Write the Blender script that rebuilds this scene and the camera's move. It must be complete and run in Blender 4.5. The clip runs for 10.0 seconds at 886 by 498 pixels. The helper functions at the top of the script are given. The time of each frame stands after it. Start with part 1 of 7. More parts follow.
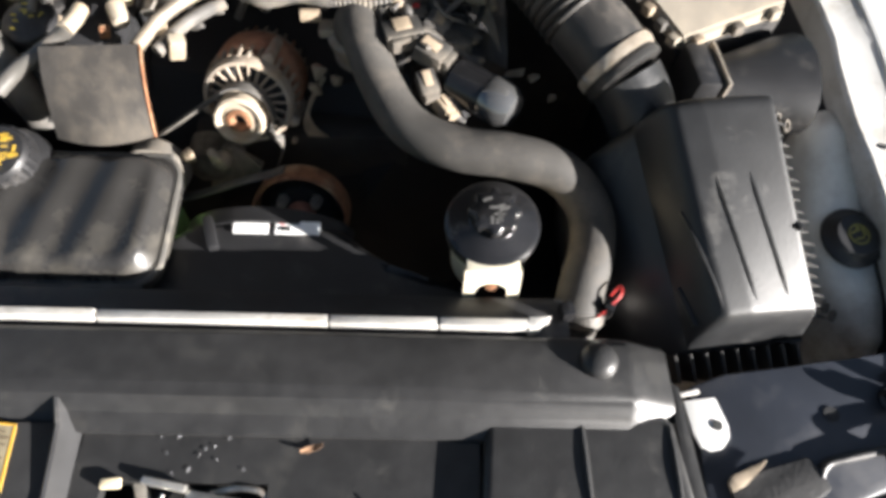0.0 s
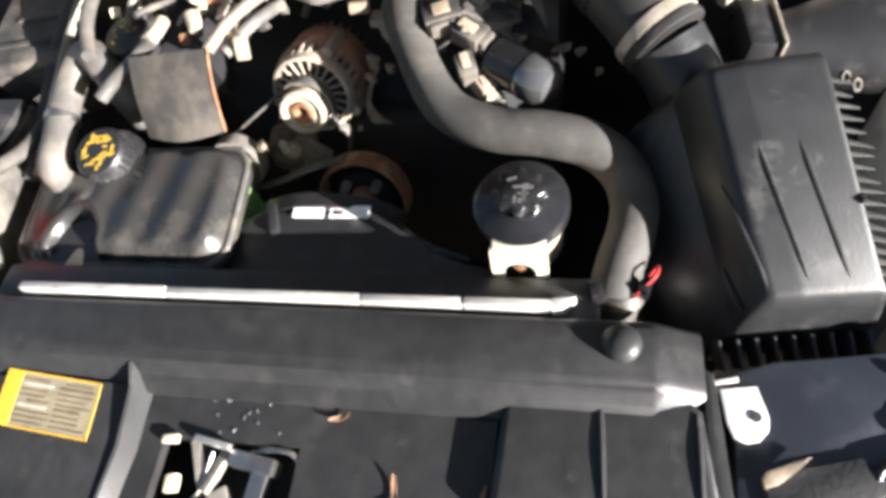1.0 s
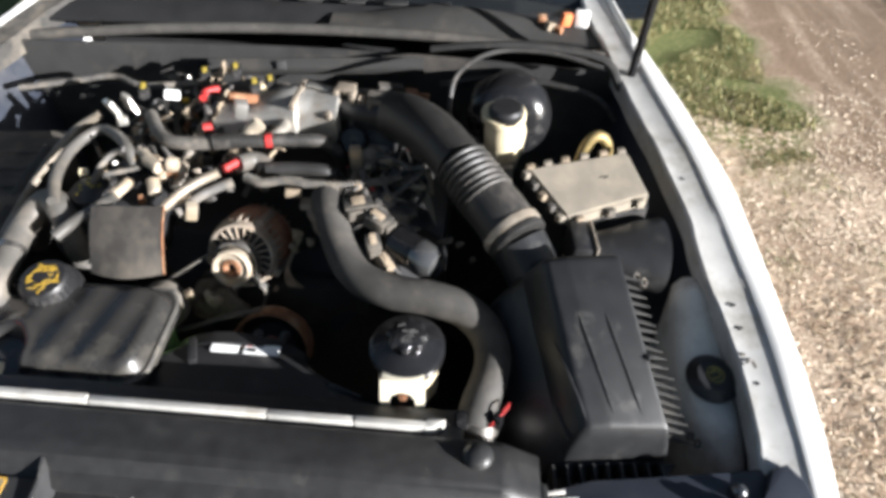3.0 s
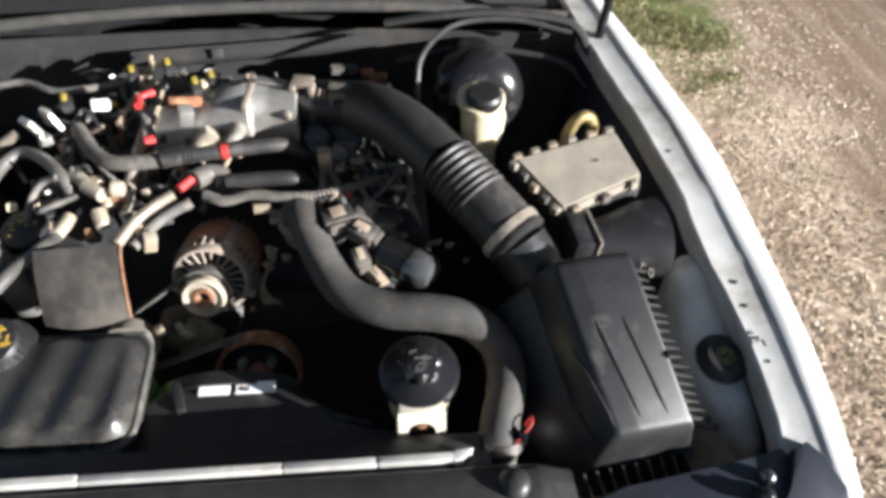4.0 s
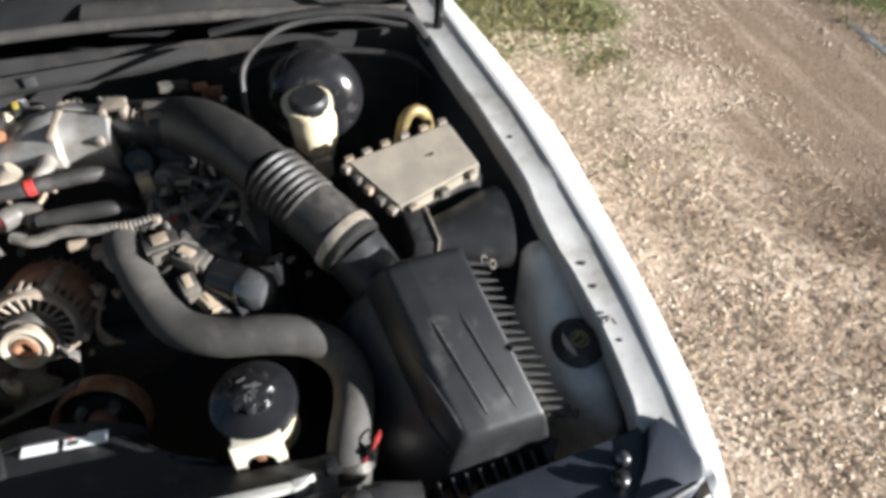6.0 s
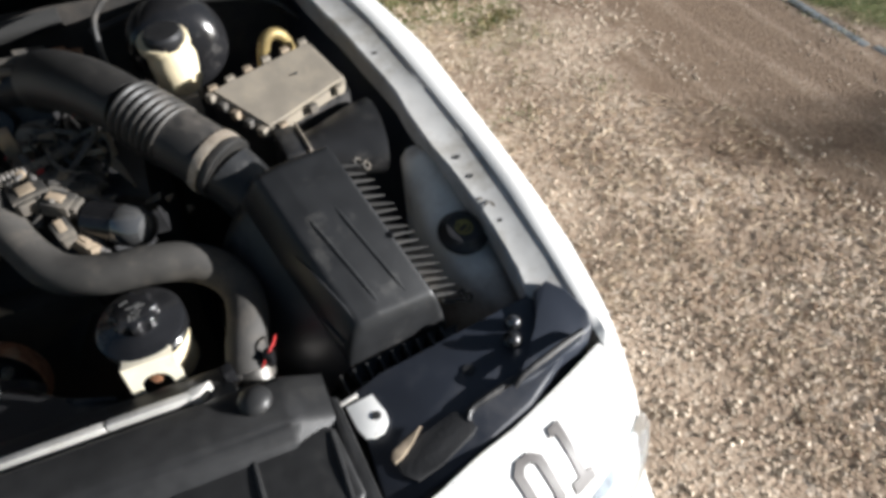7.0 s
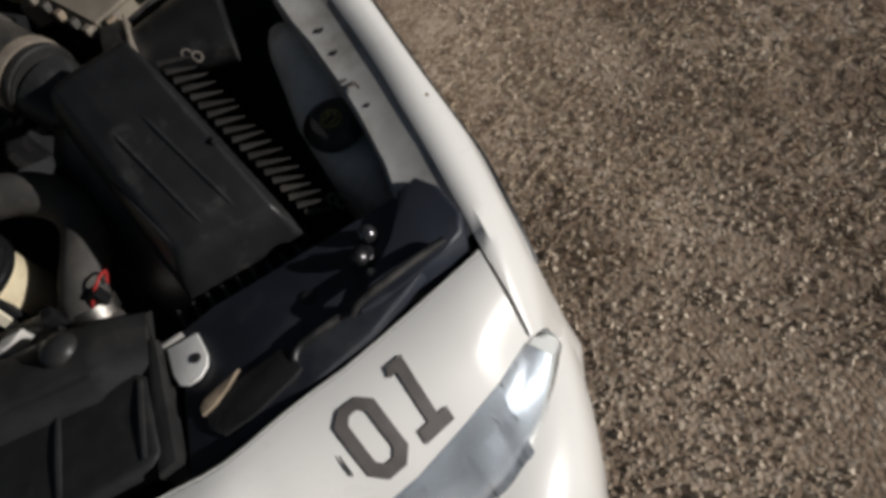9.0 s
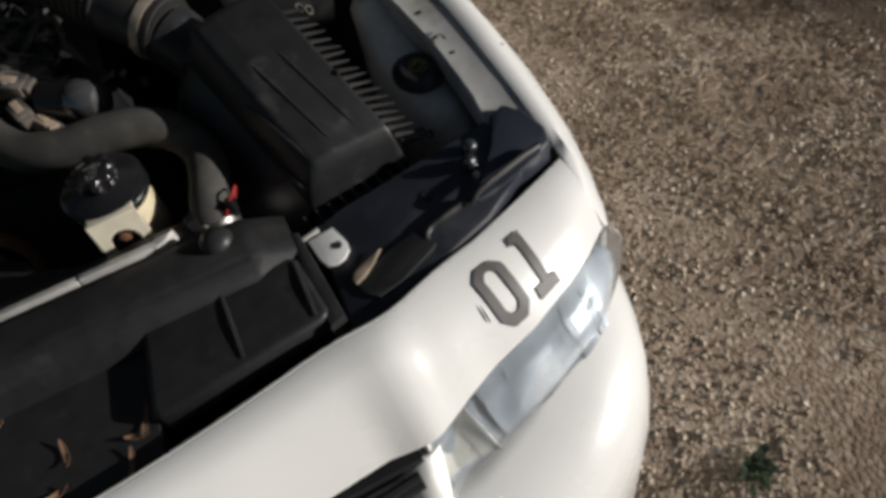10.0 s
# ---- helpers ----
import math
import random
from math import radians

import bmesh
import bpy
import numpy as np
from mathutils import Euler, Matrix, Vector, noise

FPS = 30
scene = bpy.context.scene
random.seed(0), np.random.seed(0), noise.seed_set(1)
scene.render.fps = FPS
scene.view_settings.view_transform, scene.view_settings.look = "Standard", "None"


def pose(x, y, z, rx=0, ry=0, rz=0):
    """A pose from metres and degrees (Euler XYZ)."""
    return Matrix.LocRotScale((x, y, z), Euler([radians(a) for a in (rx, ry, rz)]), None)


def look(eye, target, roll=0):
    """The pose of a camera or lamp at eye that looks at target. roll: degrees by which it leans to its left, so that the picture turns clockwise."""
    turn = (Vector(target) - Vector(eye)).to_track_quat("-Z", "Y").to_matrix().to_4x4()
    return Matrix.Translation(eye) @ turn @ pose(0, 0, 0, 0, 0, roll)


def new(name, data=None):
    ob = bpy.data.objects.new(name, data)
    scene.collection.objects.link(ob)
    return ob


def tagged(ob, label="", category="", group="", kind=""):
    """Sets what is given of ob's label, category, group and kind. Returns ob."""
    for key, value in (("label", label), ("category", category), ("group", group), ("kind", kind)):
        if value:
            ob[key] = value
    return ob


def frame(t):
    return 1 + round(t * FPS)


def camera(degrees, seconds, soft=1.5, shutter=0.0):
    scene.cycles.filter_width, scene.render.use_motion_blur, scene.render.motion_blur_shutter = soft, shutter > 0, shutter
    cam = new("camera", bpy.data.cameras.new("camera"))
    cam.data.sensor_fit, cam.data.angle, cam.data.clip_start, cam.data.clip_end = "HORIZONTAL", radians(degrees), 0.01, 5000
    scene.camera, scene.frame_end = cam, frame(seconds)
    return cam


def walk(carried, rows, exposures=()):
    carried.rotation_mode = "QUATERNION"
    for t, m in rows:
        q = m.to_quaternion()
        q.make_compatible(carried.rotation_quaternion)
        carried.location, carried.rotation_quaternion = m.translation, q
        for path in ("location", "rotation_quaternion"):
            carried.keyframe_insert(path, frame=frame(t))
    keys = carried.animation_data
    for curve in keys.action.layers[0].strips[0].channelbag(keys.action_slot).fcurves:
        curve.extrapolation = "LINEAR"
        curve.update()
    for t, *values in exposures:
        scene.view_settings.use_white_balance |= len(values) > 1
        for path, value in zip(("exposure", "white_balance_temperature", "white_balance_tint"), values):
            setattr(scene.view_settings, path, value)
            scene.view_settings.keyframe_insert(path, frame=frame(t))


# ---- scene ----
cam = camera(68.0, 10.0, soft=4.0)
PATH = [
    (0, (0.2049, -0.0055, 1.5581), (0.2325, 0.8213, 0.1885), 3.11),
    (0.5, (0.3820, 0.0352, 1.4338), (0.0123, 0.7949, 0.0750), -26.08),
    (1, (0.3361, -0.0043, 1.5563), (-0.0084, 0.7614, 0.1942), -19.87),
    (1.2, (0.2609, -0.0657, 1.6079), (0.0483, 0.7375, 0.2406), -10.58),
    (1.5, (0.1546, -0.1984, 1.6457), (0.1752, 0.7824, 0.3817), 4.01),
    (2, (0.1644, -0.2689, 1.6763), (0.2268, 0.8130, 0.4992), 8.63),
    (2.5, (0.3819, -0.2146, 1.6667), (0.3011, 0.9738, 0.5984), 0.78),
    (2.7, (0.3759, -0.2075, 1.6540), (0.2841, 0.9963, 0.6041), 0.88),
    (3.8, (0.2554, -0.1031, 1.6818), (0.2994, 1.0279, 0.5508), 3.69),
    (4, (0.2486, -0.0734, 1.6909), (0.3554, 1.0107, 0.5190), 1.79),
    (4.5, (0.2938, -0.0132, 1.6728), (0.5131, 1.0394, 0.4879), -2.14),
    (5, (0.3030, -0.0196, 1.6634), (0.5449, 1.0291, 0.4795), 2.45),
    (5.2, (0.2887, -0.0289, 1.6722), (0.5417, 1.0370, 0.5061), 3.19),
    (6.3, (0.4221, -0.1002, 1.6565), (0.6827, 0.9603, 0.4871), -2.20),
    (6.5, (0.4039, -0.1388, 1.6149), (0.7749, 0.9310, 0.4844), -0.32),
    (7, (0.4429, -0.1925, 1.5863), (0.8100, 0.8367, 0.4176), -3.68),
    (7.5, (0.4416, -0.2063, 1.5566), (0.7694, 0.8604, 0.4101), 0.19),
    (8, (0.5920, -0.2391, 1.5229), (0.7809, 0.7803, 0.3044), -10.08),
    (8.5, (0.7584, -0.1783, 1.4810), (0.7764, 0.7813, 0.2007), -22.02),
    (9, (0.7483, -0.1827, 1.4377), (0.7318, 0.7491, 0.1372), -24.97),
    (9.2, (0.6974, -0.1777, 1.4448), (0.7048, 0.7225, 0.1221), -23.99),
    (9.5, (0.5727, -0.2088, 1.4701), (0.6841, 0.6980, 0.1566), -18.42),
    (10, (0.4815, -0.3077, 1.4978), (0.7152, 0.6363, 0.2273), -14.49),
]
EXPO = [(0.0, 2.3, 6450, 11), (0.5, 2.55, 6550, 12), (1.0, 2.55, 6400, 12), (1.5, 2.45, 6350, 10), (2.0, 2.2, 6300, 10), (2.7, 1.85, 6150, 10), (5.2, 1.78, 6080, 10), (6.5, 1.68, 6080, 9), (7.5, 0.75, 6180, 10), (8.5, -0.04, 6330, 11), (9.0, -0.46, 6380, 11), (9.5, -0.68, 6380, 11), (10.0, -0.16, 6380, 10)]
walk(cam, [(t, look(eye, target, roll)) for t, eye, target, roll in PATH], EXPO)

# ---- light ----
world = bpy.data.worlds.new("sky")
scene.world = world
world.use_nodes = True
wn = world.node_tree.nodes
sky = wn.new("ShaderNodeTexSky")
sky.sky_type, sky.sun_disc = "NISHITA", False
SUN_DIR = Vector((0.868, -0.432, 0.245)).normalized()
sky.sun_elevation = math.asin(SUN_DIR.z)
sky.sun_rotation = math.atan2(SUN_DIR.x, SUN_DIR.y)
wn["Background"].inputs["Strength"].default_value = 0.025
world.node_tree.links.new(sky.outputs[0], wn["Background"].inputs["Color"])
sun = new("sun", bpy.data.lights.new("sun", "SUN"))
sun.data.energy, sun.data.angle, sun.data.color = 5.0, radians(0.53), (1.0, 0.96, 0.91)
sun.matrix_world = look(SUN_DIR * 20, (0, 0, 0))

# ---- materials ----
MATS = {}


def mat(name, base, rough=0.5, metal=0.0, var=0.2, scale=40.0, dirt=None, dirt_amount=0.0, bump=0.15, coat=0.0, spec=0.5, speck=0.0):
    """A procedural surface: base colour varied at two scales, a dirt layer with blotchy edges, fine relief."""
    if name in MATS:
        return MATS[name]
    m = bpy.data.materials.new(name)
    m.use_nodes = True
    nt = m.node_tree
    N, L = nt.nodes, nt.links
    b = N["Principled BSDF"]
    tc = N.new("ShaderNodeTexCoord")
    n1 = N.new("ShaderNodeTexNoise")
    n1.inputs["Scale"].default_value, n1.inputs["Detail"].default_value = scale, 6
    n2 = N.new("ShaderNodeTexNoise")
    n2.inputs["Scale"].default_value, n2.inputs["Detail"].default_value = scale * 9, 3
    for n in (n1, n2):
        L.new(tc.outputs["Object"], n.inputs["Vector"])
    ramp = N.new("ShaderNodeValToRGB")
    ramp.color_ramp.elements[0].position, ramp.color_ramp.elements[1].position = 0.3, 0.7
    lo = [c * (1 - var) for c in base]
    hi = [min(1, c * (1 + var)) for c in base]
    ramp.color_ramp.elements[0].color, ramp.color_ramp.elements[1].color = (*lo, 1), (*hi, 1)
    L.new(n1.outputs["Fac"], ramp.inputs["Fac"])
    col = ramp.outputs["Color"]
    if dirt:
        mix = N.new("ShaderNodeMix")
        mix.data_type = "RGBA"
        n3 = N.new("ShaderNodeTexNoise")
        n3.inputs["Scale"].default_value, n3.inputs["Detail"].default_value, n3.inputs["Roughness"].default_value = scale * 0.45, 9, 0.7
        L.new(tc.outputs["Object"], n3.inputs["Vector"])
        mr = N.new("ShaderNodeMapRange")
        mr.inputs["From Min"].default_value, mr.inputs["From Max"].default_value = 0.62 - 0.35 * dirt_amount, 0.72 - 0.1 * dirt_amount
        mr.inputs["To Max"].default_value = 0.85
        L.new(n3.outputs["Fac"], mr.inputs["Value"])
        L.new(mr.outputs["Result"], mix.inputs["Factor"])
        L.new(col, mix.inputs["A"])
        mix.inputs["B"].default_value = (*dirt, 1)
        col = mix.outputs["Result"]
        rr = N.new("ShaderNodeMapRange")
        rr.inputs["To Min"].default_value, rr.inputs["To Max"].default_value = rough, min(1.0, rough + 0.3)
        L.new(mr.outputs["Result"], rr.inputs["Value"])
        L.new(rr.outputs["Result"], b.inputs["Roughness"])
    else:
        rr = N.new("ShaderNodeMapRange")
        rr.inputs["To Min"].default_value, rr.inputs["To Max"].default_value = max(0.03, rough - 0.08), min(1.0, rough + 0.1)
        L.new(n1.outputs["Fac"], rr.inputs["Value"])
        L.new(rr.outputs["Result"], b.inputs["Roughness"])
    if speck:
        vo = N.new("ShaderNodeTexVoronoi")
        vo.inputs["Scale"].default_value = scale * 2.0
        L.new(tc.outputs["Object"], vo.inputs["Vector"])
        lt = N.new("ShaderNodeMath")
        lt.operation = "LESS_THAN"
        lt.inputs[1].default_value = speck
        L.new(vo.outputs["Distance"], lt.inputs[0])
        mix2 = N.new("ShaderNodeMix")
        mix2.data_type = "RGBA"
        L.new(lt.outputs[0], mix2.inputs["Factor"])
        L.new(col, mix2.inputs["A"])
        mix2.inputs["B"].default_value = (0.25, 0.2, 0.14, 1)
        col = mix2.outputs["Result"]
    L.new(col, b.inputs["Base Color"])
    b.inputs["Metallic"].default_value = metal
    b.inputs["Specular IOR Level"].default_value = spec
    b.inputs["Coat Weight"].default_value = coat
    b.inputs["Coat Roughness"].default_value = 0.08
    if bump:
        bp = N.new("ShaderNodeBump")
        bp.inputs["Strength"].default_value, bp.inputs["Distance"].default_value = bump, 0.002
        L.new(n2.outputs["Fac"], bp.inputs["Height"])
        L.new(bp.outputs["Normal"], b.inputs["Normal"])
    MATS[name] = m
    return m


white_paint = mat("white_paint", (0.80, 0.79, 0.76), 0.28, var=0.03, scale=6, bump=0.02, coat=0.6, speck=0.035)
flange_paint = mat("flange_paint", (0.55, 0.54, 0.52), 0.5, var=0.15, scale=18, dirt=(0.27, 0.24, 0.19), dirt_amount=0.35, bump=0.05)
cover_plastic = mat("cover_plastic", (0.024, 0.0238, 0.024), 0.42, var=0.22, scale=45, spec=0.4, dirt=(0.034, 0.033, 0.031), dirt_amount=0.16, bump=0.12)
black_plastic = mat("black_plastic", (0.016, 0.016, 0.017), 0.42, var=0.25, scale=30, dirt=(0.07, 0.065, 0.06), dirt_amount=0.25, bump=0.06)
lid_plastic = mat("lid_plastic", (0.017, 0.0175, 0.0185), 0.40, var=0.2, scale=35, dirt=(0.055, 0.053, 0.05), dirt_amount=0.22, bump=0.08, spec=0.4)
gloss_black = mat("gloss_black", (0.012, 0.012, 0.013), 0.2, var=0.2, scale=40, dirt=(0.08, 0.075, 0.07), dirt_amount=0.12, bump=0.05)
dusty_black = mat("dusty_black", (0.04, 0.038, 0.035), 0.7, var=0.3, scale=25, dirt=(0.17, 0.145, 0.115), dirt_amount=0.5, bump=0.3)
rubber = mat("rubber", (0.052, 0.049, 0.045), 0.72, var=0.18, scale=30, dirt=(0.115, 0.10, 0.083), dirt_amount=0.35, bump=0.12, spec=0.35)
duct_rubber = mat("duct_rubber", (0.022, 0.021, 0.020), 0.5, var=0.2, scale=30, dirt=(0.08, 0.07, 0.06), dirt_amount=0.25, bump=0.08)
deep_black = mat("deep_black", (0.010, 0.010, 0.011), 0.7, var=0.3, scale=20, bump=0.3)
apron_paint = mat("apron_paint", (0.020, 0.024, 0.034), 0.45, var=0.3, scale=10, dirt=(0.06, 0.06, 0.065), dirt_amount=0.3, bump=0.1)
firewall_paint = mat("firewall_paint", (0.022, 0.0215, 0.021), 0.8, var=0.3, scale=14, dirt=(0.07, 0.06, 0.05), dirt_amount=0.35, bump=0.3)
cowl_grey = mat("cowl_grey", (0.022, 0.0215, 0.0205), 0.75, var=0.15, scale=18, dirt=(0.05, 0.044, 0.037), dirt_amount=0.3, bump=0.2)
alloy = mat("alloy", (0.40, 0.37, 0.325), 0.45, metal=0.6, var=0.2, scale=40, dirt=(0.30, 0.24, 0.17), dirt_amount=0.45, bump=0.4)
bright_alloy = mat("bright_alloy", (0.60, 0.58, 0.54), 0.35, metal=0.8, var=0.1, scale=50, dirt=(0.4, 0.36, 0.3), dirt_amount=0.2, bump=0.25)
bar_metal = mat("bar_metal", (0.62, 0.60, 0.56), 0.5, metal=0.35, var=0.12, scale=40, dirt=(0.38, 0.34, 0.28), dirt_amount=0.3, bump=0.3)
rust = mat("rust", (0.26, 0.12, 0.06), 0.8, metal=0.2, var=0.4, scale=60, dirt=(0.42, 0.30, 0.19), dirt_amount=0.35, bump=0.6)
steel = mat("steel", (0.50, 0.48, 0.45), 0.35, metal=1.0, var=0.2, scale=60, dirt=(0.25, 0.18, 0.12), dirt_amount=0.3, bump=0.2)
chrome = mat("chrome", (0.75, 0.75, 0.74), 0.15, metal=1.0, var=0.1, scale=50, bump=0.05)
cream_plastic = mat("cream_plastic", (0.72, 0.62, 0.42), 0.45, var=0.15, scale=30, dirt=(0.35, 0.27, 0.15), dirt_amount=0.3, bump=0.1)
tank_plastic = mat("tank_plastic", (0.74, 0.73, 0.68), 0.5, var=0.15, scale=9, dirt=(0.20, 0.135, 0.085), dirt_amount=0.42, bump=0.1)
green_plastic = mat("green_plastic", (0.16, 0.30, 0.09), 0.45, var=0.25, scale=20, dirt=(0.1, 0.11, 0.05), dirt_amount=0.3, bump=0.1)
white_label = mat("white_label", (0.82, 0.82, 0.80), 0.5, var=0.04, scale=40, bump=0)
label_metal = mat("label_metal", (0.34, 0.29, 0.19), 0.45, metal=0.2, var=0.2, scale=45, dirt=(0.3, 0.25, 0.15), dirt_amount=0.3, bump=0.1)
yellow = mat("yellow", (0.74, 0.42, 0.04), 0.5, var=0.15, scale=80, bump=0.05)
faded_yellow = mat("faded_yellow", (0.42, 0.27, 0.03), 0.55, var=0.3, scale=120, dirt=(0.12, 0.1, 0.06), dirt_amount=0.3, bump=0.05)
red = mat("red", (0.38, 0.032, 0.03), 0.45, var=0.2, scale=60, bump=0.05)
ink = mat("ink", (0.03, 0.03, 0.03), 0.6, var=0.1, scale=80, bump=0)
decal_grey = mat("decal_grey", (0.115, 0.105, 0.10), 0.5, var=0.12, scale=60, bump=0.05)
brown_leaf = mat("brown_leaf", (0.20, 0.115, 0.065), 0.8, var=0.4, scale=90, bump=0.4)
fuse_grey = mat("fuse_grey", (0.20, 0.175, 0.14), 0.75, var=0.15, scale=25, dirt=(0.28, 0.24, 0.18), dirt_amount=0.45, bump=0.15)
wire_grey = mat("wire_grey", (0.09, 0.085, 0.08), 0.65, var=0.3, scale=50, dirt=(0.22, 0.19, 0.15), dirt_amount=0.45, bump=0.3)
tan_plastic = mat("tan_plastic", (0.26, 0.205, 0.145), 0.7, var=0.3, scale=50, dirt=(0.2, 0.16, 0.11), dirt_amount=0.4, bump=0.3)
plate_grey = mat("plate_grey", (0.042, 0.038, 0.034), 0.65, var=0.2, scale=30, dirt=(0.10, 0.085, 0.066), dirt_amount=0.45, bump=0.2)


def glass(name, tint, rough=0.05):
    m = bpy.data.materials.new(name)
    m.use_nodes = True
    b = m.node_tree.nodes["Principled BSDF"]
    b.inputs["Base Color"].default_value = (*tint, 1)
    b.inputs["Transmission Weight"].default_value, b.inputs["Roughness"].default_value, b.inputs["IOR"].default_value = 1.0, rough, 1.3
    return m


lens_glass = glass("lens_glass", (0.90, 0.93, 0.94), 0.13)
lens_glass.node_tree.nodes["Principled BSDF"].inputs["Transmission Weight"].default_value = 0.97
lens_glass.node_tree.nodes["Principled BSDF"].inputs["IOR"].default_value = 1.18
dark_glass = mat("dark_glass", (0.01, 0.012, 0.014), 0.05, var=0.1, scale=10, bump=0)

# ---- building helpers ----
ORIGIN = {}


def thing(name, label, category, loc=(0, 0, 0), group="", kind=""):
    ob = new(name)
    ob.location = loc
    ob.empty_display_size = 0.05
    ORIGIN[ob] = Vector(loc)
    return tagged(ob, label, category, group, kind)


def part(name, bm, material, parent=None, label="", sharp=38):
    me = bpy.data.meshes.new(name)
    o = ORIGIN[parent] if parent else Vector()
    bmesh.ops.translate(bm, verts=bm.verts, vec=-o)
    bmesh.ops.recalc_face_normals(bm, faces=bm.faces)
    bm.to_mesh(me)
    bm.free()
    me.shade_smooth()
    me.set_sharp_from_angle(angle=radians(sharp))
    me.materials.append(material)
    ob = new(name, me)
    ob.parent = parent
    ORIGIN[ob] = o
    return tagged(ob, label)


def solid(name, bm, material, label, category, group="", kind=""):
    """A thing that is one single mesh."""
    return tagged(part(name, bm, material), label, category, group, kind)


def B():
    return bmesh.new()


def box(bm, c, s, rot=(0, 0, 0), bev=0.0, seg=2, taper=None):
    m = Matrix.LocRotScale(Vector(c), Euler([radians(a) for a in rot]), Vector((1, 1, 1)))
    r = bmesh.ops.create_cube(bm, size=1.0)["verts"]
    for v in r:
        k = taper if taper and v.co.z > 0 else 1.0
        v.co = Vector((v.co.x * s[0] * k, v.co.y * s[1] * k, v.co.z * s[2]))
    if bev:
        es = list({e for v in r for e in v.link_edges})
        r = list({v for f in bmesh.ops.bevel(bm, geom=es, offset=bev, segments=seg, profile=0.6, affect="EDGES")["faces"] for v in f.verts})
        seen, todo = set(r), list(r)
        while todo:
            for e in todo.pop().link_edges:
                for v in e.verts:
                    if v not in seen:
                        seen.add(v), todo.append(v)
        r = list(seen)
    bmesh.ops.transform(bm, matrix=m, verts=r)
    return bm


def blocks(*items, rot=(0, 0, 0), bev=0.0):
    bm = B()
    for c, sz in items:
        box(bm, c, sz, rot, bev)
    return bm


def frame_of(d):
    d = Vector(d).normalized()
    a = Vector((0, 0, 1)) if abs(d.z) < 0.9 else Vector((1, 0, 0))
    u = d.cross(a).normalized()
    return u, d.cross(u).normalized(), d


def loft(bm, rings, closed=True, caps=True):
    vs = [[bm.verts.new(p) for p in r] for r in rings]
    n = len(vs[0])
    for a, b in zip(vs, vs[1:]):
        for i in range(n if closed else n - 1):
            j = (i + 1) % n
            bm.faces.new((a[i], a[j], b[j], b[i]))
    if caps and closed:
        bm.faces.new(vs[0][::-1])
        bm.faces.new(vs[-1])
    return bm


def lathe(bm, profile, o, axis=(0, 0, 1), seg=28):
    u, w, d = frame_of(axis)
    o = Vector(o)
    rings = [[o + d * h + (u * math.cos(2 * math.pi * i / seg) + w * math.sin(2 * math.pi * i / seg)) * max(r, 1e-4) for i in range(seg)] for r, h in profile]
    return loft(bm, rings)


def annulus(bm, profile, o, axis=(0, 0, 1), seg=32):
    """A turned ring: the profile closes on itself, and the middle stays open."""
    u, w, d = frame_of(axis)
    rings = [[Vector(o) + d * h + (u * math.cos(2 * math.pi * i / seg) + w * math.sin(2 * math.pi * i / seg)) * r for i in range(seg)] for r, h in profile]
    return loft(bm, rings + rings[:1], True, False) and bmesh.ops.remove_doubles(bm, verts=bm.verts, dist=1e-6)


def cyl(bm, a, b, r, r2=None, seg=20, bev=0.0):
    a, b = Vector(a), Vector(b)
    h = (b - a).length
    r2 = r if r2 is None else r2
    prof = [(r, 0), (r2, h)] if not bev else [(r - bev, 0), (r, bev), (r2, h - bev), (r2 - bev, h)]
    return lathe(bm, prof, a, b - a, seg)


def spline(pts, n=8):
    P = [Vector(p) for p in pts]
    P = [2 * P[0] - P[1]] + P + [2 * P[-1] - P[-2]]
    out = []
    for i in range(1, len(P) - 2):
        for k in range(n):
            t = k / n
            a, b, c, d = P[i - 1:i + 3]
            out.append(0.5 * (2 * b + (c - a) * t + (2 * a - 5 * b + 4 * c - d) * t * t + (3 * b - a - 3 * c + d) * t ** 3))
    out.append(P[-2])
    return out


def tube(bm, pts, r, seg=12, n=8, flat=1.0):
    """A round tube along a smooth line; r may be a function of 0..1."""
    P = spline(pts, n)
    rad = r if callable(r) else (lambda t: r)
    d = (P[1] - P[0]).normalized()
    u = frame_of(d)[0]
    rings = []
    for i, p in enumerate(P):
        t = (P[min(i + 1, len(P) - 1)] - P[max(i - 1, 0)]).normalized()
        u = (u - t * u.dot(t)).normalized()
        w = t.cross(u)
        q = rad(i / (len(P) - 1))
        rings.append([p + (u * math.cos(2 * math.pi * k / seg) * flat + w * math.sin(2 * math.pi * k / seg)) * q for k in range(seg)])
    return loft(bm, rings)


def prism(bm, outline, z0, z1, bev=0.0, seg=2, lift=None):
    """An upright plate of that outline; lift(x, y) adds height to its top and bottom."""
    lift = lift or (lambda x, y: 0.0)
    lo = [bm.verts.new((x, y, z0 + lift(x, y))) for x, y in outline]
    hi = [bm.verts.new((x, y, z1 + lift(x, y))) for x, y in outline]
    n = len(lo)
    bm.faces.new(lo[::-1])
    top = bm.faces.new(hi)
    for i in range(n):
        bm.faces.new((lo[i], lo[(i + 1) % n], hi[(i + 1) % n], hi[i]))
    if bev:
        bmesh.ops.bevel(bm, geom=list(top.edges), offset=bev, segments=seg, profile=0.6, affect="EDGES")
    return bm


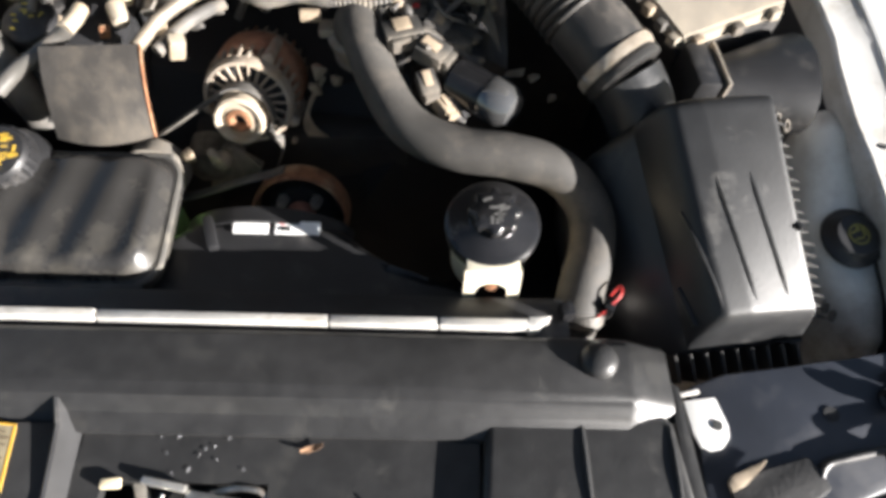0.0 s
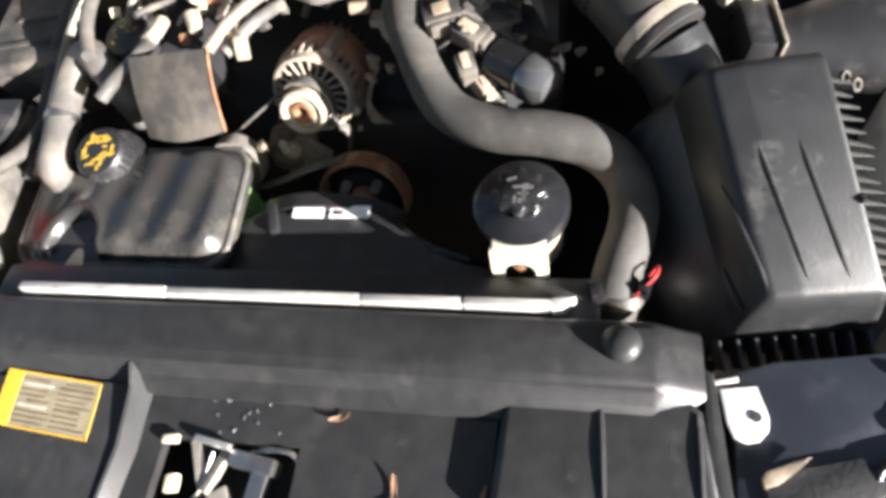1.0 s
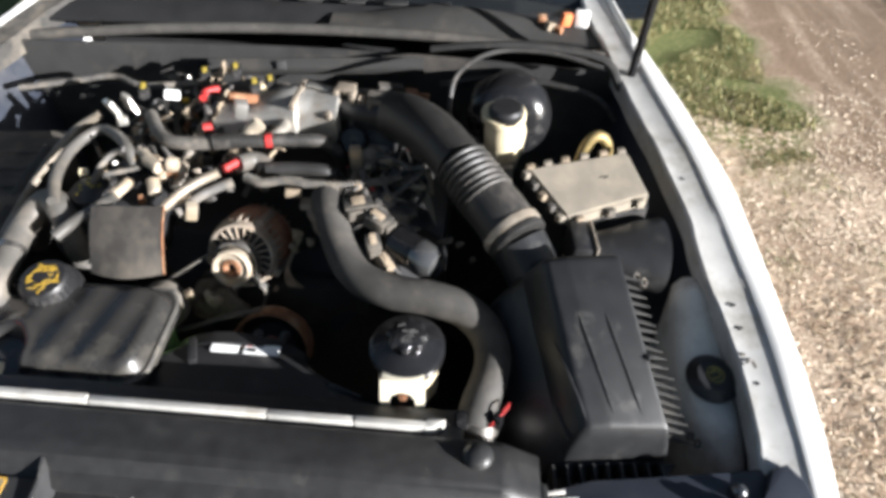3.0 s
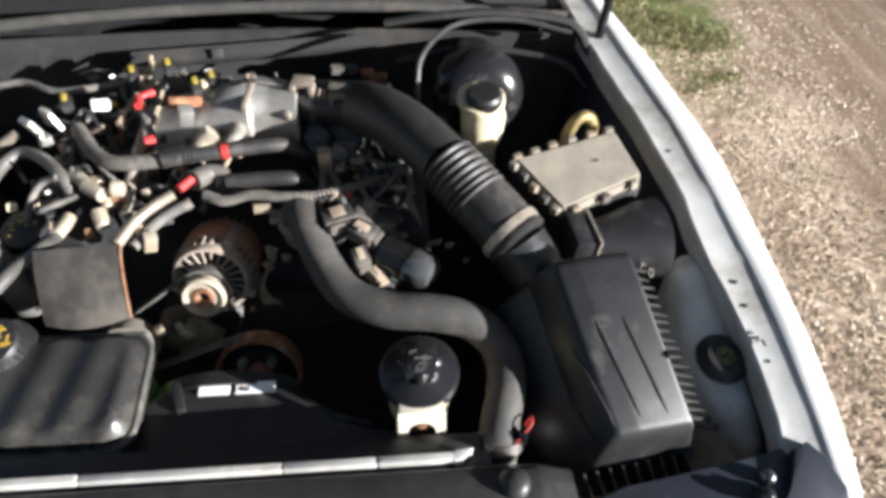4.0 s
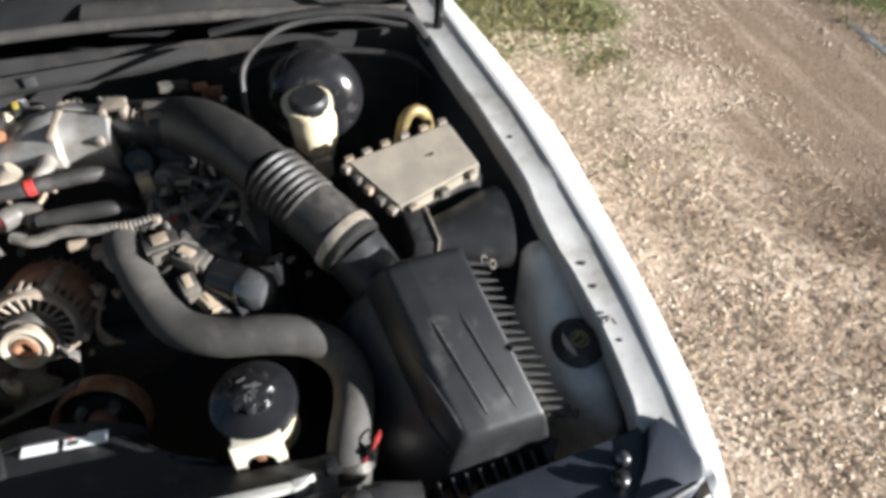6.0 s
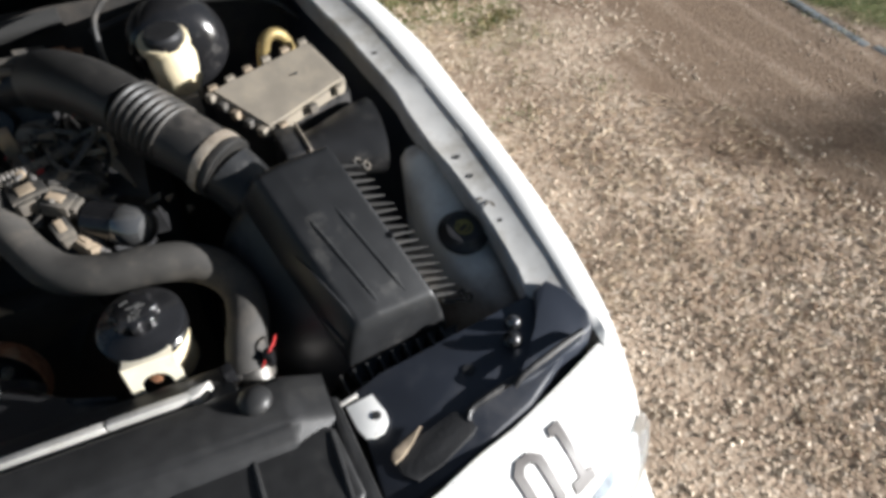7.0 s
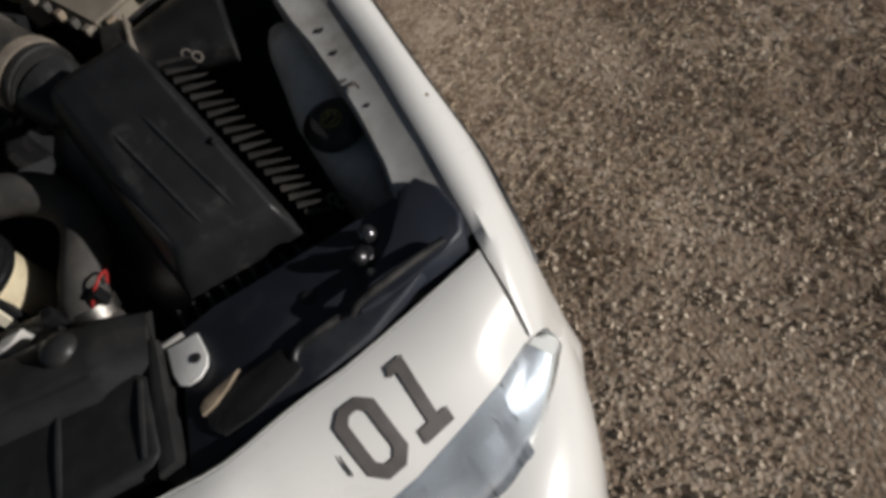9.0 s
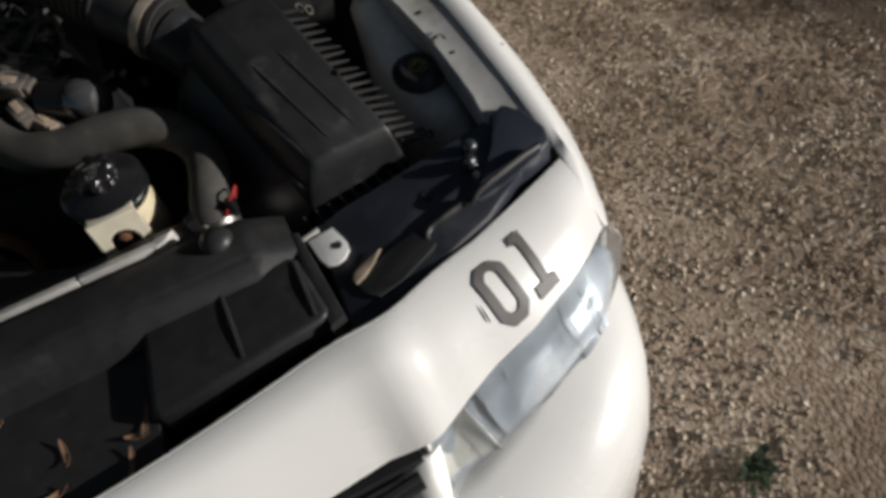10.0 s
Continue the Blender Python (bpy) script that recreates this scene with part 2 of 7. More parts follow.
def thicken(bm, t):
    """Gives an open skin a thickness along its vertex normals."""
    bmesh.ops.recalc_face_normals(bm, faces=bm.faces)
    bm.normal_update()
    faces, rim = list(bm.faces), [e for e in bm.edges if e.is_boundary]
    back = {v: bm.verts.new(v.co - v.normal * t) for v in list(bm.verts)}
    for f in faces:
        bm.faces.new([back[v] for v in reversed(f.verts)])
    for e in rim:
        a, b = e.verts
        bm.faces.new((a, b, back[b], back[a]))
    return bm


def sheet(bm, f, nu, nv, thick=0.0):
    vs = [[bm.verts.new(f(i / nu, j / nv)) for j in range(nv + 1)] for i in range(nu + 1)]
    fs = [bm.faces.new((vs[i][j], vs[i + 1][j], vs[i + 1][j + 1], vs[i][j + 1])) for i in range(nu) for j in range(nv)]
    return thicken(bm, thick) if thick else bm


def lerp(a, b, t):
    return a + (b - a) * t


def along(table, q):
    """Linear look-up in rows of (key, value, ...)."""
    for a, b in zip(table, table[1:]):
        if q <= b[0]:
            t = max(0.0, (q - a[0]) / (b[0] - a[0]))
            return [lerp(m, n, t) for m, n in zip(a[1:], b[1:])]
    return list(table[-1][1:])


def rrect(cx, cy, w, h, r, k=5, rot=0):
    out = []
    for sx, sy, a0 in ((1, 1, 0), (-1, 1, 90), (-1, -1, 180), (1, -1, 270)):
        for i in range(k):
            a = radians(a0 + 90 * i / (k - 1))
            out.append((sx * (w / 2 - r) + r * math.cos(a), sy * (h / 2 - r) + r * math.sin(a)))
    c, s = math.cos(radians(rot)), math.sin(radians(rot))
    return [(cx + x * c - y * s, cy + x * s + y * c) for x, y in out]

# ---- ground ----
def ground_material():
    m = bpy.data.materials.new("gravel_and_grass")
    m.use_nodes = True
    N, L = m.node_tree.nodes, m.node_tree.links
    b = N["Principled BSDF"]
    tc = N.new("ShaderNodeTexCoord")
    vo = N.new("ShaderNodeTexVoronoi")
    vo.inputs["Scale"].default_value = 75
    vo2 = N.new("ShaderNodeTexVoronoi")
    vo2.inputs["Scale"].default_value = 210
    no = N.new("ShaderNodeTexNoise")
    no.inputs["Scale"].default_value, no.inputs["Detail"].default_value = 2.2, 8
    nf = N.new("ShaderNodeTexNoise")
    nf.inputs["Scale"].default_value, nf.inputs["Detail"].default_value = 60, 5
    for n in (vo, vo2, no, nf):
        L.new(tc.outputs["Object"], n.inputs["Vector"])

    def ramp(stops, src):
        r = N.new("ShaderNodeValToRGB")
        while len(r.color_ramp.elements) < len(stops):
            r.color_ramp.elements.new(0.5)
        for e, (p, c) in zip(r.color_ramp.elements, stops):
            e.position, e.color = p, (*c, 1)
        L.new(src, r.inputs["Fac"])
        return r.outputs["Color"]

    def mix(f, a, c):
        x = N.new("ShaderNodeMix")
        x.data_type = "RGBA"
        for s, v in (("Factor", f), ("A", a), ("B", c)):
            if isinstance(v, (float, int)):
                x.inputs[s].default_value = v
            else:
                L.new(v, x.inputs[s])
        return x.outputs["Result"]

    def math_node(op, a, c):
        x = N.new("ShaderNodeMath")
        x.operation = op
        for k, v in enumerate((a, c)):
            if isinstance(v, (float, int)):
                x.inputs[k].default_value = v
            else:
                L.new(v, x.inputs[k])
        return x.outputs[0]

    def step(v, lo, hi):
        x = N.new("ShaderNodeMapRange")
        x.inputs["From Min"].default_value, x.inputs["From Max"].default_value = lo, hi
        L.new(v, x.inputs["Value"])
        return x.outputs["Result"]

    sep = N.new("ShaderNodeSeparateColor")
    L.new(vo.outputs["Color"], sep.inputs[0])
    stones = ramp([(0.0, (0.27, 0.195, 0.14)), (0.4, (0.45, 0.345, 0.255)), (0.75, (0.55, 0.435, 0.33)), (1.0, (0.66, 0.56, 0.45))], sep.outputs[0])
    dirt = ramp([(0.3, (0.145, 0.098, 0.066)), (0.7, (0.25, 0.178, 0.122))], nf.outputs["Fac"])
    grass = ramp([(0.3, (0.065, 0.085, 0.026)), (0.55, (0.12, 0.13, 0.048)), (0.75, (0.25, 0.20, 0.11))], nf.outputs["Fac"])
    base = mix(step(no.outputs["Fac"], 0.42, 0.62), stones, dirt)
    base = mix(0.35, base, stones)
    xyz = N.new("ShaderNodeSeparateXYZ")
    L.new(tc.outputs["Object"], xyz.inputs[0])
    # the dirt track runs past the car; grass strip beside it, more grass beyond
    wob = math_node("MULTIPLY", math_node("SUBTRACT", no.outputs["Fac"], 0.5), 1.1)
    xw = math_node("ADD", xyz.outputs["X"], wob)
    yw = math_node("ADD", xyz.outputs["Y"], wob)
    track = math_node("MULTIPLY", step(math_node("ADD", xw, math_node("MULTIPLY", xyz.outputs["Y"], 0.05)), 1.98, 2.30), 0.92)
    # wheel ruts: long streaks of paler grit along the track
    mp = N.new("ShaderNodeMapping")
    mp.inputs["Scale"].default_value = (5.5, 0.55, 1.0)
    L.new(tc.outputs["Object"], mp.inputs["Vector"])
    rut = N.new("ShaderNodeTexNoise")
    rut.inputs["Scale"].default_value, rut.inputs["Detail"].default_value = 1.4, 6
    L.new(mp.outputs["Vector"], rut.inputs["Vector"])
    grit = mix(0.55, stones, dirt)
    base = mix(track, base, mix(step(rut.outputs["Fac"], 0.50, 0.66), dirt, grit))
    strip = math_node("MULTIPLY", step(yw, 2.25, 2.6), step(xw, 2.02, 1.82))
    far = step(math_node("ADD", xw, math_node("MULTIPLY", xyz.outputs["Y"], -0.02)), 3.15, 3.3)
    cover = math_node("MAXIMUM", strip, far)
    base = mix(cover, base, grass)
    L.new(base, b.inputs["Base Color"])
    b.inputs["Roughness"].default_value = 0.95
    b.inputs["Specular IOR Level"].default_value = 0.2
    h = math_node("ADD", math_node("MULTIPLY", vo.outputs["Distance"], -1.0), math_node("MULTIPLY", nf.outputs["Fac"], 0.6))
    h = math_node("ADD", h, math_node("MULTIPLY", vo2.outputs["Distance"], -0.2))
    bp = N.new("ShaderNodeBump")
    bp.inputs["Strength"].default_value, bp.inputs["Distance"].default_value = 0.45, 0.008
    L.new(h, bp.inputs["Height"])
    L.new(bp.outputs["Normal"], b.inputs["Normal"])
    return m


def ground_height(x, y):
    return 0.018 * noise.noise(Vector((x * 0.9, y * 0.9, 0))) + 0.006 * noise.noise(Vector((x * 5, y * 5, 3)))


gm = ground_material()
XS = [-600, -80, -20, -6] + [-3 + 0.12 * i for i in range(76)] + [8, 14, 30, 120, 600]
YS = [-600, -80, -20, -6] + [-2.5 + 0.12 * i for i in range(76)] + [9, 14, 30, 120, 600]
bm = B()
gv = [[bm.verts.new((x, y, ground_height(x, y) if abs(x) < 7 and abs(y) < 8 else 0.0)) for y in YS] for x in XS]
for i in range(len(XS) - 1):
    for j in range(len(YS) - 1):
        bm.faces.new((gv[i][j], gv[i + 1][j], gv[i + 1][j + 1], gv[i][j + 1]))
ground = part("ground", bm, gm)
tagged(ground, "tan gravel yard with a worn dirt track and patches of grass", "ground", kind="structure")

# loose stones on the gravel
def stones(n, x0, x1, y0, y1, r0, r1, seed, sparse=False):
    rnd = random.Random(seed)
    vs, fs = [], []
    for _ in range(n):
        x, y, r = rnd.uniform(x0, x1), rnd.uniform(y0, y1), r0 + (r1 - r0) * rnd.random() ** 3
        if sparse:
            if noise.noise(Vector((x * 1.5, y * 0.8, 2))) < 0.05:
                continue
        elif noise.noise(Vector((x * 1.7, y * 1.7, 5))) < -0.25 or x > 2.3 - 0.05 * y + 0.3 * noise.noise(Vector((y, 0, 0))) + 0.5 * rnd.random() ** 3:
            continue
        z = ground_height(x, y) + r * 0.15
        a, q = rnd.uniform(0, 6.28), [rnd.uniform(0.65, 1.25) for _ in range(8)]
        k = len(vs)
        for i in range(5):
            t = a + i * 1.2566
            vs.append((x + r * q[i] * math.cos(t), y + r * q[i] * math.sin(t), z - 0.25 * r))
        for i in range(3):
            t = a + 0.5 + i * 2.094
            vs.append((x + 0.5 * r * q[5 + i] * math.cos(t), y + 0.5 * r * q[5 + i] * math.sin(t), z + r * 0.42 * q[i]))
        fs += [(k, k + 1, k + 5), (k + 1, k + 2, k + 6, k + 5), (k + 2, k + 3, k + 6), (k + 3, k + 4, k + 7, k + 6), (k + 4, k, k + 5, k + 7), (k + 5, k + 6, k + 7)]
    me = bpy.data.meshes.new("gravel_stones")
    me.from_pydata(vs, [], fs)
    me.shade_smooth()
    me.set_sharp_from_angle(angle=radians(50))
    m = bpy.data.materials.new("stone")
    m.use_nodes = True
    N, L = m.node_tree.nodes, m.node_tree.links
    g = N.new("ShaderNodeNewGeometry")
    r = N.new("ShaderNodeValToRGB")
    r.color_ramp.elements[0].color, r.color_ramp.elements[1].color = (0.21, 0.155, 0.11, 1), (0.66, 0.555, 0.43, 1)
    L.new(g.outputs["Random Per Island"], r.inputs["Fac"])
    L.new(r.outputs["Color"], N["Principled BSDF"].inputs["Base Color"])
    N["Principled BSDF"].inputs["Roughness"].default_value = 0.9
    me.materials.append(m)
    return tagged(new("gravel_stones", me), "loose tan and grey gravel stones on the ground", "gravel", kind="stuff")


stones(30000, 0.75, 2.5, -0.9, 3.2, 0.003, 0.012, 4)
stones(2500, 2.2, 3.1, -0.4, 4.2, 0.003, 0.012, 8, True)


def grass(n, seed):
    rnd = random.Random(seed)
    vs, fs = [], []
    for _ in range(n):
        if rnd.random() < 0.75:
            x, y = rnd.uniform(0.95, 2.0), rnd.uniform(2.15, 5.0)
            if y < 2.40 + 0.2 * noise.noise(Vector((x * 3, 0, 0))) or x > 1.90 + 0.15 * noise.noise(Vector((y * 2, 4, 0))) or noise.noise(Vector((x * 2.5, y * 2.5, 9))) < -0.15:
                continue
        elif rnd.random() < 0.06:
            cx, cy = rnd.choice(((1.62, 2.03), (1.92, 1.80), (1.86, 2.25), (1.06, -0.1), (1.50, 1.77), (1.66, 2.25)))
            x, y = rnd.gauss(cx, 0.06), rnd.gauss(cy, 0.06)
        else:
            x, y = rnd.uniform(3.05, 4.2), rnd.uniform(1.6, 5.5)
        h, a, ln = rnd.uniform(0.02, 0.055), rnd.uniform(0, 6.28), rnd.uniform(0.005, 0.03)
        z, w = ground_height(x, y) - 0.002, rnd.uniform(0.0015, 0.003)
        k = len(vs)
        c, s_ = math.cos(a), math.sin(a)
        h *= 1 - 0.6 * max(0, min(1, (2.7 - y) / 0.4))
        vs += [(x - w * s_, y + w * c, z), (x + w * s_, y - w * c, z), (x + ln * c * 0.4 + w * 0.6 * s_, y + ln * s_ * 0.4 - w * 0.6 * c, z + h * 0.7), (x + ln * c, y + ln * s_, z + h)]
        fs += [(k, k + 1, k + 2), (k, k + 2, k + 3)]
    me = bpy.data.meshes.new("grass")
    me.from_pydata(vs, [], fs)
    m = bpy.data.materials.new("grass_blade")
    m.use_nodes = True
    N, L = m.node_tree.nodes, m.node_tree.links
    g = N.new("ShaderNodeNewGeometry")
    r = N.new("ShaderNodeValToRGB")
    r.color_ramp.elements[0].color, r.color_ramp.elements[1].color = (0.06, 0.095, 0.024, 1), (0.30, 0.25, 0.12, 1)
    r.color_ramp.elements[1].position = 0.9
    L.new(g.outputs["Random Per Island"], r.inputs["Fac"])
    L.new(r.outputs["Color"], N["Principled BSDF"].inputs["Base Color"])
    N["Principled BSDF"].inputs["Roughness"].default_value = 0.7
    me.materials.append(m)
    return tagged(new("grass", me), "short patchy green and dry grass beside the track", "grass", kind="stuff")


grass(26000, 6)


def leaf_quads(bm, c, spread, n, size, rnd):
    """Small folded leaves turned every way about a point."""
    for _ in range(n):
        p = Vector(c) + Vector((rnd.gauss(0, spread[0]), rnd.gauss(0, spread[1]), rnd.gauss(0, spread[2])))
        a = Vector((rnd.uniform(-1, 1), rnd.uniform(-1, 1), rnd.uniform(-0.6, 0.6))).normalized()
        b = a.cross(Vector((rnd.uniform(-1, 1), rnd.uniform(-1, 1), 1.2))).normalized()
        l = size * rnd.uniform(0.7, 1.3)
        q = [bm.verts.new(p + v) for v in (a * 0, a * l * 0.5 + b * l * 0.28, a * l, a * l * 0.5 - b * l * 0.28)]
        bm.faces.new(q)


def weed(x, y, seed):
    """A flat rosette of toothed leaves."""
    rnd = random.Random(seed)
    z = ground_height(x, y)
    wd = thing("weed", "small dark green weed growing out of the gravel", "weed", (x, y, z), "weeds in the gravel")
    leaf = mat("weed_leaf", (0.035, 0.055, 0.024), 0.75, var=0.4, scale=60, bump=0.2)
    for k in range(26):
        bm = B()
        a, l, up = rnd.uniform(0, 6.28), rnd.uniform(0.02, 0.045), rnd.uniform(0.008, 0.03)
        d, n_ = Vector((math.cos(a), math.sin(a), 0)), Vector((-math.sin(a), math.cos(a), 0))
        o = Vector((x + rnd.gauss(0, 0.012), y + rnd.gauss(0, 0.012), z - 0.002))
        rows_ = []
        for t, w in ((0, 0.15), (0.3, 0.7), (0.6, 1.0), (0.85, 0.6), (1.0, 0.08)):
            p = o + d * l * t + Vector((0, 0, up * math.sin(2.0 * t)))
            rows_.append((bm.verts.new(p - n_ * w * l * 0.22), bm.verts.new(p + n_ * w * l * 0.22)))
        for r0, r1 in zip(rows_, rows_[1:]):
            bm.faces.new((r0[0], r0[1], r1[1], r1[0]))
        part("leaf", bm, leaf, wd)


weed(1.076, -0.085, 3)
weed(1.32, 1.99, 6)

# unseen young tree, added and placed so that its crown shades the far gravel
TREE = Vector((12.78, -3.94, 0.0))
TREE.z = ground_height(TREE.x, TREE.y) - 0.03
tree = thing("tree", "unseen young leafy tree, added to shade the far gravel", "tree", TREE)
bark = mat("bark", (0.16, 0.12, 0.085), 0.85, var=0.35, scale=25, bump=0.6)
trunk_path = [TREE + Vector(p) for p in ((0, 0, 0), (0.02, 0.01, 0.5), (-0.02, 0.03, 1.1), (0.01, 0.0, 1.8), (0, 0.01, 2.6))]
bm = B()
for k, (p, q) in enumerate(zip(trunk_path, trunk_path[1:])):
    cyl(bm, p, q, 0.07 - 0.015 * k, 0.055 - 0.015 * k, 10)
trunk = part("trunk", bm, bark, tree, "slim brown trunk")
rnd_tree = random.Random(12)
clumps = [TREE + Vector((0, 0.02, 2.72))]
for k in range(11):
    a, h = k * 2.4, 1.0 + 0.14 * k
    o = TREE + Vector((0, 0.01, h))
    tip = o + Vector((math.cos(a), math.sin(a) * 0.8, 0.55)) * rnd_tree.uniform(0.4, 0.7) * (1.15 - 0.05 * k)
    bm = B()
    cyl(bm, o, tip, 0.018, 0.006, 6)
    part("limb", bm, bark, tree)
    clumps += [tip, o.lerp(tip, 0.6) + Vector((0, 0, 0.08))]
bm = B()
for c in clumps:
    leaf_quads(bm, c, (0.15, 0.15, 0.12), 480, 0.09, rnd_tree)
part("crown", bm, mat("tree_leaf", (0.06, 0.10, 0.03), 0.55, var=0.4, scale=12, bump=0.1), tree, "loose crown of small green leaves")

def straw(n, seed):
    """Dry stalks and bits of bark lying flat on the gravel."""
    rnd = random.Random(seed)
    vs, fs = [], []
    for _ in range(n):
        x, y = rnd.uniform(0.85, 2.3), rnd.uniform(-0.8, 3.0)
        if noise.noise(Vector((x * 1.3, y * 1.3, 8))) < -0.1 + 0.25 * max(0, x - 1.6):
            continue
        a, ln, w = rnd.uniform(0, 6.28), rnd.uniform(0.008, 0.030), rnd.uniform(0.001, 0.0028)
        z = ground_height(x, y) + rnd.uniform(0.003, 0.009)
        c, s_ = math.cos(a), math.sin(a)
        k = len(vs)
        tilt = rnd.uniform(-0.004, 0.004)
        vs += [(x - ln * c - w * s_, y - ln * s_ + w * c, z - tilt), (x - ln * c + w * s_, y - ln * s_ - w * c, z - tilt), (x + ln * c, y + ln * s_, z + tilt), (x, y, z + w * 1.5)]
        fs += [(k, k + 1, k + 3), (k + 1, k + 2, k + 3), (k + 2, k, k + 3)]
    me = bpy.data.meshes.new("straw")
    me.from_pydata(vs, [], fs)
    m = bpy.data.materials.new("straw_stalk")
    m.use_nodes = True
    N, L = m.node_tree.nodes, m.node_tree.links
    g = N.new("ShaderNodeNewGeometry")
    r = N.new("ShaderNodeValToRGB")
    r.color_ramp.elements[0].color, r.color_ramp.elements[1].color = (0.20, 0.115, 0.07, 1), (0.66, 0.54, 0.38, 1)
    L.new(g.outputs["Random Per Island"], r.inputs["Fac"])
    L.new(r.outputs["Color"], N["Principled BSDF"].inputs["Base Color"])
    N["Principled BSDF"].inputs["Roughness"].default_value = 0.8
    me.materials.append(m)
    return tagged(new("straw", me), "dry straw and bark bits scattered over the gravel", "straw", kind="stuff")


straw(9000, 12)

edging = thing("edging", "pale concrete edging blocks along the far side of the track", "edging", (3.1, 3.5, 0), kind="structure")
rnd = random.Random(3)
for k in range(15):
    bm = B()
    box(bm, (3.14 + 0.03 * math.sin(k), -0.2 + 0.5 * k, -0.029), (0.05, 0.485, 0.06), (0, rnd.uniform(-3, 3), rnd.uniform(-3, 3)), 0.008)
    part("block", bm, mat("concrete", (0.15, 0.165, 0.175), 0.9, var=0.35, scale=12, dirt=(0.3, 0.28, 0.22), dirt_amount=0.3, bump=0.3), edging)

# ---- car shell ----
car = thing("car", "white sedan with its hood raised, parked on the gravel", "car", (0, 0.8, 0))

# crease between the inner flange and the outer wing: y, x, z
CREASE = [(0.178, 0.777, 0.902), (0.30, 0.768, 0.945), (0.40, 0.757, 0.975), (0.50, 0.742, 1.005), (0.62, 0.716, 1.045), (0.75, 0.690, 1.075), (0.92, 0.650, 1.10), (1.2, 0.600, 1.13), (1.6, 0.56, 1.15)]
OUTER = [(0.178, 0.822, 0.837), (0.228, 0.820, 0.885), (0.323, 0.818, 0.919), (0.40, 0.798, 0.968), (0.55, 0.777, 1.007), (0.70, 0.760, 1.039), (0.92, 0.712, 1.065), (1.2, 0.644, 1.088), (1.6, 0.60, 1.10)]


def wing(side):
    rings = []
    for k in range(33):
        y = 0.178 + (1.6 - 0.178) * (k / 32) ** 1.25
        cx, cz = along(CREASE, y)
        ox, oz = along(OUTER, y)
        mx, mz = lerp(cx, ox, 0.55), max(cz, oz) + 0.006
        row = [(cx, y, cz), (lerp(cx, ox, 0.25), y, cz + 0.005), (mx, y, lerp(cz, oz, 0.4) + 0.008), (lerp(mx, ox, 0.65), y, lerp(cz, oz, 0.72) + 0.006), (ox, y, oz - 0.008), (ox + 0.008, y, oz - 0.05), (ox + 0.02, y, oz - 0.16), (ox + 0.035, y, 0.6), (ox + 0.03, y, 0.42), (ox, y, 0.28)]
        rings.append([(x * side, yy, z) for x, yy, z in row])
    # nose of the wing, wrapping to the head lamp
    nose = [(0.783, 0.140, 0.874), (0.787, 0.140, 0.872), (0.797, 0.139, 0.862), (0.805, 0.138, 0.850), (0.811, 0.138, 0.835), (0.817, 0.14, 0.80), (0.828, 0.15, 0.70), (0.84, 0.16, 0.6), (0.845, 0.165, 0.42), (0.83, 0.17, 0.28)]
    tip = [(0.786, 0.101, 0.848), (0.788, 0.101, 0.846), (0.792, 0.104, 0.842), (0.797, 0.108, 0.835), (0.801, 0.113, 0.826), (0.808, 0.13, 0.79), (0.825, 0.15, 0.70), (0.838, 0.16, 0.6), (0.844, 0.165, 0.42), (0.83, 0.17, 0.28)]
    for row in (nose, tip):
        rings.insert(0, [(x * side, y, z) for x, y, z in row])
    bm = B()
    loft(bm, rings, closed=False)
    thicken(bm, 0.004)
    return part("fender", bm, white_paint, car, "white glossy fender", sharp=60)


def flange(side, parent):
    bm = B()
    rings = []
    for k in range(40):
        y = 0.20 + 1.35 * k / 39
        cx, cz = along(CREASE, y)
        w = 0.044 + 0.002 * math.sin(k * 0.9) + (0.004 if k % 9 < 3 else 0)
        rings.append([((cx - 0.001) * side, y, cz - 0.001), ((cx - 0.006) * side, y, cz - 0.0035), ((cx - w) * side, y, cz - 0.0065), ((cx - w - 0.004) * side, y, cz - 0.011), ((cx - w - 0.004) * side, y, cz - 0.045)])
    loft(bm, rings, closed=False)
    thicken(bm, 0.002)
    # the left flange takes dusty black in place of shade on its paint
    fl = part("flange", bm, flange_paint if side > 0 else dusty_black, parent, "dusty painted inner flange with bolt holes" if side > 0 else "left inner flange, coloured black for the shade on it")
    for y, r in ((0.375, 0.0032), (0.452, 0.0048), (0.487, 0.0058), (0.70, 0.004)):
        cx, cz = along(CREASE, y)
        bm = B()
        cyl(bm, ((cx - 0.030) * side, y, cz - 0.012), ((cx - 0.030) * side, y, cz - 0.0048), r, seg=12)
        part("bolt_hole", bm, ink, parent)
    return fl


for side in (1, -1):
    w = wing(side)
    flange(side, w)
    # dark line along the outer edge of the wing
    bm = B()
    em = []
    for k in range(12):
        y = 0.20 + 0.06 * k
        ox, oz = along(OUTER, y)
        em.append(((ox + 0.008) * side, y, oz - 0.052))
    tube(bm, em, 0.0045, 8, 4)
    part("edge_line", bm, black_plastic, w, "thin dark edge line")
    # inner apron below the flange
    bm = B()
    def apron(u, v, side=side):
        y = 0.22 + 0.95 * u
        cx, cz = along(CREASE, y)
        z = lerp(cz - 0.03, 0.25, v)
        bulge = 0.10 * math.exp(-((y - 0.78) / 0.2) ** 2) * min(1, v * 3)
        return Vector(((cx - 0.03 - bulge - 0.05 * v) * side, y, z))
    sheet(bm, apron, 24, 12, 0.004)
    part("apron", bm, apron_paint, car, "dark blue-black painted inner apron")


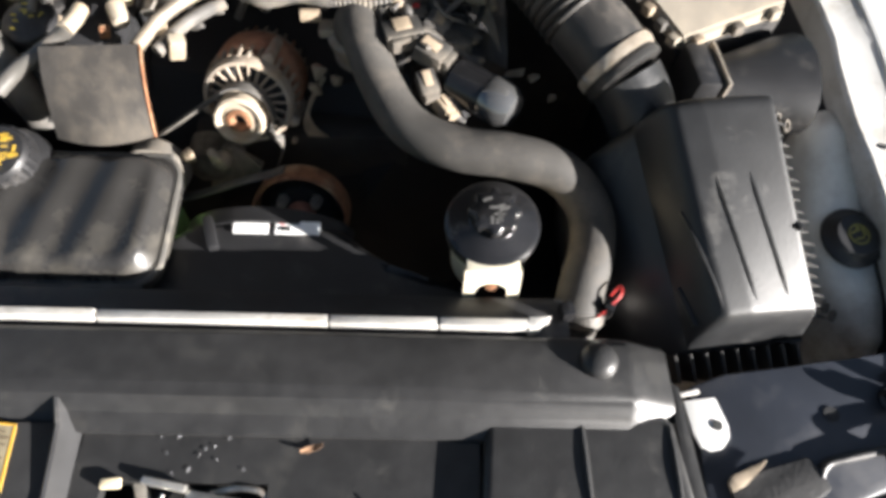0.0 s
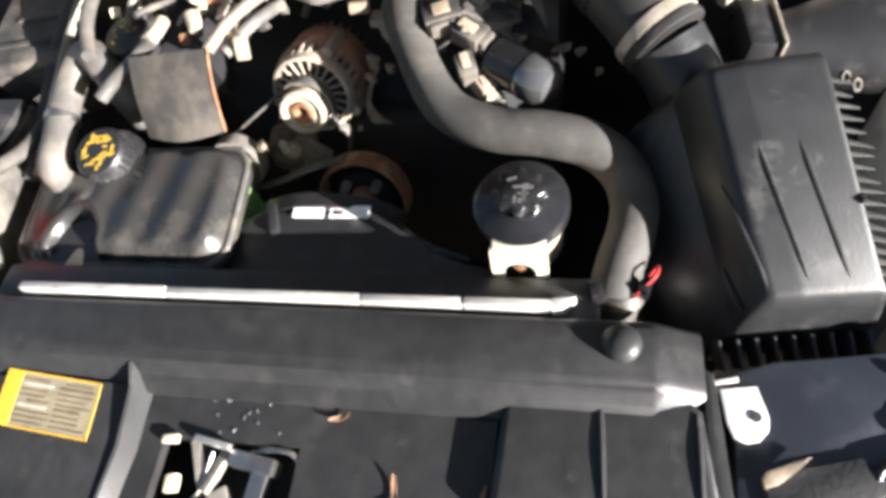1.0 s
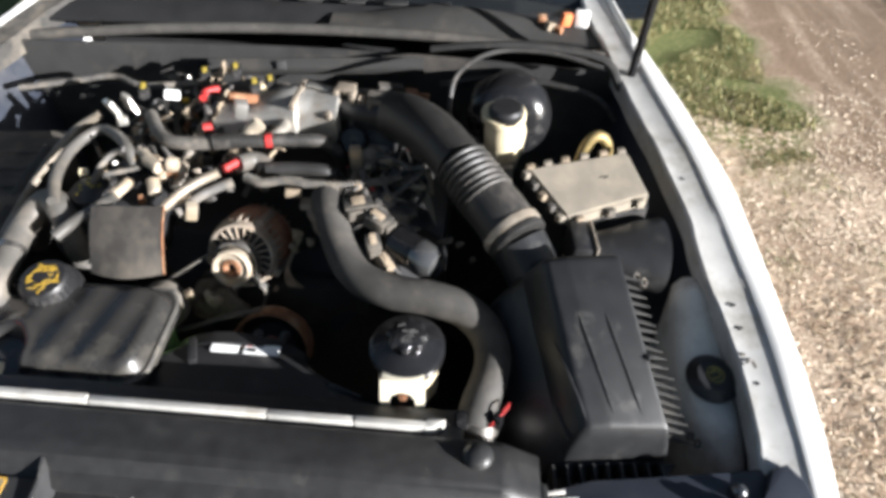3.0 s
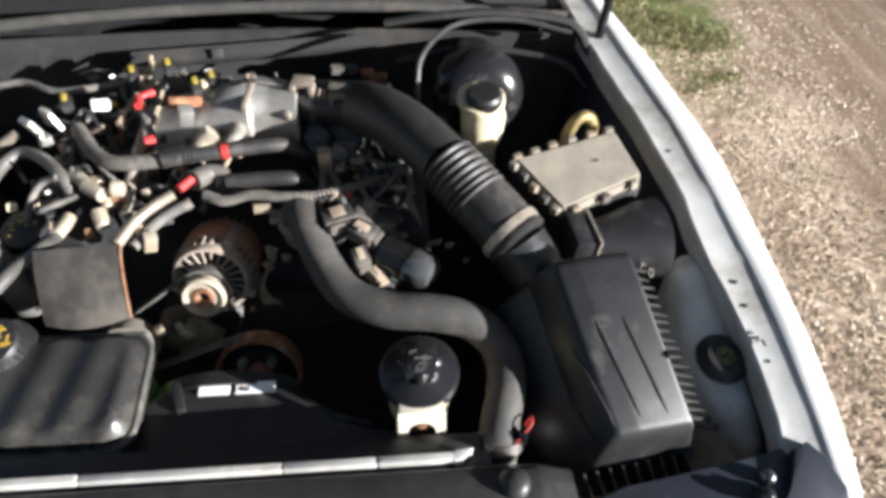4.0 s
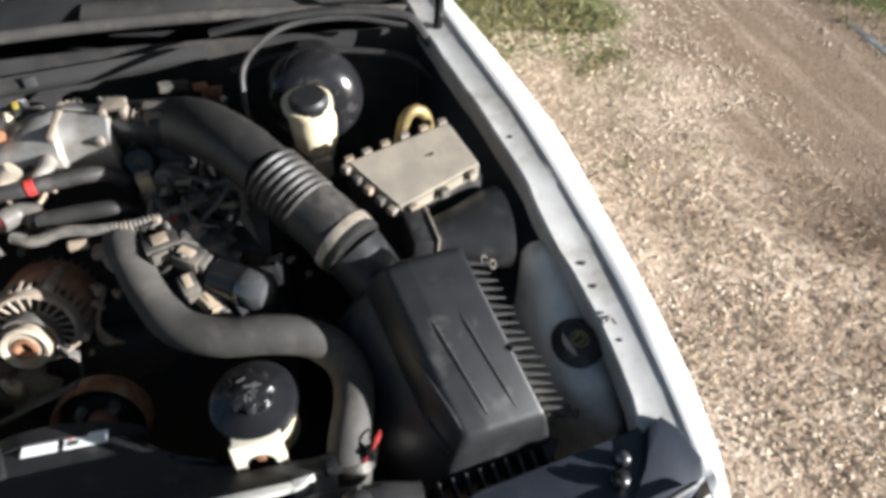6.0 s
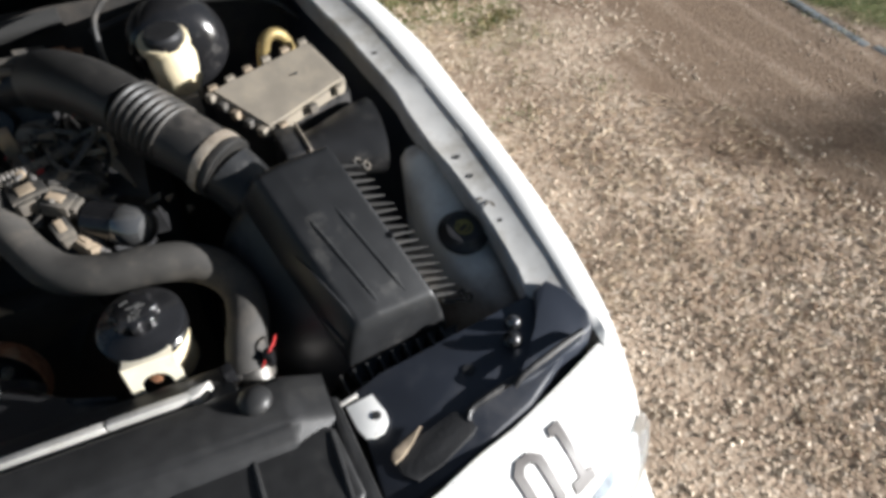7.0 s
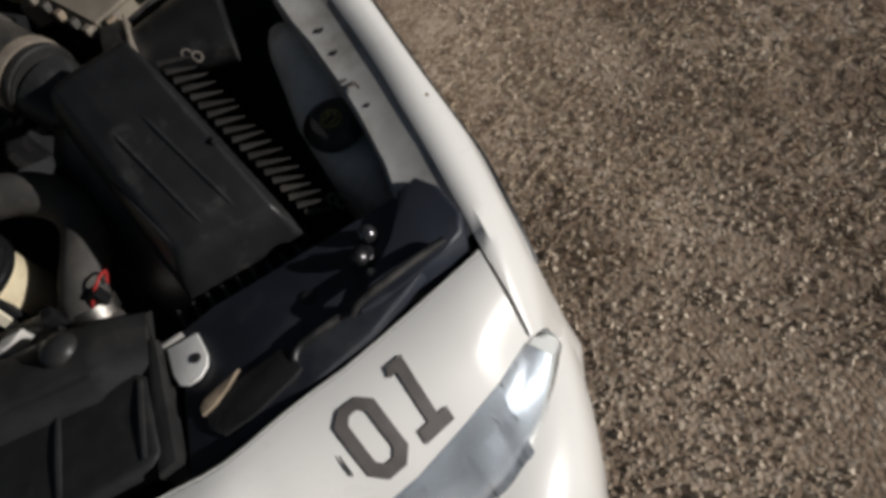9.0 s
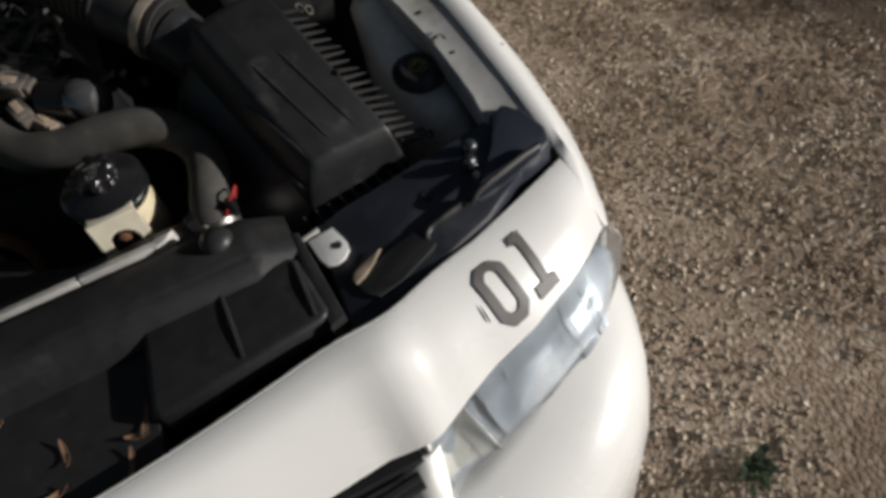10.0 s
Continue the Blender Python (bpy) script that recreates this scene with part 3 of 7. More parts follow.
for c, sz, rot in (((0.722, 0.402, 0.9735), (0.014, 0.003, 0.003), (0, 20, 50)), ((0.728, 0.396, 0.9745), (0.010, 0.003, 0.003), (0, -15, 110)), ((0.717, 0.412, 0.9745), (0.008, 0.004, 0.002), (0, 10, 20))):
    bm = B()
    box(bm, c, sz, rot, 0.0008)
    solid("flange_scrap", bm, dusty_black, "dark scrap of torn tape on the flange", "scrap", "flange scraps")


def rear_edge(x):
    return 0.006 + (0.258 if x > 0 else 0.36) * x * x - 0.02 * math.exp(-((abs(x) - 0.50) / 0.05) ** 2) * 0.5


def header_point(u, v):
    s = -1 + 2 * u
    a = abs(s)
    x0 = 0.774 * s
    y0 = rear_edge(x0) + 0.018 * max(0, (a - 0.8) / 0.2)
    z0 = 0.946 - 0.044 * max(0.0, (abs(x0) - 0.45) / 0.33) ** 1.3
    x1 = 0.782 * s
    fy = along([(0, -0.062), (0.30, -0.055), (0.44, -0.042), (0.49, -0.050), (0.525, -0.032), (0.58, -0.007), (0.64, 0.012), (0.693, 0.037), (0.738, 0.062), (0.782, 0.099)], abs(x1))[0]
    fz = along([(0, 0.85), (0.45, 0.85), (0.54, 0.866), (0.7, 0.868), (0.74, 0.864), (0.782, 0.850)], abs(x1))[0]
    bow = math.sin(math.pi * v)
    q = min(1.0, max(0.0, (0.525 - abs(x0)) / 0.05))
    ridge = 0.013 * q * q * (3 - 2 * q) * min(1, v * 3) * (1 - 0.35 * v)
    return Vector((lerp(x0, x1, v), lerp(y0, fy, v) - 0.004 * bow, lerp(z0, fz, v ** 1.15) + 0.010 * bow + ridge))


bm = B()
sheet(bm, header_point, 110, 14, 0.004)
header = part("header_panel", bm, white_paint, car, "white glossy header panel with road specks", sharp=60)
# turned-down rear lip of the panel
bm = B()
sheet(bm, lambda u, v: header_point(u, 0) + Vector((0, 0.006 * v + 0.001, -0.03 * v)), 80, 2, 0.002)
part("lip", bm, white_paint, header)

# fleet number on the panel
def header_inverse(x, y):
    u, v = 0.5 + x / 1.6, 0.5
    for _ in range(40):
        q = header_point(u, v)
        u += (x - q.x) / 1.6
        v = min(1, max(0, v + (q.y - y) / 0.16 * 0.5))
    return u, v


def on_header(bm, quad, o, ex, ey, n=4):
    """A patch of decal, in parts of the digit's width and height from its lower left corner."""
    a, b, c, d = [Vector((*q, 0)) for q in quad]
    grid = []
    for i in range(n + 1):
        for j in range(n + 1):
            m = a.lerp(b, i / n).lerp(d.lerp(c, i / n), j / n)
            g = Vector(o) + Vector(ex) * m.x + Vector(ey) * m.y
            u, v = header_inverse(g.x, g.y)
            grid.append(bm.verts.new(header_point(u, v) + Vector((0, -0.0012, 0.0022))))
    for i in range(n):
        for j in range(n):
            k = i * (n + 1) + j
            bm.faces.new((grid[k], grid[k + n + 1], grid[k + n + 2], grid[k + 1]))


UP = (-0.016, 0.058, 0)
bm = B()
ring = [(0.27, 0), (0.73, 0), (1, 0.16), (1, 0.84), (0.73, 1), (0.27, 1), (0, 0.84), (0, 0.16)]
core = [(0.40, 0.15), (0.60, 0.15), (0.73, 0.24), (0.73, 0.76), (0.60, 0.85), (0.40, 0.85), (0.27, 0.76), (0.27, 0.24)]
for i in range(8):
    j = (i + 1) % 8
    on_header(bm, [ring[i], ring[j], core[j], core[i]], (0.608, 0.0125, 0), (0.040, 0.0130, 0), UP)
bmesh.ops.remove_doubles(bm, verts=bm.verts, dist=0.0006)
part("digit_zero", bm, decal_grey, header, "dark grey decal digit 0")
bm = B()
ONE = ((0.659, 0.0315, 0), (0.031, 0.0125, 0), (-0.0115, 0.063, 0))
on_header(bm, [(0.0, 0), (1, 0), (1, 0.16), (0.0, 0.16)], *ONE)
on_header(bm, [(0.36, 0.16), (0.70, 0.16), (0.70, 1.0), (0.36, 1.0)], *ONE)
on_header(bm, [(0.10, 0.84), (0.36, 0.84), (0.36, 1.0), (0.16, 1.0)], *ONE)
part("digit_one", bm, decal_grey, header, "dark grey decal digit 1")
bm = B()
on_header(bm, [(0.5, 0), (1.1, 0.05), (0.8, 0.5), (0.0, 0.5)], (0.591, 0.024, 0), (0.003, 0.001, 0), (-0.001, 0.017, 0), 4)
on_header(bm, [(0.0, 0.5), (0.8, 0.5), (0.3, 1.0), (0.0, 0.98)], (0.591, 0.024, 0), (0.003, 0.001, 0), (-0.001, 0.017, 0), 4)
part("scuff", bm, ink, header)

# head lamps
TOP = [(0.490, -0.052, 0.846), (0.507, -0.0435, 0.855), (0.525, -0.032, 0.861), (0.58, -0.007, 0.863), (0.64, 0.012, 0.864), (0.693, 0.037, 0.865), (0.738, 0.062, 0.861), (0.784, 0.097, 0.847), (0.800, 0.112, 0.83)]
BOT = [(0.474, -0.085, 0.768), (0.50, -0.068, 0.768), (0.5465, -0.053, 0.768), (0.58, -0.042, 0.768), (0.62, -0.029, 0.768), (0.69, -0.002, 0.769), (0.734, 0.022, 0.770), (0.775, 0.056, 0.773), (0.806, 0.10, 0.78)]


def lamp_surface(side, depth, shrink):
    T, Bt = spline(TOP, 5), spline(BOT, 5)
    n = len(T) - 1
    def f(u, v):
        i = min(n, round(u * n))
        a, b = T[i], Bt[i]
        p = a.lerp(b, shrink * (1 - v) + v)
        nrm = Vector((0.35, -0.85, 0.35)) if i < n * 0.8 else Vector((0.8, -0.5, 0.25))
        p = p + nrm.normalized() * (0.012 * math.sin(math.pi * v) - depth * (1 - 0.85 * max(0.0, (v - 0.5) / 0.5)))
        return Vector((p.x * side, p.y, p.z))
    return f, n


for side in (1, -1):
    hl = thing("head_lamp", "clouded clear head lamp set into the white front corner", "head lamp", (0.65 * side, 0.02, 0.8), "head lamps")
    f, n = lamp_surface(side, 0.0, 0.0)
    bm = B()
    sheet(bm, f, n, 8, 0.003)
    lens = part("lens", bm, lens_glass, hl, "hazy clear lens", sharp=60)
    lens.visible_shadow = False
    f2, n = lamp_surface(side, 0.040, 0.05)
    bm = B()
    sheet(bm, f2, n, 8, 0.003)
    part("housing", bm, mat("lamp_silver", (0.17, 0.19, 0.215), 0.35, metal=0.3, var=0.35, scale=14, dirt=(0.28, 0.27, 0.25), dirt_amount=0.3, bump=0.1), hl, "silvery reflector housing")
    bm = B()
    sheet(bm, lambda u, v: f2(lerp(0.05, 0.31, u), 0.10 + 0.8 * v) + Vector((-0.004 * side, 0.016 * math.sin(math.pi * u) * math.sin(math.pi * v) - 0.022 * u ** 3, 0.006)), 14, 10, 0.002)
    part("reflector", bm, mat("bowl_silver", (0.46, 0.44, 0.39), 0.28, metal=0.45, var=0.25, scale=30, bump=0.08), hl, "pale reflector bowl")
    bm = B()
    sheet(bm, lambda u, v: f2(lerp(0.325, 0.77, u), 0.06 + 0.92 * v) + Vector((0.002 * side, -0.004 - 0.012 * u + 0.0012 * math.cos(u * 21) * (0.4 + 0.6 * v) + 0.0012 * math.cos(v * 11 + 3 * u), 0.004 + 0.002 * math.sin(u * 17 + 4 * v))), 40, 12, 0.002)
    part("reflector_panel", bm, mat("lamp_facet", (0.16, 0.18, 0.205), 0.35, metal=0.3, var=0.35, scale=14, dirt=(0.36, 0.36, 0.35), dirt_amount=0.3, bump=0.12), hl, "hazy blue-grey fluted reflector")
    for x, y, w in ((0.715, 0.072, 0.004), (0.736, 0.088, 0.003), (0.757, 0.106, 0.003)):
        bm = B()
        box(bm, (x * side, y, 0.808), (w, 0.020, 0.056), (0, 0, 30 * side), 0.001)
        part("divider", bm, MATS["lamp_silver"], hl)

# bumper
BUMP = [(0.0, -0.235), (0.2, -0.228), (0.4, -0.205), (0.55, -0.17), (0.64, -0.133), (0.70, -0.098), (0.745, -0.055), (0.778, -0.010), (0.802, 0.045), (0.820, 0.105), (0.838, 0.20)]
full = [(-x, y) for x, y in reversed(BUMP[1:])] + BUMP
rings = []
for z, inset in ((0.700, 0.140), (0.752, 0.126), (0.767, 0.106), (0.764, 0.086), (0.754, 0.058), (0.740, 0.033), (0.722, 0.013), (0.698, 0.0), (0.62, -0.012), (0.50, -0.014), (0.40, 0.0), (0.30, 0.03)):
    rings.append([(x * (1 - inset * (0.7 if inset < 0.09 else 0.45)), y + inset, z) for x, y in full])
bm = B()
loft(bm, rings, closed=False)
thicken(bm, 0.004)
part("bumper", bm, white_paint, car, "white plastic bumper with road specks", sharp=60)

# grille opening below the header
bm = B()
prism(bm, [(-0.47, -0.05), (0.47, -0.05), (0.47, 0.0), (-0.47, 0.0)], 0.70, 0.845)
grille = part("grille", bm, deep_black, car, "dark grille opening")
for k in range(6):
    bm = B()
    tube(bm, [(-0.46, -0.062, 0.715 + 0.024 * k), (0, -0.10, 0.715 + 0.024 * k), (0.46, -0.062, 0.715 + 0.024 * k)], 0.006, 8, 8)
    part("grille_bar", bm, black_plastic, grille)
for side in (1, -1):
    bm = B()
    sheet(bm, lambda u, v, side=side: Vector((lerp(0.438 + 0.018 * (1 - v) ** 3, 0.492 - 0.016 * v, u) * side, lerp(-0.034, -0.042, u) - 0.056 * v - 0.010 * math.sin(math.pi * u), lerp(0.836, 0.752, v ** 1.2))), 8, 8, 0.004)
    part("grille_pillar", bm, white_paint, header)

# front structure, firewall, cowl, windscreen, hood
bm = B()
prism(bm, [(-0.72, 0.02), (0.72, 0.02), (0.72, 0.06), (-0.72, 0.06)], 0.30, 0.74)
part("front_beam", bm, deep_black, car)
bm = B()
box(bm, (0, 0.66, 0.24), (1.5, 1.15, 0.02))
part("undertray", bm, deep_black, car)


def firewall_f(u, v):
    x = lerp(-0.645, 0.645, u)
    z = lerp(0.25, 1.09, v)
    return Vector((x, 1.02 + 0.03 * math.sin(x * 9) * (1 - v) + 0.02 * math.cos(x * 4), z))


bm = B()
sheet(bm, firewall_f, 30, 12, 0.006)
part("firewall", bm, firewall_paint, car, "dusty dark grey firewall")
# added near-black sheet that closes the gap and hides the white cabin
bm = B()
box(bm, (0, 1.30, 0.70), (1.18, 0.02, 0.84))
part("bulkhead", bm, deep_black, car, "added near-black sheet behind the cowl")
bm = B()
tube(bm, [(-0.62, 1.03, 1.085), (-0.3, 1.06, 1.105), (0.0, 1.08, 1.11), (0.3, 1.07, 1.11), (0.58, 1.05, 1.095)], 0.011, 10)
part("weatherstrip", bm, rubber, car, "black rubber cowl seal")
bm = B()
sheet(bm, lambda u, v: Vector((lerp(-0.66, 0.62, u), 1.08 + 0.17 * v + 0.03 * math.cos((u - 0.5) * 3), 1.10 + 0.035 * math.sin(math.pi * v) * math.cos((u - 0.5) * 2.6) - 0.01 * v)), 30, 8, 0.005)
cowl = part("cowl_panel", bm, deep_black, car, "black plastic cowl under the windscreen")
bm = B()
sheet(bm, lambda u, v: Vector((lerp(0.02, 0.54, u), 1.088 + 0.055 * v - 0.012 * u, 1.112 + (0.010 + 0.028 * math.sin(math.pi * min(1, max(0, u * 1.08 - 0.04))) ** 1.6) * math.sin(0.5 * math.pi * v))), 30, 6, 0.004)
part("cowl_lip", bm, cowl_grey, cowl, "dusty grey arched cowl lip")
for k in range(7):
    bm = B()
    x = -0.30 + 0.09 * k
    box(bm, (x, 1.165, 1.140), (0.05, 0.03, 0.003), (-6, 0, 0), 0.0008)
    part("vent_slot", bm, ink, cowl)
bm = B()
sheet(bm, lambda u, v: Vector((lerp(-0.70, 0.70, u) * (1 - 0.15 * v), 1.26 + 0.75 * v - 0.06 * math.cos((u - 0.5) * 3), 1.10 + 0.42 * v)), 16, 6, 0.006)
part("windscreen", bm, dark_glass, car, "dark tinted windscreen")


bm = B()
sheet(bm, lambda u, v: Vector((lerp(-0.20, 0.225, u), 0.985 + 0.015 * u - 0.012 * math.sin(math.pi * v), lerp(1.045 + 0.02 * u, 1.100, v) - 0.020 * (1 - u) * v)), 16, 5, 0.004)
fwp = part("firewall_panel", bm, cowl_grey, car, "dusty grey panel at the top of the firewall")
bm = B()
box(bm, (-0.052, 0.978, 1.078), (0.018, 0.006, 0.016), (-20, 0, 8), 0.001)
part("slot", bm, ink, fwp)
for q, r in (([(0.26, 0.97, 1.060), (0.36, 0.985, 1.072), (0.46, 0.98, 1.070), (0.555, 0.955, 1.058), (0.60, 0.94, 1.02)], 0.006),):
    bm = B()
    tube(bm, q, r, 10, 8)
    solid("firewall_loom", bm, duct_rubber, "dusty black wiring loom clipped along the firewall", "wiring")
for c, sz in (((0.222, 0.952, 1.032), (0.034, 0.006, 0.036)), ((0.206, 0.956, 1.047), (0.026, 0.020, 0.008)), ((0.165, 0.955, 1.055), (0.05, 0.016, 0.014))):
    bm = B()
    box(bm, c, sz, (10, 12, 20), 0.004)
    solid("firewall_clip", bm, dusty_black if sz[0] > 0.04 else rust, "dusty clip block at the top of the firewall", "clip", "firewall clips")

# odds and ends at the end of the cowl
for c, sz, rot, m, lab, cat in (((0.500, 1.120, 1.140), (0.020, 0.014, 0.026), (10, 5, 20), mat("orange_plastic", (0.72, 0.20, 0.07), 0.5, var=0.25, scale=60, dirt=(0.3, 0.15, 0.08), dirt_amount=0.3, bump=0.1), "small faded orange plastic plug beside the cowl", "plug"), ((0.532, 1.128, 1.140), (0.028, 0.010, 0.036), (8, 0, -10), white_label, "small white plastic tag beside the cowl", "tag"), ((0.470, 1.110, 1.128), (0.026, 0.016, 0.016), (0, 20, 35), tan_plastic, "brown dusty clip beside the cowl", "clip"), ((0.452, 1.125, 1.138), (0.018, 0.014, 0.014), (20, 0, 10), rust, "brown dusty clip beside the cowl", "clip"), ((0.486, 1.105, 1.122), (0.016, 0.016, 0.02), (0, -15, 60), rust, "brown dusty clip beside the cowl", "clip")):
    bm = B()
    box(bm, c, sz, rot, 0.003)
    solid("cowl_" + cat, bm, m, lab, cat)


def hood_f(u, v):
    x = lerp(-0.70, 0.70, u) * (1 + 0.04 * v)
    a = radians(52)
    l = 1.16 * v
    crown = 0.05 * math.cos((u - 0.5) * math.pi)
    return Vector((x, 1.26 - l * math.cos(a) + crown * math.sin(a), 1.185 + l * math.sin(a) + crown * math.cos(a)))


bm = B()
sheet(bm, hood_f, 20, 10, 0.004)
hood = part("hood", bm, white_paint, car, "raised white hood")
bm = B()
sheet(bm, lambda u, v: hood_f(lerp(0.06, 0.94, u), lerp(0.04, 0.93, v)) + Vector((0, -0.022, -0.018)), 20, 10, 0.006)
part("hood_liner", bm, deep_black, hood, "black hood insulation")
for side in (1, -1):
    bm = B()
    cyl(bm, (0.615 * side, 0.97, 1.07), (0.640 * side, 0.98, 1.40), 0.008)
    cyl(bm, (0.640 * side, 0.98, 1.40), (0.655 * side, 0.985, 1.55), 0.005)
    lathe(bm, [(0.004, -0.01), (0.011, -0.006), (0.011, 0.006), (0.004, 0.01)], (0.615 * side, 0.97, 1.07), (1, 0, 0), 12)
    part("gas_strut", bm, gloss_black, car, "black gas strut that props the hood")
# body behind the windscreen: doors and roof, plainly closed
bm = B()
rings = []
for y, hw, zt in ((1.62, 0.62, 1.06), (2.0, 0.70, 1.42), (2.6, 0.84, 1.45), (3.2, 0.88, 1.42), (3.8, 0.88, 1.08), (4.9, 0.84, 1.02), (5.05, 0.8, 0.8)):
    rings.append([(-hw, y, 0.28), (-hw - 0.02, y, 0.7), (-hw, y, min(zt, 1.0)), (-hw * 0.78, y, zt), (0, y, zt + 0.02), (hw * 0.78, y, zt), (hw, y, min(zt, 1.0)), (hw + 0.02, y, 0.7), (hw, y, 0.28)])
loft(bm, rings)
part("cabin", bm, white_paint, car, "white body behind the engine bay", sharp=50)
for sx, yy in ((1, 0.75), (-1, 0.75), (1, 3.6), (-1, 3.6)):
    bm = B()
    lathe(bm, [(0.15, -0.1), (0.30, -0.105), (0.335, -0.07), (0.335, 0.07), (0.30, 0.105), (0.15, 0.1)], (0.72 * sx, yy, 0.335 + ground_height(0.72 * sx, yy) - 0.012), (1, 0, 0), 32)
    wheel = part("wheel", bm, rubber, car, "black tyre")
    bm = B()
    lathe(bm, [(0.05, -0.09), (0.18, -0.085), (0.19, 0.085), (0.05, 0.09)], (0.72 * sx, yy, 0.335 + ground_height(0.72 * sx, yy) - 0.012), (1, 0, 0), 24)
    part("rim", bm, steel, wheel)

# ---- radiator cover and what lies at the front ----
cover = thing("radiator_cover", "dusty scuffed black plastic radiator cover in front of the engine", "cover", (0, 0.15, 0.92))
# rear beam with a sloping front face
bm = B()
sec = [(0.262, 0.930), (0.258, 0.958), (0.250, 0.966), (0.200, 0.969), (0.188, 0.966), (0.176, 0.950), (0.160, 0.938), (0.160, 0.925)]
rings = []
for x in (-0.46, -0.44, -0.2, 0.0, 0.2, 0.395, 0.41, 0.425, 0.437, 0.443):
    drop = 0.0 if x < 0.4 else (x - 0.395) * 0.5
    pull = 0.0 if x < 0.4 else (x - 0.395) * 0.35
    rings.append([(x, lerp(y, 0.215, pull), z - (drop if z > 0.93 else 0)) for y, z in sec])
loft(bm, rings)
bmesh.ops.bevel(bm, geom=[e for e in bm.edges if abs(e.verts[0].co.x - e.verts[1].co.x) > 0.05], offset=0.004, segments=2, affect="EDGES")
part("beam", bm, cover_plastic, cover, sharp=50)
bm = B()
lathe(bm, [(0.019, 0.0), (0.0185, 0.004), (0.0155, 0.009), (0.009, 0.0125), (0.001, 0.0135)], (0.368, 0.230, 0.966), (0, 0, 1), 24)
part("dome", bm, cover_plastic, cover, sharp=80)


def panel_outline(x0, x1, y1, n=10):
    return [(lerp(x0, x1, i / n), rear_edge(lerp(x0, x1, i / n)) + 0.008) for i in range(n + 1)] + [(x1, y1), (x0, y1)]


bm = B()
prism(bm, panel_outline(-0.46, -0.128, 0.166), 0.926, 0.948, 0.003)
left_plate = part("left_plate", bm, cover_plastic, cover)
bm = B()
prism(bm, panel_outline(-0.116, -0.088, 0.162, 2)[:-1] + [(-0.116, 0.162)], 0.920, 0.932)
part("recess_floor", bm, cover_plastic, cover)
for a, b, lo, hi in ((0.062, 0.255, None, 0.162), (-0.088, 0.062, None, 0.036), (-0.088, 0.062, 0.118, 0.162)):
    bm = B()
    prism(bm, panel_outline(a, b, hi) if lo is None else [(a, lo), (b, lo), (b, hi), (a, hi)], 0.920, 0.932)
    part("recess_floor", bm, cover_plastic, cover)
bm = B()
rings = []
for y, dx, zt in ((0.030, -0.004, 0.946), (0.036, -0.003, 0.950), (0.10, 0.002, 0.952), (0.160, -0.002, 0.957), (0.185, -0.008, 0.964)):
    rings.append([(-0.133 + dx, y, 0.925), (-0.131 + dx, y, zt - 0.002), (-0.129 + dx, y, zt), (-0.126 + dx, y, zt - 0.001), (-0.117 + dx, y, 0.932), (-0.114 + dx, y, 0.925)])
loft(bm, rings)
# rib colour is lightened for sun and sky on its sloping face
part("rib_wall", bm, mat("lit_rib_plastic", (0.035, 0.035, 0.036), 0.34, var=0.2, scale=30, dirt=(0.13, 0.125, 0.115), dirt_amount=0.25, bump=0.1), cover, "grey rib, lightened for the light on its face")
# raised box with ribs
bm = B()
prism(bm, [(0.254, 0.074), (0.264, 0.066), (0.44, 0.088), (0.450, 0.096), (0.440, 0.178), (0.430, 0.186), (0.274, 0.184), (0.260, 0.174)], 0.920, 0.946, 0.009, 4)
raised = part("raised_box", bm, cover_plastic, cover, sharp=50)
for x0, y0, x1, y1 in ((0.350, 0.180, 0.353, 0.088), (0.434, 0.174, 0.434, 0.096)):
    bm = B()
    tube(bm, [(x0, y0, 0.944), (lerp(x0, x1, 0.5), lerp(y0, y1, 0.5), 0.9455), (x1, y1, 0.944)], 0.0038, 8, 4)
    part("rib", bm, cover_plastic, raised)
bm = B()
prism(bm, [(0.443, 0.076), (0.462, 0.083), (0.452, 0.215), (0.440, 0.222)], 0.90, 0.944, 0.006)
part("side_edge", bm, cover_plastic, cover)
# information plate with a yellow end and unreadable lines
plate = thing("information_plate", "brushed tan information plate with a yellow end on the radiator cover", "label", (-0.235, 0.145, 0.948))
P0, PX, PY = Vector((-0.289, 0.112, 0.9420)), Vector((0.124, -0.010, 0)), Vector((-0.006, 0.061, 0))


def on_plate(bm, a, b, c, d, z):
    prism(bm, [tuple((P0 + PX * p + PY * q)[:2]) for p, q in ((a, b), (c, b), (c, d), (a, d))], 0.9481 + z, 0.9487 + z)


bm = B()
on_plate(bm, 0, 0, 1, 1, 0)
part("plate", bm, label_metal, plate)
bm = B()
on_plate(bm, 0, 0.0, 0.17, 1.0, 0.0005)
part("end_band", bm, yellow, plate, "yellow warning band")
for a, b, c, d in ((0.17, 0.97, 1.0, 1.0), (0.17, 0.0, 1.0, 0.03), (0.985, 0.0, 1.0, 1.0)):
    bm = B()
    on_plate(bm, a, b, c, d, 0.0005)
    part("border", bm, yellow, plate)
random.seed(5)
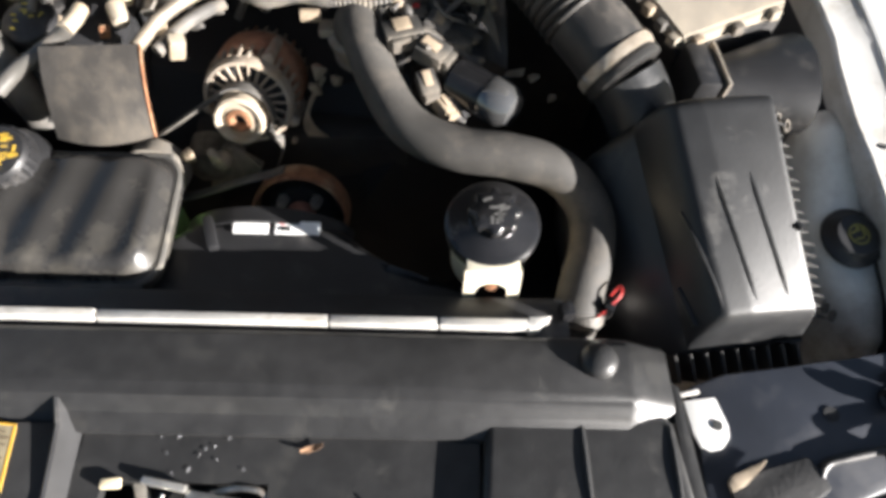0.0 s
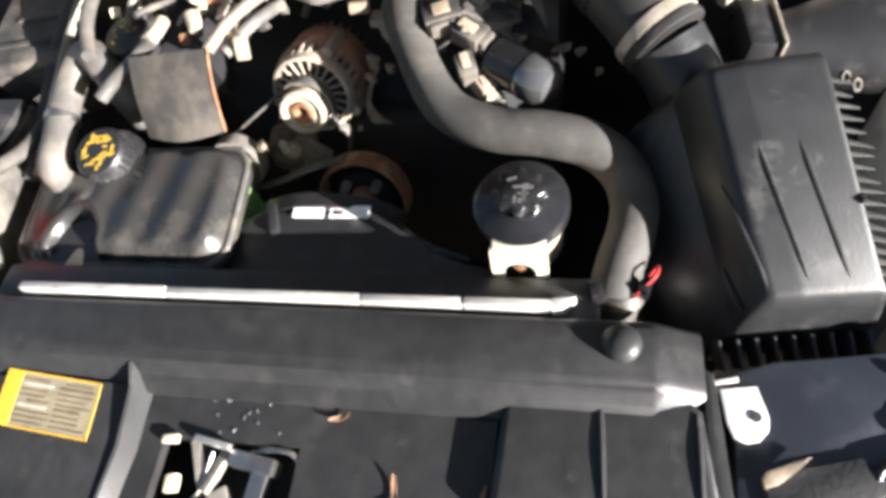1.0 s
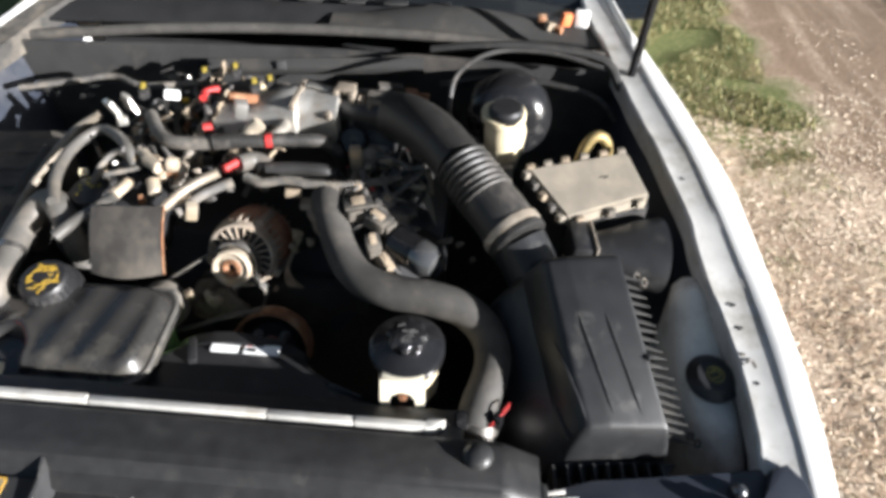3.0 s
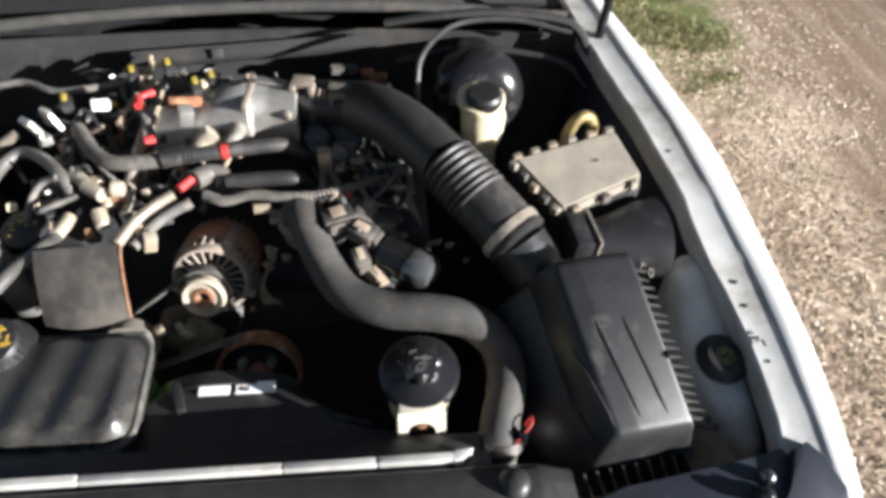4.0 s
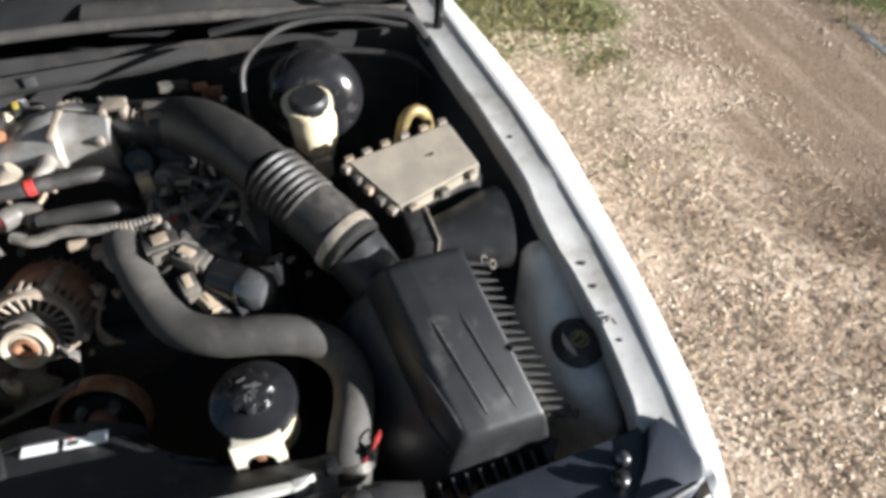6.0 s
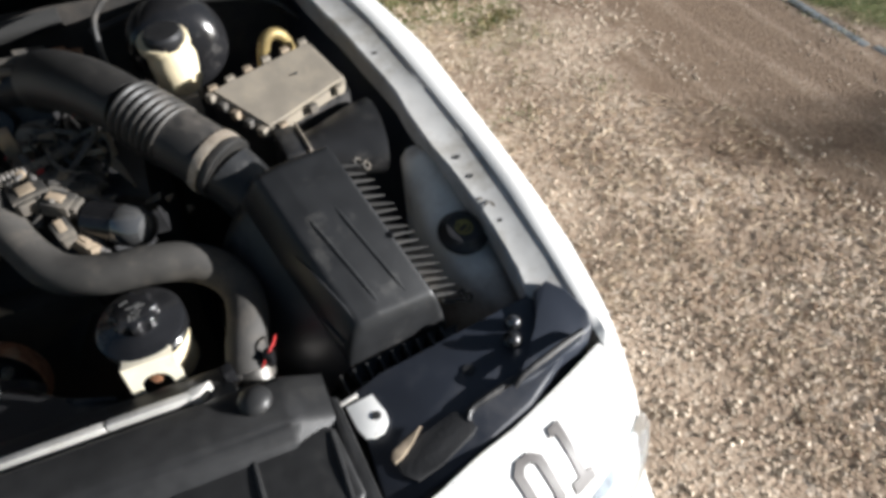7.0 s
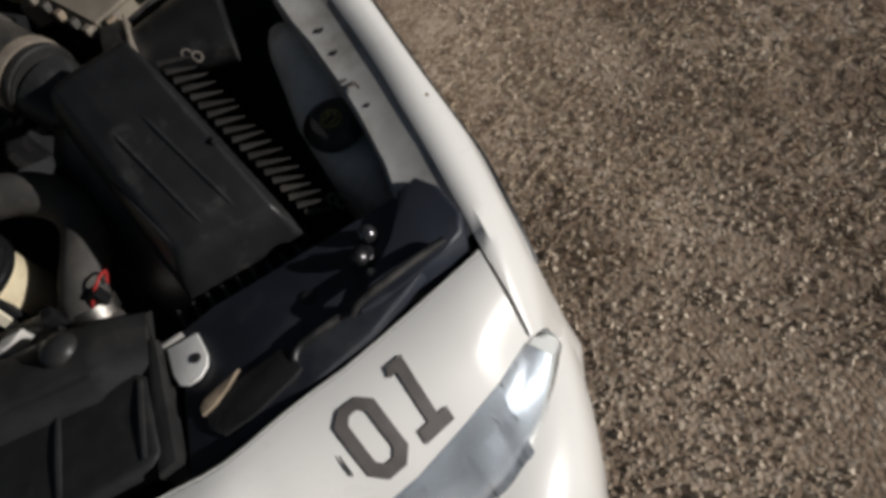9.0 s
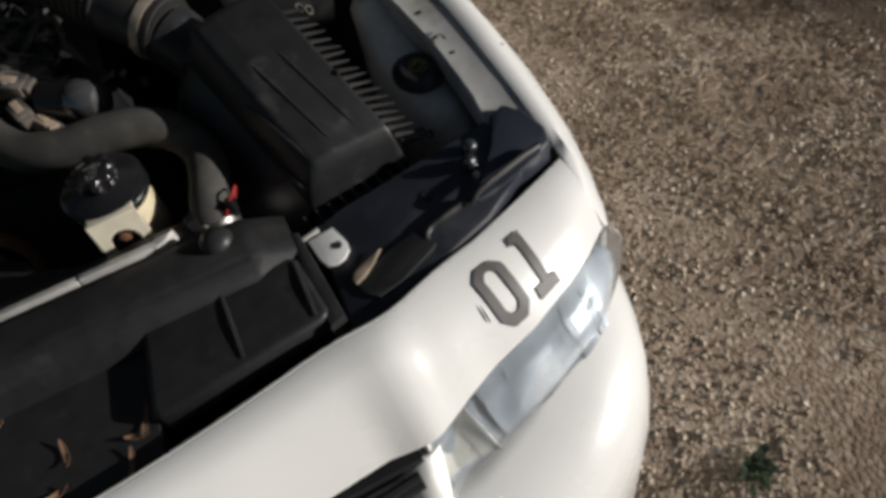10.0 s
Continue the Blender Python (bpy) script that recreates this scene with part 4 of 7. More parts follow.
for col, (a, c) in enumerate(((0.2, 0.57), (0.6, 0.97))):
    for r in range(9):
        bm = B()
        q = 0.10 + 0.095 * r
        on_plate(bm, a + (0.1 if r in (8, 4) else 0) * random.random(), q, lerp(a, c, 0.7 + 0.3 * random.random()), q + (0.05 if r in (3, 7) else 0.028), 0.0005)
        part("text_bar", bm, mat("faded_ink", (0.17, 0.13, 0.08), 0.6, var=0.3, scale=80, bump=0) if r not in (3, 7) or col else mat("faded_white", (0.5, 0.46, 0.38), 0.6, var=0.2, scale=80, bump=0), plate)
# hood latch in the opening
latch = thing("hood_latch", "worn grey metal hood latch in an opening of the cover", "latch", (-0.01, 0.08, 0.86))
bm = B()
box(bm, (-0.012, 0.085, 0.86), (0.20, 0.10, 0.01))
box(bm, (-0.012, 0.13, 0.89), (0.20, 0.006, 0.06))
part("back_plate", bm, deep_black, latch)
for c, s, r, m in (((0.015, 0.10, 0.925), (0.05, 0.016, 0.022), (0, 0, -8), steel), ((0.022, 0.078, 0.920), (0.018, 0.05, 0.012), (12, 0, -10), steel), ((-0.05, 0.098, 0.915), (0.012, 0.052, 0.010), (0, 10, 25), alloy), ((-0.028, 0.090, 0.918), (0.011, 0.045, 0.010), (0, -8, -20), alloy), ((-0.078, 0.115, 0.936), (0.018, 0.009, 0.006), (0, 0, 5), cream_plastic), ((-0.03, 0.115, 0.936), (0.042, 0.007, 0.008), (0, 0, -10), bright_alloy), ((-0.075, 0.075, 0.915), (0.012, 0.018, 0.012), (0, 0, 10), cream_plastic), ((-0.02, 0.066, 0.912), (0.022, 0.016, 0.014), (0, 0, 30), alloy)):
    bm = B()
    box(bm, c, s, r, 0.002)
    part("lever", bm, m, latch)
bm = B()
tube(bm, [(0.01, 0.11, 0.925), (0.04, 0.114, 0.932), (0.06, 0.108, 0.928), (0.07, 0.08, 0.915)], 0.003, 8)
part("spring", bm, steel, latch)
bm = B()
tube(bm, [(-0.05, 0.06, 0.912), (-0.04, 0.075, 0.918), (-0.035, 0.11, 0.922)], 0.002, 6)
part("spring", bm, steel, latch)
# loose leaves on the cover, and small grey flecks put in for glints
random.seed(8)
for x, y, a, l in ((0.098, 0.150, 20, 0.012), (0.165, 0.085, 100, 0.018), (0.245, 0.080, 75, 0.022), (0.225, 0.040, 80, 0.02), (0.155, 0.048, 10, 0.012), (0.235, 0.066, 160, 0.014)):
    bm = B()
    ca, sa = math.cos(radians(a)), math.sin(radians(a))
    def leaf(u, v):
        p = l * (u - 0.5) * 2 * 0.9
        q = (v - 0.5) * 0.006 * math.sin(math.pi * (0.08 + 0.84 * u))
        return Vector((x + p * ca - q * sa, y + p * sa + q * ca, 0.9335 + 0.004 * (2 * u - 1) ** 2 + 0.002 * abs(v - 0.5)))
    sheet(bm, leaf, 8, 2, 0.0005)
    solid("dry_leaf", bm, brown_leaf, "small curled brown dry leaf lying on the radiator cover", "leaf", "leaves on the cover")
fleck_grey = mat("fleck_grey", (0.26, 0.26, 0.27), 0.5, var=0.4, scale=90, bump=0.1)
for k in range(12):
    x, y = random.uniform(-0.05, 0.05), random.uniform(0.125, 0.16)
    bm = B()
    box(bm, (x, y, 0.9335), (random.uniform(0.0006, 0.0012), random.uniform(0.0015, 0.0045), 0.0005), (0, 0, random.uniform(-30, 30)))
    part("glint_fleck", bm, fleck_grey, cover)

# metal strip on top of the radiator
strip = thing("radiator_strip", "weathered grey metal strip along the radiator top behind the cover", "strip", (0, 0.27, 0.955))
for a, b, dz in ((-0.315, -0.124, 0.002), (-0.122, 0.104, 0.0), (0.106, 0.213, 0.0), (0.215, 0.305, 0.001)):
    bm = B()
    box(bm, ((a + b) / 2, 0.268, 0.960 + dz), (b - a, 0.010, 0.011), (-8, 0, 0), 0.0015)
    part("segment", bm, bar_metal, strip)
bm = B()
prism(bm, [(0.303, 0.262), (0.314, 0.264), (0.326, 0.277), (0.303, 0.275)], 0.950, 0.967, 0.002)
part("segment", bm, bar_metal, strip)
radiator = thing("radiator", "black radiator with its top tank and seam under the metal strip", "radiator", (-0.01, 0.285, 0.66))
bm = B()
box(bm, (-0.01, 0.285, 0.77), (0.72, 0.045, 0.23), bev=0.004)
part("core", bm, deep_black, radiator)
bm = B()
box(bm, (-0.01, 0.285, 0.916), (0.72, 0.050, 0.058), bev=0.010)
part("top_tank", bm, black_plastic, radiator, "black plastic top tank")
bm = B()
box(bm, (-0.01, 0.285, 0.884), (0.735, 0.058, 0.010), bev=0.003)
part("seam", bm, dusty_black, radiator)

# front corner panel beside the cover, with bracket
corner = thing("corner_panel", "black painted front support panel beside the head lamp", "panel", (0.6, 0.2, 0.93))
bm = B()
outl = [(0.462, rear_edge(0.462) + 0.012), (0.55, rear_edge(0.55) + 0.012), (0.65, rear_edge(0.65) + 0.012), (0.72, 0.172), (0.738, 0.22), (0.717, 0.270), (0.662, 0.258), (0.582, 0.245), (0.507, 0.235), (0.470, 0.222)]
prism(bm, outl, 0.912, 0.928, 0.004)
part("plate", bm, apron_paint, corner)
bm = B()
lathe(bm, [(0.0075, 0), (0.0078, 0.0012), (0.003, 0.0014)], (0.604, 0.195, 0.9282), (0, 0, 1), 14)
part("hole", bm, deep_black, corner)
# near-black patch lying on the plate
bm = B()
prism(bm, [(0.487, 0.122), (0.489, 0.104), (0.502, 0.092), (0.53, 0.099), (0.575, 0.118), (0.582, 0.124), (0.576, 0.142), (0.566, 0.152), (0.52, 0.138)], 0.925, 0.9325, 0.001)
part("opening", bm, deep_black, corner, "dark patch on the panel")
bm = B()
prism(bm, [(0.486, 0.118), (0.484, 0.126), (0.489, 0.133), (0.500, 0.136), (0.506, 0.140), (0.526, 0.148), (0.512, 0.134), (0.498, 0.123)], 0.9325, 0.9365, 0.0008)
part("beige_clip", bm, tan_plastic, corner, "beige plastic clip")
# beam adjuster
mat("dark_steel", (0.22, 0.22, 0.23), 0.22, metal=0.9, var=0.3, scale=60, dirt=(0.05, 0.045, 0.04), dirt_amount=0.4, bump=0.1)
bm = B()
lathe(bm, [(0.012, 0), (0.012, 0.006), (0.009, 0.009), (0.009, 0.015), (0.005, 0.017)], (0.668, 0.212, 0.926), (0, -0.2, 1), 16)
part("adjuster_base", bm, gloss_black, corner)
bm = B()
lathe(bm, [(0.008, 0), (0.009, 0.007), (0.006, 0.012), (0.002, 0.014)], (0.665, 0.207, 0.936), (0.1, -0.5, 0.9), 8)
part("adjuster_nut", bm, MATS["dark_steel"], corner, "shiny adjuster nut")
bm = B()
lathe(bm, [(0.010, 0), (0.010, 0.010), (0.007, 0.015), (0.003, 0.017)], (0.678, 0.234, 0.928), (0.1, -0.3, 0.9), 12)
part("adjuster_nut", bm, MATS["dark_steel"], corner)
# moulded ledge that sweeps into the fender corner
def ledge_lift(x, y):
    return -0.05 * (x - 0.72) + 0.10 * (y - 0.256)
ledge_outline = [(0.722, 0.262), (0.714, 0.238), (0.704, 0.213), (0.686, 0.192), (0.664, 0.174), (0.646, 0.162), (0.649, 0.153), (0.668, 0.154), (0.690, 0.161), (0.715, 0.169), (0.742, 0.178), (0.765, 0.190), (0.772, 0.214), (0.762, 0.252), (0.745, 0.272)]
bm = B()
prism(bm, ledge_outline, 0.890, 0.940, 0.004, 3, lift=ledge_lift)
part("ledge", bm, apron_paint, corner, "black moulded ledge")
bm = B()
tube(bm, [(0.640, 0.150, 0.936), (0.655, 0.156, 0.944), (0.690, 0.166, 0.945), (0.722, 0.176, 0.943), (0.746, 0.183, 0.940)], 0.0042, 10, 8)
part("rolled_edge", bm, black_plastic, corner, "worn rolled edge of the ledge")
bm = B()
tube(bm, [(0.574, 0.120, 0.922), (0.577, 0.138, 0.929), (0.586, 0.147, 0.931), (0.602, 0.151, 0.932), (0.625, 0.156, 0.933), (0.645, 0.160, 0.934)], 0.0055, 12, 8, 0.8)
part("trim", bm, black_plastic, corner, "black moulded trim")
bm = B()
prism(bm, [(0.580, 0.118), (0.60, 0.140), (0.645, 0.152), (0.70, 0.172), (0.762, 0.196), (0.772, 0.180), (0.70, 0.150), (0.64, 0.130)], 0.850, 0.880, 0.004)
part("corner_trim", bm, black_plastic, corner)
# white bracket tab with a square-ish hole
tab = thing("bracket_tab", "white painted metal bracket tab with a bolt hole", "bracket", (0.475, 0.17, 0.93))
bm = B()
o = [(0.457, 0.204), (0.489, 0.208), (0.4965, 0.180), (0.495, 0.168), (0.487, 0.159), (0.476, 0.156), (0.466, 0.160), (0.461, 0.172)]
prism(bm, o, 0.9300, 0.9335, 0.001)
part("tab_plate", bm, mat("tab_white", (0.78, 0.77, 0.74), 0.45, var=0.05, scale=30, dirt=(0.4, 0.36, 0.3), dirt_amount=0.15, bump=0.1), tab)
bm = B()
lathe(bm, [(0.0055, 0), (0.0055, 0.0012), (0.002, 0.0014)], (0.4855, 0.180, 0.9334), (0, 0, 1), 8)
part("bolt_hole", bm, ink, tab)
bm = B()
box(bm, (0.463, 0.212, 0.931), (0.022, 0.004, 0.008), (0, 0, 12), 0.001)
part("tab_edge", bm, bar_metal, tab)

# ---- fan shroud and stickers ----
shroud = thing("fan_shroud", "matt black plastic fan shroud with two small white stickers", "shroud", (0.03, 0.36, 0.85))
bm = B()
prism(bm, [(-0.128, 0.292), (0.30, 0.292), (0.33, 0.30), (0.33, 0.335), (0.20, 0.345), (0.150, 0.360), (0.120, 0.398), (0.095, 0.415), (-0.07, 0.420), (-0.11, 0.39), (-0.135, 0.34)], 0.80, 0.905, 0.012, 3, lift=lambda x, y: -0.15 * max(0, 0.33 - y) - 0.12 * max(0, x - 0.1))
part("body", bm, black_plastic, shroud, sharp=50)
bm = B()
sheet(bm, lambda u, v: Vector((0.005 + 0.105 * math.cos(math.pi * (0.05 + 0.9 * u)), 0.415 + 0.02 * v, 0.865 + 0.05 * math.sin(math.pi * u))), 20, 3, 0.006)
part("arch", bm, black_plastic, shroud)
for a, b in ((-0.027, 0.014), (0.022, 0.074)):
    bm = B()
    prism(bm, [(a, 0.402), (b, 0.402), (b, 0.4185), (a, 0.4185)], 0.9075, 0.9085, lift=lambda x, y: 0.10 * (y - 0.41))
    st = part("sticker", bm, white_label, shroud, "small white sticker")
bm = B()
for k in range(3):
    box(bm, (0.030 + 0.004 * k, 0.408, 0.9095), (0.003, 0.006, 0.0006))
part("print_bar", bm, ink, shroud)
bm = B()
box(bm, (0.029, 0.415, 0.9095), (0.006, 0.002, 0.0006))
part("print_bar", bm, red, shroud)
bm = B()
box(bm, (-0.052, 0.40, 0.905), (0.012, 0.045, 0.018), (0, 0, 20), 0.003)
part("clip", bm, black_plastic, shroud)

# ---- crank pulley and belt ----
pulley = thing("fan_pulley", "rusty-edged pulley with four bolts behind the fan shroud", "pulley", (0.01, 0.49, 0.865))
AX = Vector((0, -1, 0.45)).normalized()
PO = Vector((0.031, 0.478, 0.832))
bm = B()
annulus(bm, [(0.058, -0.026), (0.063, -0.026), (0.064, 0.0), (0.063, 0.008), (0.059, 0.008), (0.057, 0.0)], PO, AX, 48)
part("rim", bm, rust, pulley, "rusty rim")
bm = B()
lathe(bm, [(0.0575, -0.03), (0.0575, -0.024), (0.045, -0.018), (0.040, -0.006), (0.018, -0.006)], PO, AX, 36)
part("web", bm, deep_black, pulley)
bm = B()
lathe(bm, [(0.0195, -0.008), (0.019, 0.010), (0.016, 0.012), (0.004, 0.012)], PO, AX, 20)
part("hub", bm, mat("red_rust", (0.34, 0.145, 0.10), 0.8, var=0.3, scale=60, bump=0.3), pulley, "red-brown rusty hub")
u_, w_, d_ = frame_of(AX)
for k in range(4):
    a = math.pi / 4 + k * math.pi / 2
    c = PO - AX * 0.006 + (u_ * math.cos(a) + w_ * math.sin(a)) * 0.031
    bm = B()
    lathe(bm, [(0.008, 0), (0.008, 0.008), (0.006, 0.012), (0.006, 0.016), (0.002, 0.017)], c, AX, 6)
    part("bolt", bm, bright_alloy, pulley)

# ---- alternator ----
alt = thing("alternator", "alternator with rusty windings and a cream-coloured worn pulley", "alternator", (-0.04, 0.62, 0.97))
C = Vector((-0.033, 0.552, 0.932))
AD = Vector((-0.02, -0.94, 0.32)).normalized()
BK = C - AD * 0.036 + Vector((0.004, 0, 0.010))
bm = B()
annulus(bm, [(0.019, 0.006), (0.026, 0.004), (0.028, 0.009), (0.033, 0.011), (0.0365, 0.008), (0.0365, 0.0), (0.033, -0.004), (0.033, -0.018), (0.0365, -0.022), (0.0365, -0.026), (0.02, -0.026)], C, AD, 36)
part("pulley", bm, mat("worn_cream", (0.36, 0.305, 0.235), 0.6, metal=0.1, var=0.15, scale=60, dirt=(0.36, 0.24, 0.14), dirt_amount=0.3, bump=0.3), alt, "worn cream pulley")
bm = B()
annulus(bm, [(0.008, 0.004), (0.012, 0.010), (0.017, 0.009), (0.0195, 0.003), (0.0195, -0.01), (0.008, -0.01)], C, AD, 28)
part("pulley_nut", bm, rust, alt, "rusty hub nut")
bm = B()
lathe(bm, [(0.008, -0.012), (0.008, -0.004), (0.001, -0.004)], C, AD, 12)
part("shaft", bm, deep_black, alt)
ua, wa, da = frame_of(AD)
bm = B()
annulus(bm, [(0.058, 0.003), (0.063, 0.002), (0.066, -0.006), (0.066, -0.018), (0.057, -0.018)], BK, AD, 40)
part("front_rim", bm, mat("cream_alloy", (0.34, 0.29, 0.235), 0.55, metal=0.15, var=0.2, scale=50, dirt=(0.28, 0.2, 0.13), dirt_amount=0.4, bump=0.3), alt)
bm = B()
lathe(bm, [(0.055, -0.020), (0.055, -0.012), (0.03, -0.012), (0.028, -0.008), (0.02, -0.008)], BK, AD, 28)
part("fan_recess", bm, deep_black, alt)
bm = B()
lathe(bm, [(0.029, -0.010), (0.029, -0.003), (0.026, 0.001), (0.012, 0.004)], BK, AD, 32)
part("hub_plate", bm, MATS["cream_alloy"], alt)
for k in range(22):
    a = 2 * math.pi * k / 22
    r = (ua * math.cos(a) + wa * math.sin(a))
    bm = B()
    cyl(bm, BK + r * 0.027 - AD * 0.004, BK + r * 0.060 - AD * 0.003, 0.0019, 0.0021, 6)
    part("fan_spoke", bm, MATS["cream_alloy"], alt)
bm = B()
lathe(bm, [(0.054, -0.016), (0.057, -0.05), (0.057, -0.100), (0.055, -0.104)], BK, AD, 36)
part("drum", bm, deep_black, alt)
bm = B()
annulus(bm, [(0.055, -0.036), (0.067, -0.034), (0.070, -0.038), (0.070, -0.094), (0.067, -0.098), (0.055, -0.096)], BK, AD, 40)
part("core", bm, mat("rusty_core", (0.36, 0.175, 0.105), 0.75, metal=0.1, var=0.3, scale=70, dirt=(0.42, 0.27, 0.17), dirt_amount=0.35, bump=0.4), alt, "rusty laminated core")
for k in range(30):
    a = 2 * math.pi * k / 30
    r = (ua * math.cos(a) + wa * math.sin(a))
    bm = B()
    cyl(bm, BK + r * 0.065 - AD * 0.012, BK + r * 0.069 - AD * 0.040, 0.0034, 0.0030, 6)
    part("housing_rib", bm, MATS["cream_alloy"] if k % 3 else tan_plastic, alt)
bm = B()
lathe(bm, [(0.061, -0.085), (0.064, -0.09), (0.063, -0.115), (0.052, -0.130), (0.02, -0.135)], BK, AD, 36)
part("rear_cover", bm, MATS["cream_alloy"], alt)
for k in range(26):
    a = 2 * math.pi * k / 26
    r = (ua * math.cos(a) + wa * math.sin(a))
    bm = B()
    cyl(bm, BK + r * 0.067 - AD * 0.094, BK + r * 0.063 - AD * 0.126, 0.003, 0.002, 6)
    part("rear_fin", bm, rust if k % 4 == 0 else tan_plastic, alt)
for a0 in (0.3, 2.6, 4.2):
    r = (ua * math.cos(a0) + wa * math.sin(a0))
    bm = B()
    cyl(bm, BK + r * 0.070 - AD * 0.012, BK + r * 0.070 - AD * 0.08, 0.009, 0.008, 10, 0.002)
    part("mount_lug", bm, MATS["cream_alloy"], alt)

alt.location, alt.scale = (-0.044, 0.613, 0.966), (0.87, 0.87, 0.87)

# drive belt: around the alternator pulley, guard and pulley
belt = thing("drive_belt", "dusty black ribbed drive belt over the pulleys", "belt", (0, 0.55, 0.9))
bm = B()


def ribbon(bm, pts, w, t=0.004, side=AD):
    P = spline(pts, 8)
    rings = []
    for i, p in enumerate(P):
        d = (P[min(i + 1, len(P) - 1)] - P[max(i - 1, 0)]).normalized()
        s = side.copy()
        n = d.cross(s).normalized()
        rings.append([p + s * w / 2 + n * t / 2, p + s * w / 2 - n * t / 2, p - s * w / 2 - n * t / 2, p - s * w / 2 + n * t / 2])
    loft(bm, rings)


BC = C - AD * 0.017 + Vector((-0.005, 0.0, 0.001))
ex = (Vector((1, 0, 0)) - AD * AD.x).normalized()
ez = ex.cross(AD)
ez = ez if ez.z > 0 else -ez
arc = [BC + (ex * math.cos(a) + ez * math.sin(a)) * 0.0375 for a in [radians(140 - 18 * k) for k in range(11)]]
ribbon(bm, [(-0.25, 0.560, 0.815), (-0.151, 0.557, 0.895)] + arc + [(0.0, 0.575, 0.86), (-0.03, 0.575, 0.78)], 0.017, 0.003)
part("upper_run", bm, mat("belt", (0.09, 0.085, 0.078), 0.7, var=0.2, scale=40, dirt=(0.2, 0.18, 0.15), dirt_amount=0.4, bump=0.2), belt)
bm = B()
ey = Vector((0, AX.z, -AX.y))
ribbon(bm, [(-0.23, 0.500, 0.792), (-0.181, 0.500, 0.815), (-0.097, 0.500, 0.847), (-0.032, 0.500, 0.880)] + [PO - AX * 0.012 + (Vector((1, 0, 0)) * math.cos(a) + ey * math.sin(a)) * 0.0655 for a in (radians(122), radians(106))], 0.020, 0.003, AX)
part("lower_run", bm, MATS["belt"], belt)

# ---- belt tensioner ----
ten = thing("belt_tensioner", "grey belt tensioner wheel with a rusty hub on a cast bracket", "tensioner", (-0.159, 0.52, 0.868))
TN = Vector((-0.152, 0.515, 0.872))
bm = B()
annulus(bm, [(0.026, 0.008), (0.034, 0.006), (0.037, 0.012), (0.040, 0.012), (0.040, -0.014), (0.026, -0.014)], TN, AD, 32)
part("wheel", bm, mat("dusty_wheel", (0.17, 0.155, 0.135), 0.6, metal=0.2, var=0.25, scale=50, dirt=(0.24, 0.2, 0.15), dirt_amount=0.4, bump=0.2), ten)
bm = B()
lathe(bm, [(0.026, -0.004), (0.026, 0.003), (0.016, 0.006), (0.012, 0.012), (0.002, 0.013)], TN, AD, 20)
part("hub", bm, MATS["red_rust"], ten, "rusty hub")
bm = B()
prism(bm, [(-0.128, -0.030), (-0.060, -0.012), (-0.052, 0.006), (-0.074, 0.022), (-0.082, 0.040), (-0.102, 0.034), (-0.120, 0.0)], -0.008, 0.004, 0.003)
bmesh.ops.transform(bm, matrix=Matrix.Translation((0.024, 0.550, 0.838)) @ Matrix.Rotation(radians(68), 4, "X"), verts=bm.verts)
part("bracket", bm, tan_plastic, ten, "dusty cast bracket")
bm = B()
lathe(bm, [(0.011, -0.006), (0.012, 0.004), (0.009, 0.010), (0.003, 0.012)], (-0.070, 0.532, 0.878), AD, 10)
part("bolt", bm, tan_plastic, ten)

# bent strap between the alternator and the hose
bm = B()
strap = spline([(0.064, 0.600, 0.960), (0.050, 0.600, 0.934), (0.040, 0.599, 0.912), (0.033, 0.598, 0.890), (0.036, 0.596, 0.868), (0.050, 0.594, 0.848)], 5)
rings = []
for k, p in enumerate(strap):
    w = 0.0035 + 0.009 * max(0, (k / (len(strap) - 1) - 0.55) / 0.45)
    rings.append([p + Vector((-w, 0, -0.3 * w)), p + Vector((w, 0, 0.3 * w)), p + Vector((w, 0.003, 0.3 * w)), p + Vector((-w, 0.003, -0.3 * w))])
loft(bm, rings)
solid("bent_strap", bm, tan_plastic, "bent tan metal strap below the hose", "strap")

# ---- belt guard plate ----
guard = thing("belt_guard", "dusty dark grey curved belt guard plate with a rusty edge", "guard", (-0.18, 0.52, 0.96))
def guard_f(u, v):
    x = lerp(-0.236, -0.122, u) + 0.006 * v
    return Vector((x, lerp(0.555, 0.490, v) - 0.012 * math.sin(math.pi * u) * v, lerp(1.040, 0.962, v) + 0.010 * math.sin(math.pi * v) + 0.008 * u))
bm = B()
sheet(bm, guard_f, 12, 12, 0.004)
part("plate", bm, plate_grey, guard)
bm = B()
tube(bm, [guard_f(1, v / 6) + Vector((0.001, 0, 0)) for v in range(7)], 0.0016, 8, 4)
part("edge", bm, rust, guard, "rusty edge")
bm = B()
lathe(bm, [(0.040, -0.015), (0.040, 0.015), (0.036, 0.015), (0.03, 0.008), (0.012, 0.008), (0.01, 0.012), (0.002, 0.012)], (-0.285, 0.575, 0.955), AD, 28)
part("idler", bm, black_plastic, guard)

# ---- coolant tank ----
tank = thing("coolant_tank", "dusty black lobed lid of a coolant tank over green-stained plastic", "coolant tank", (-0.25, 0.41, 0.90))
TX, TY, TW, TH, TR = -0.245, 0.404, 0.150, 0.081, 0.036


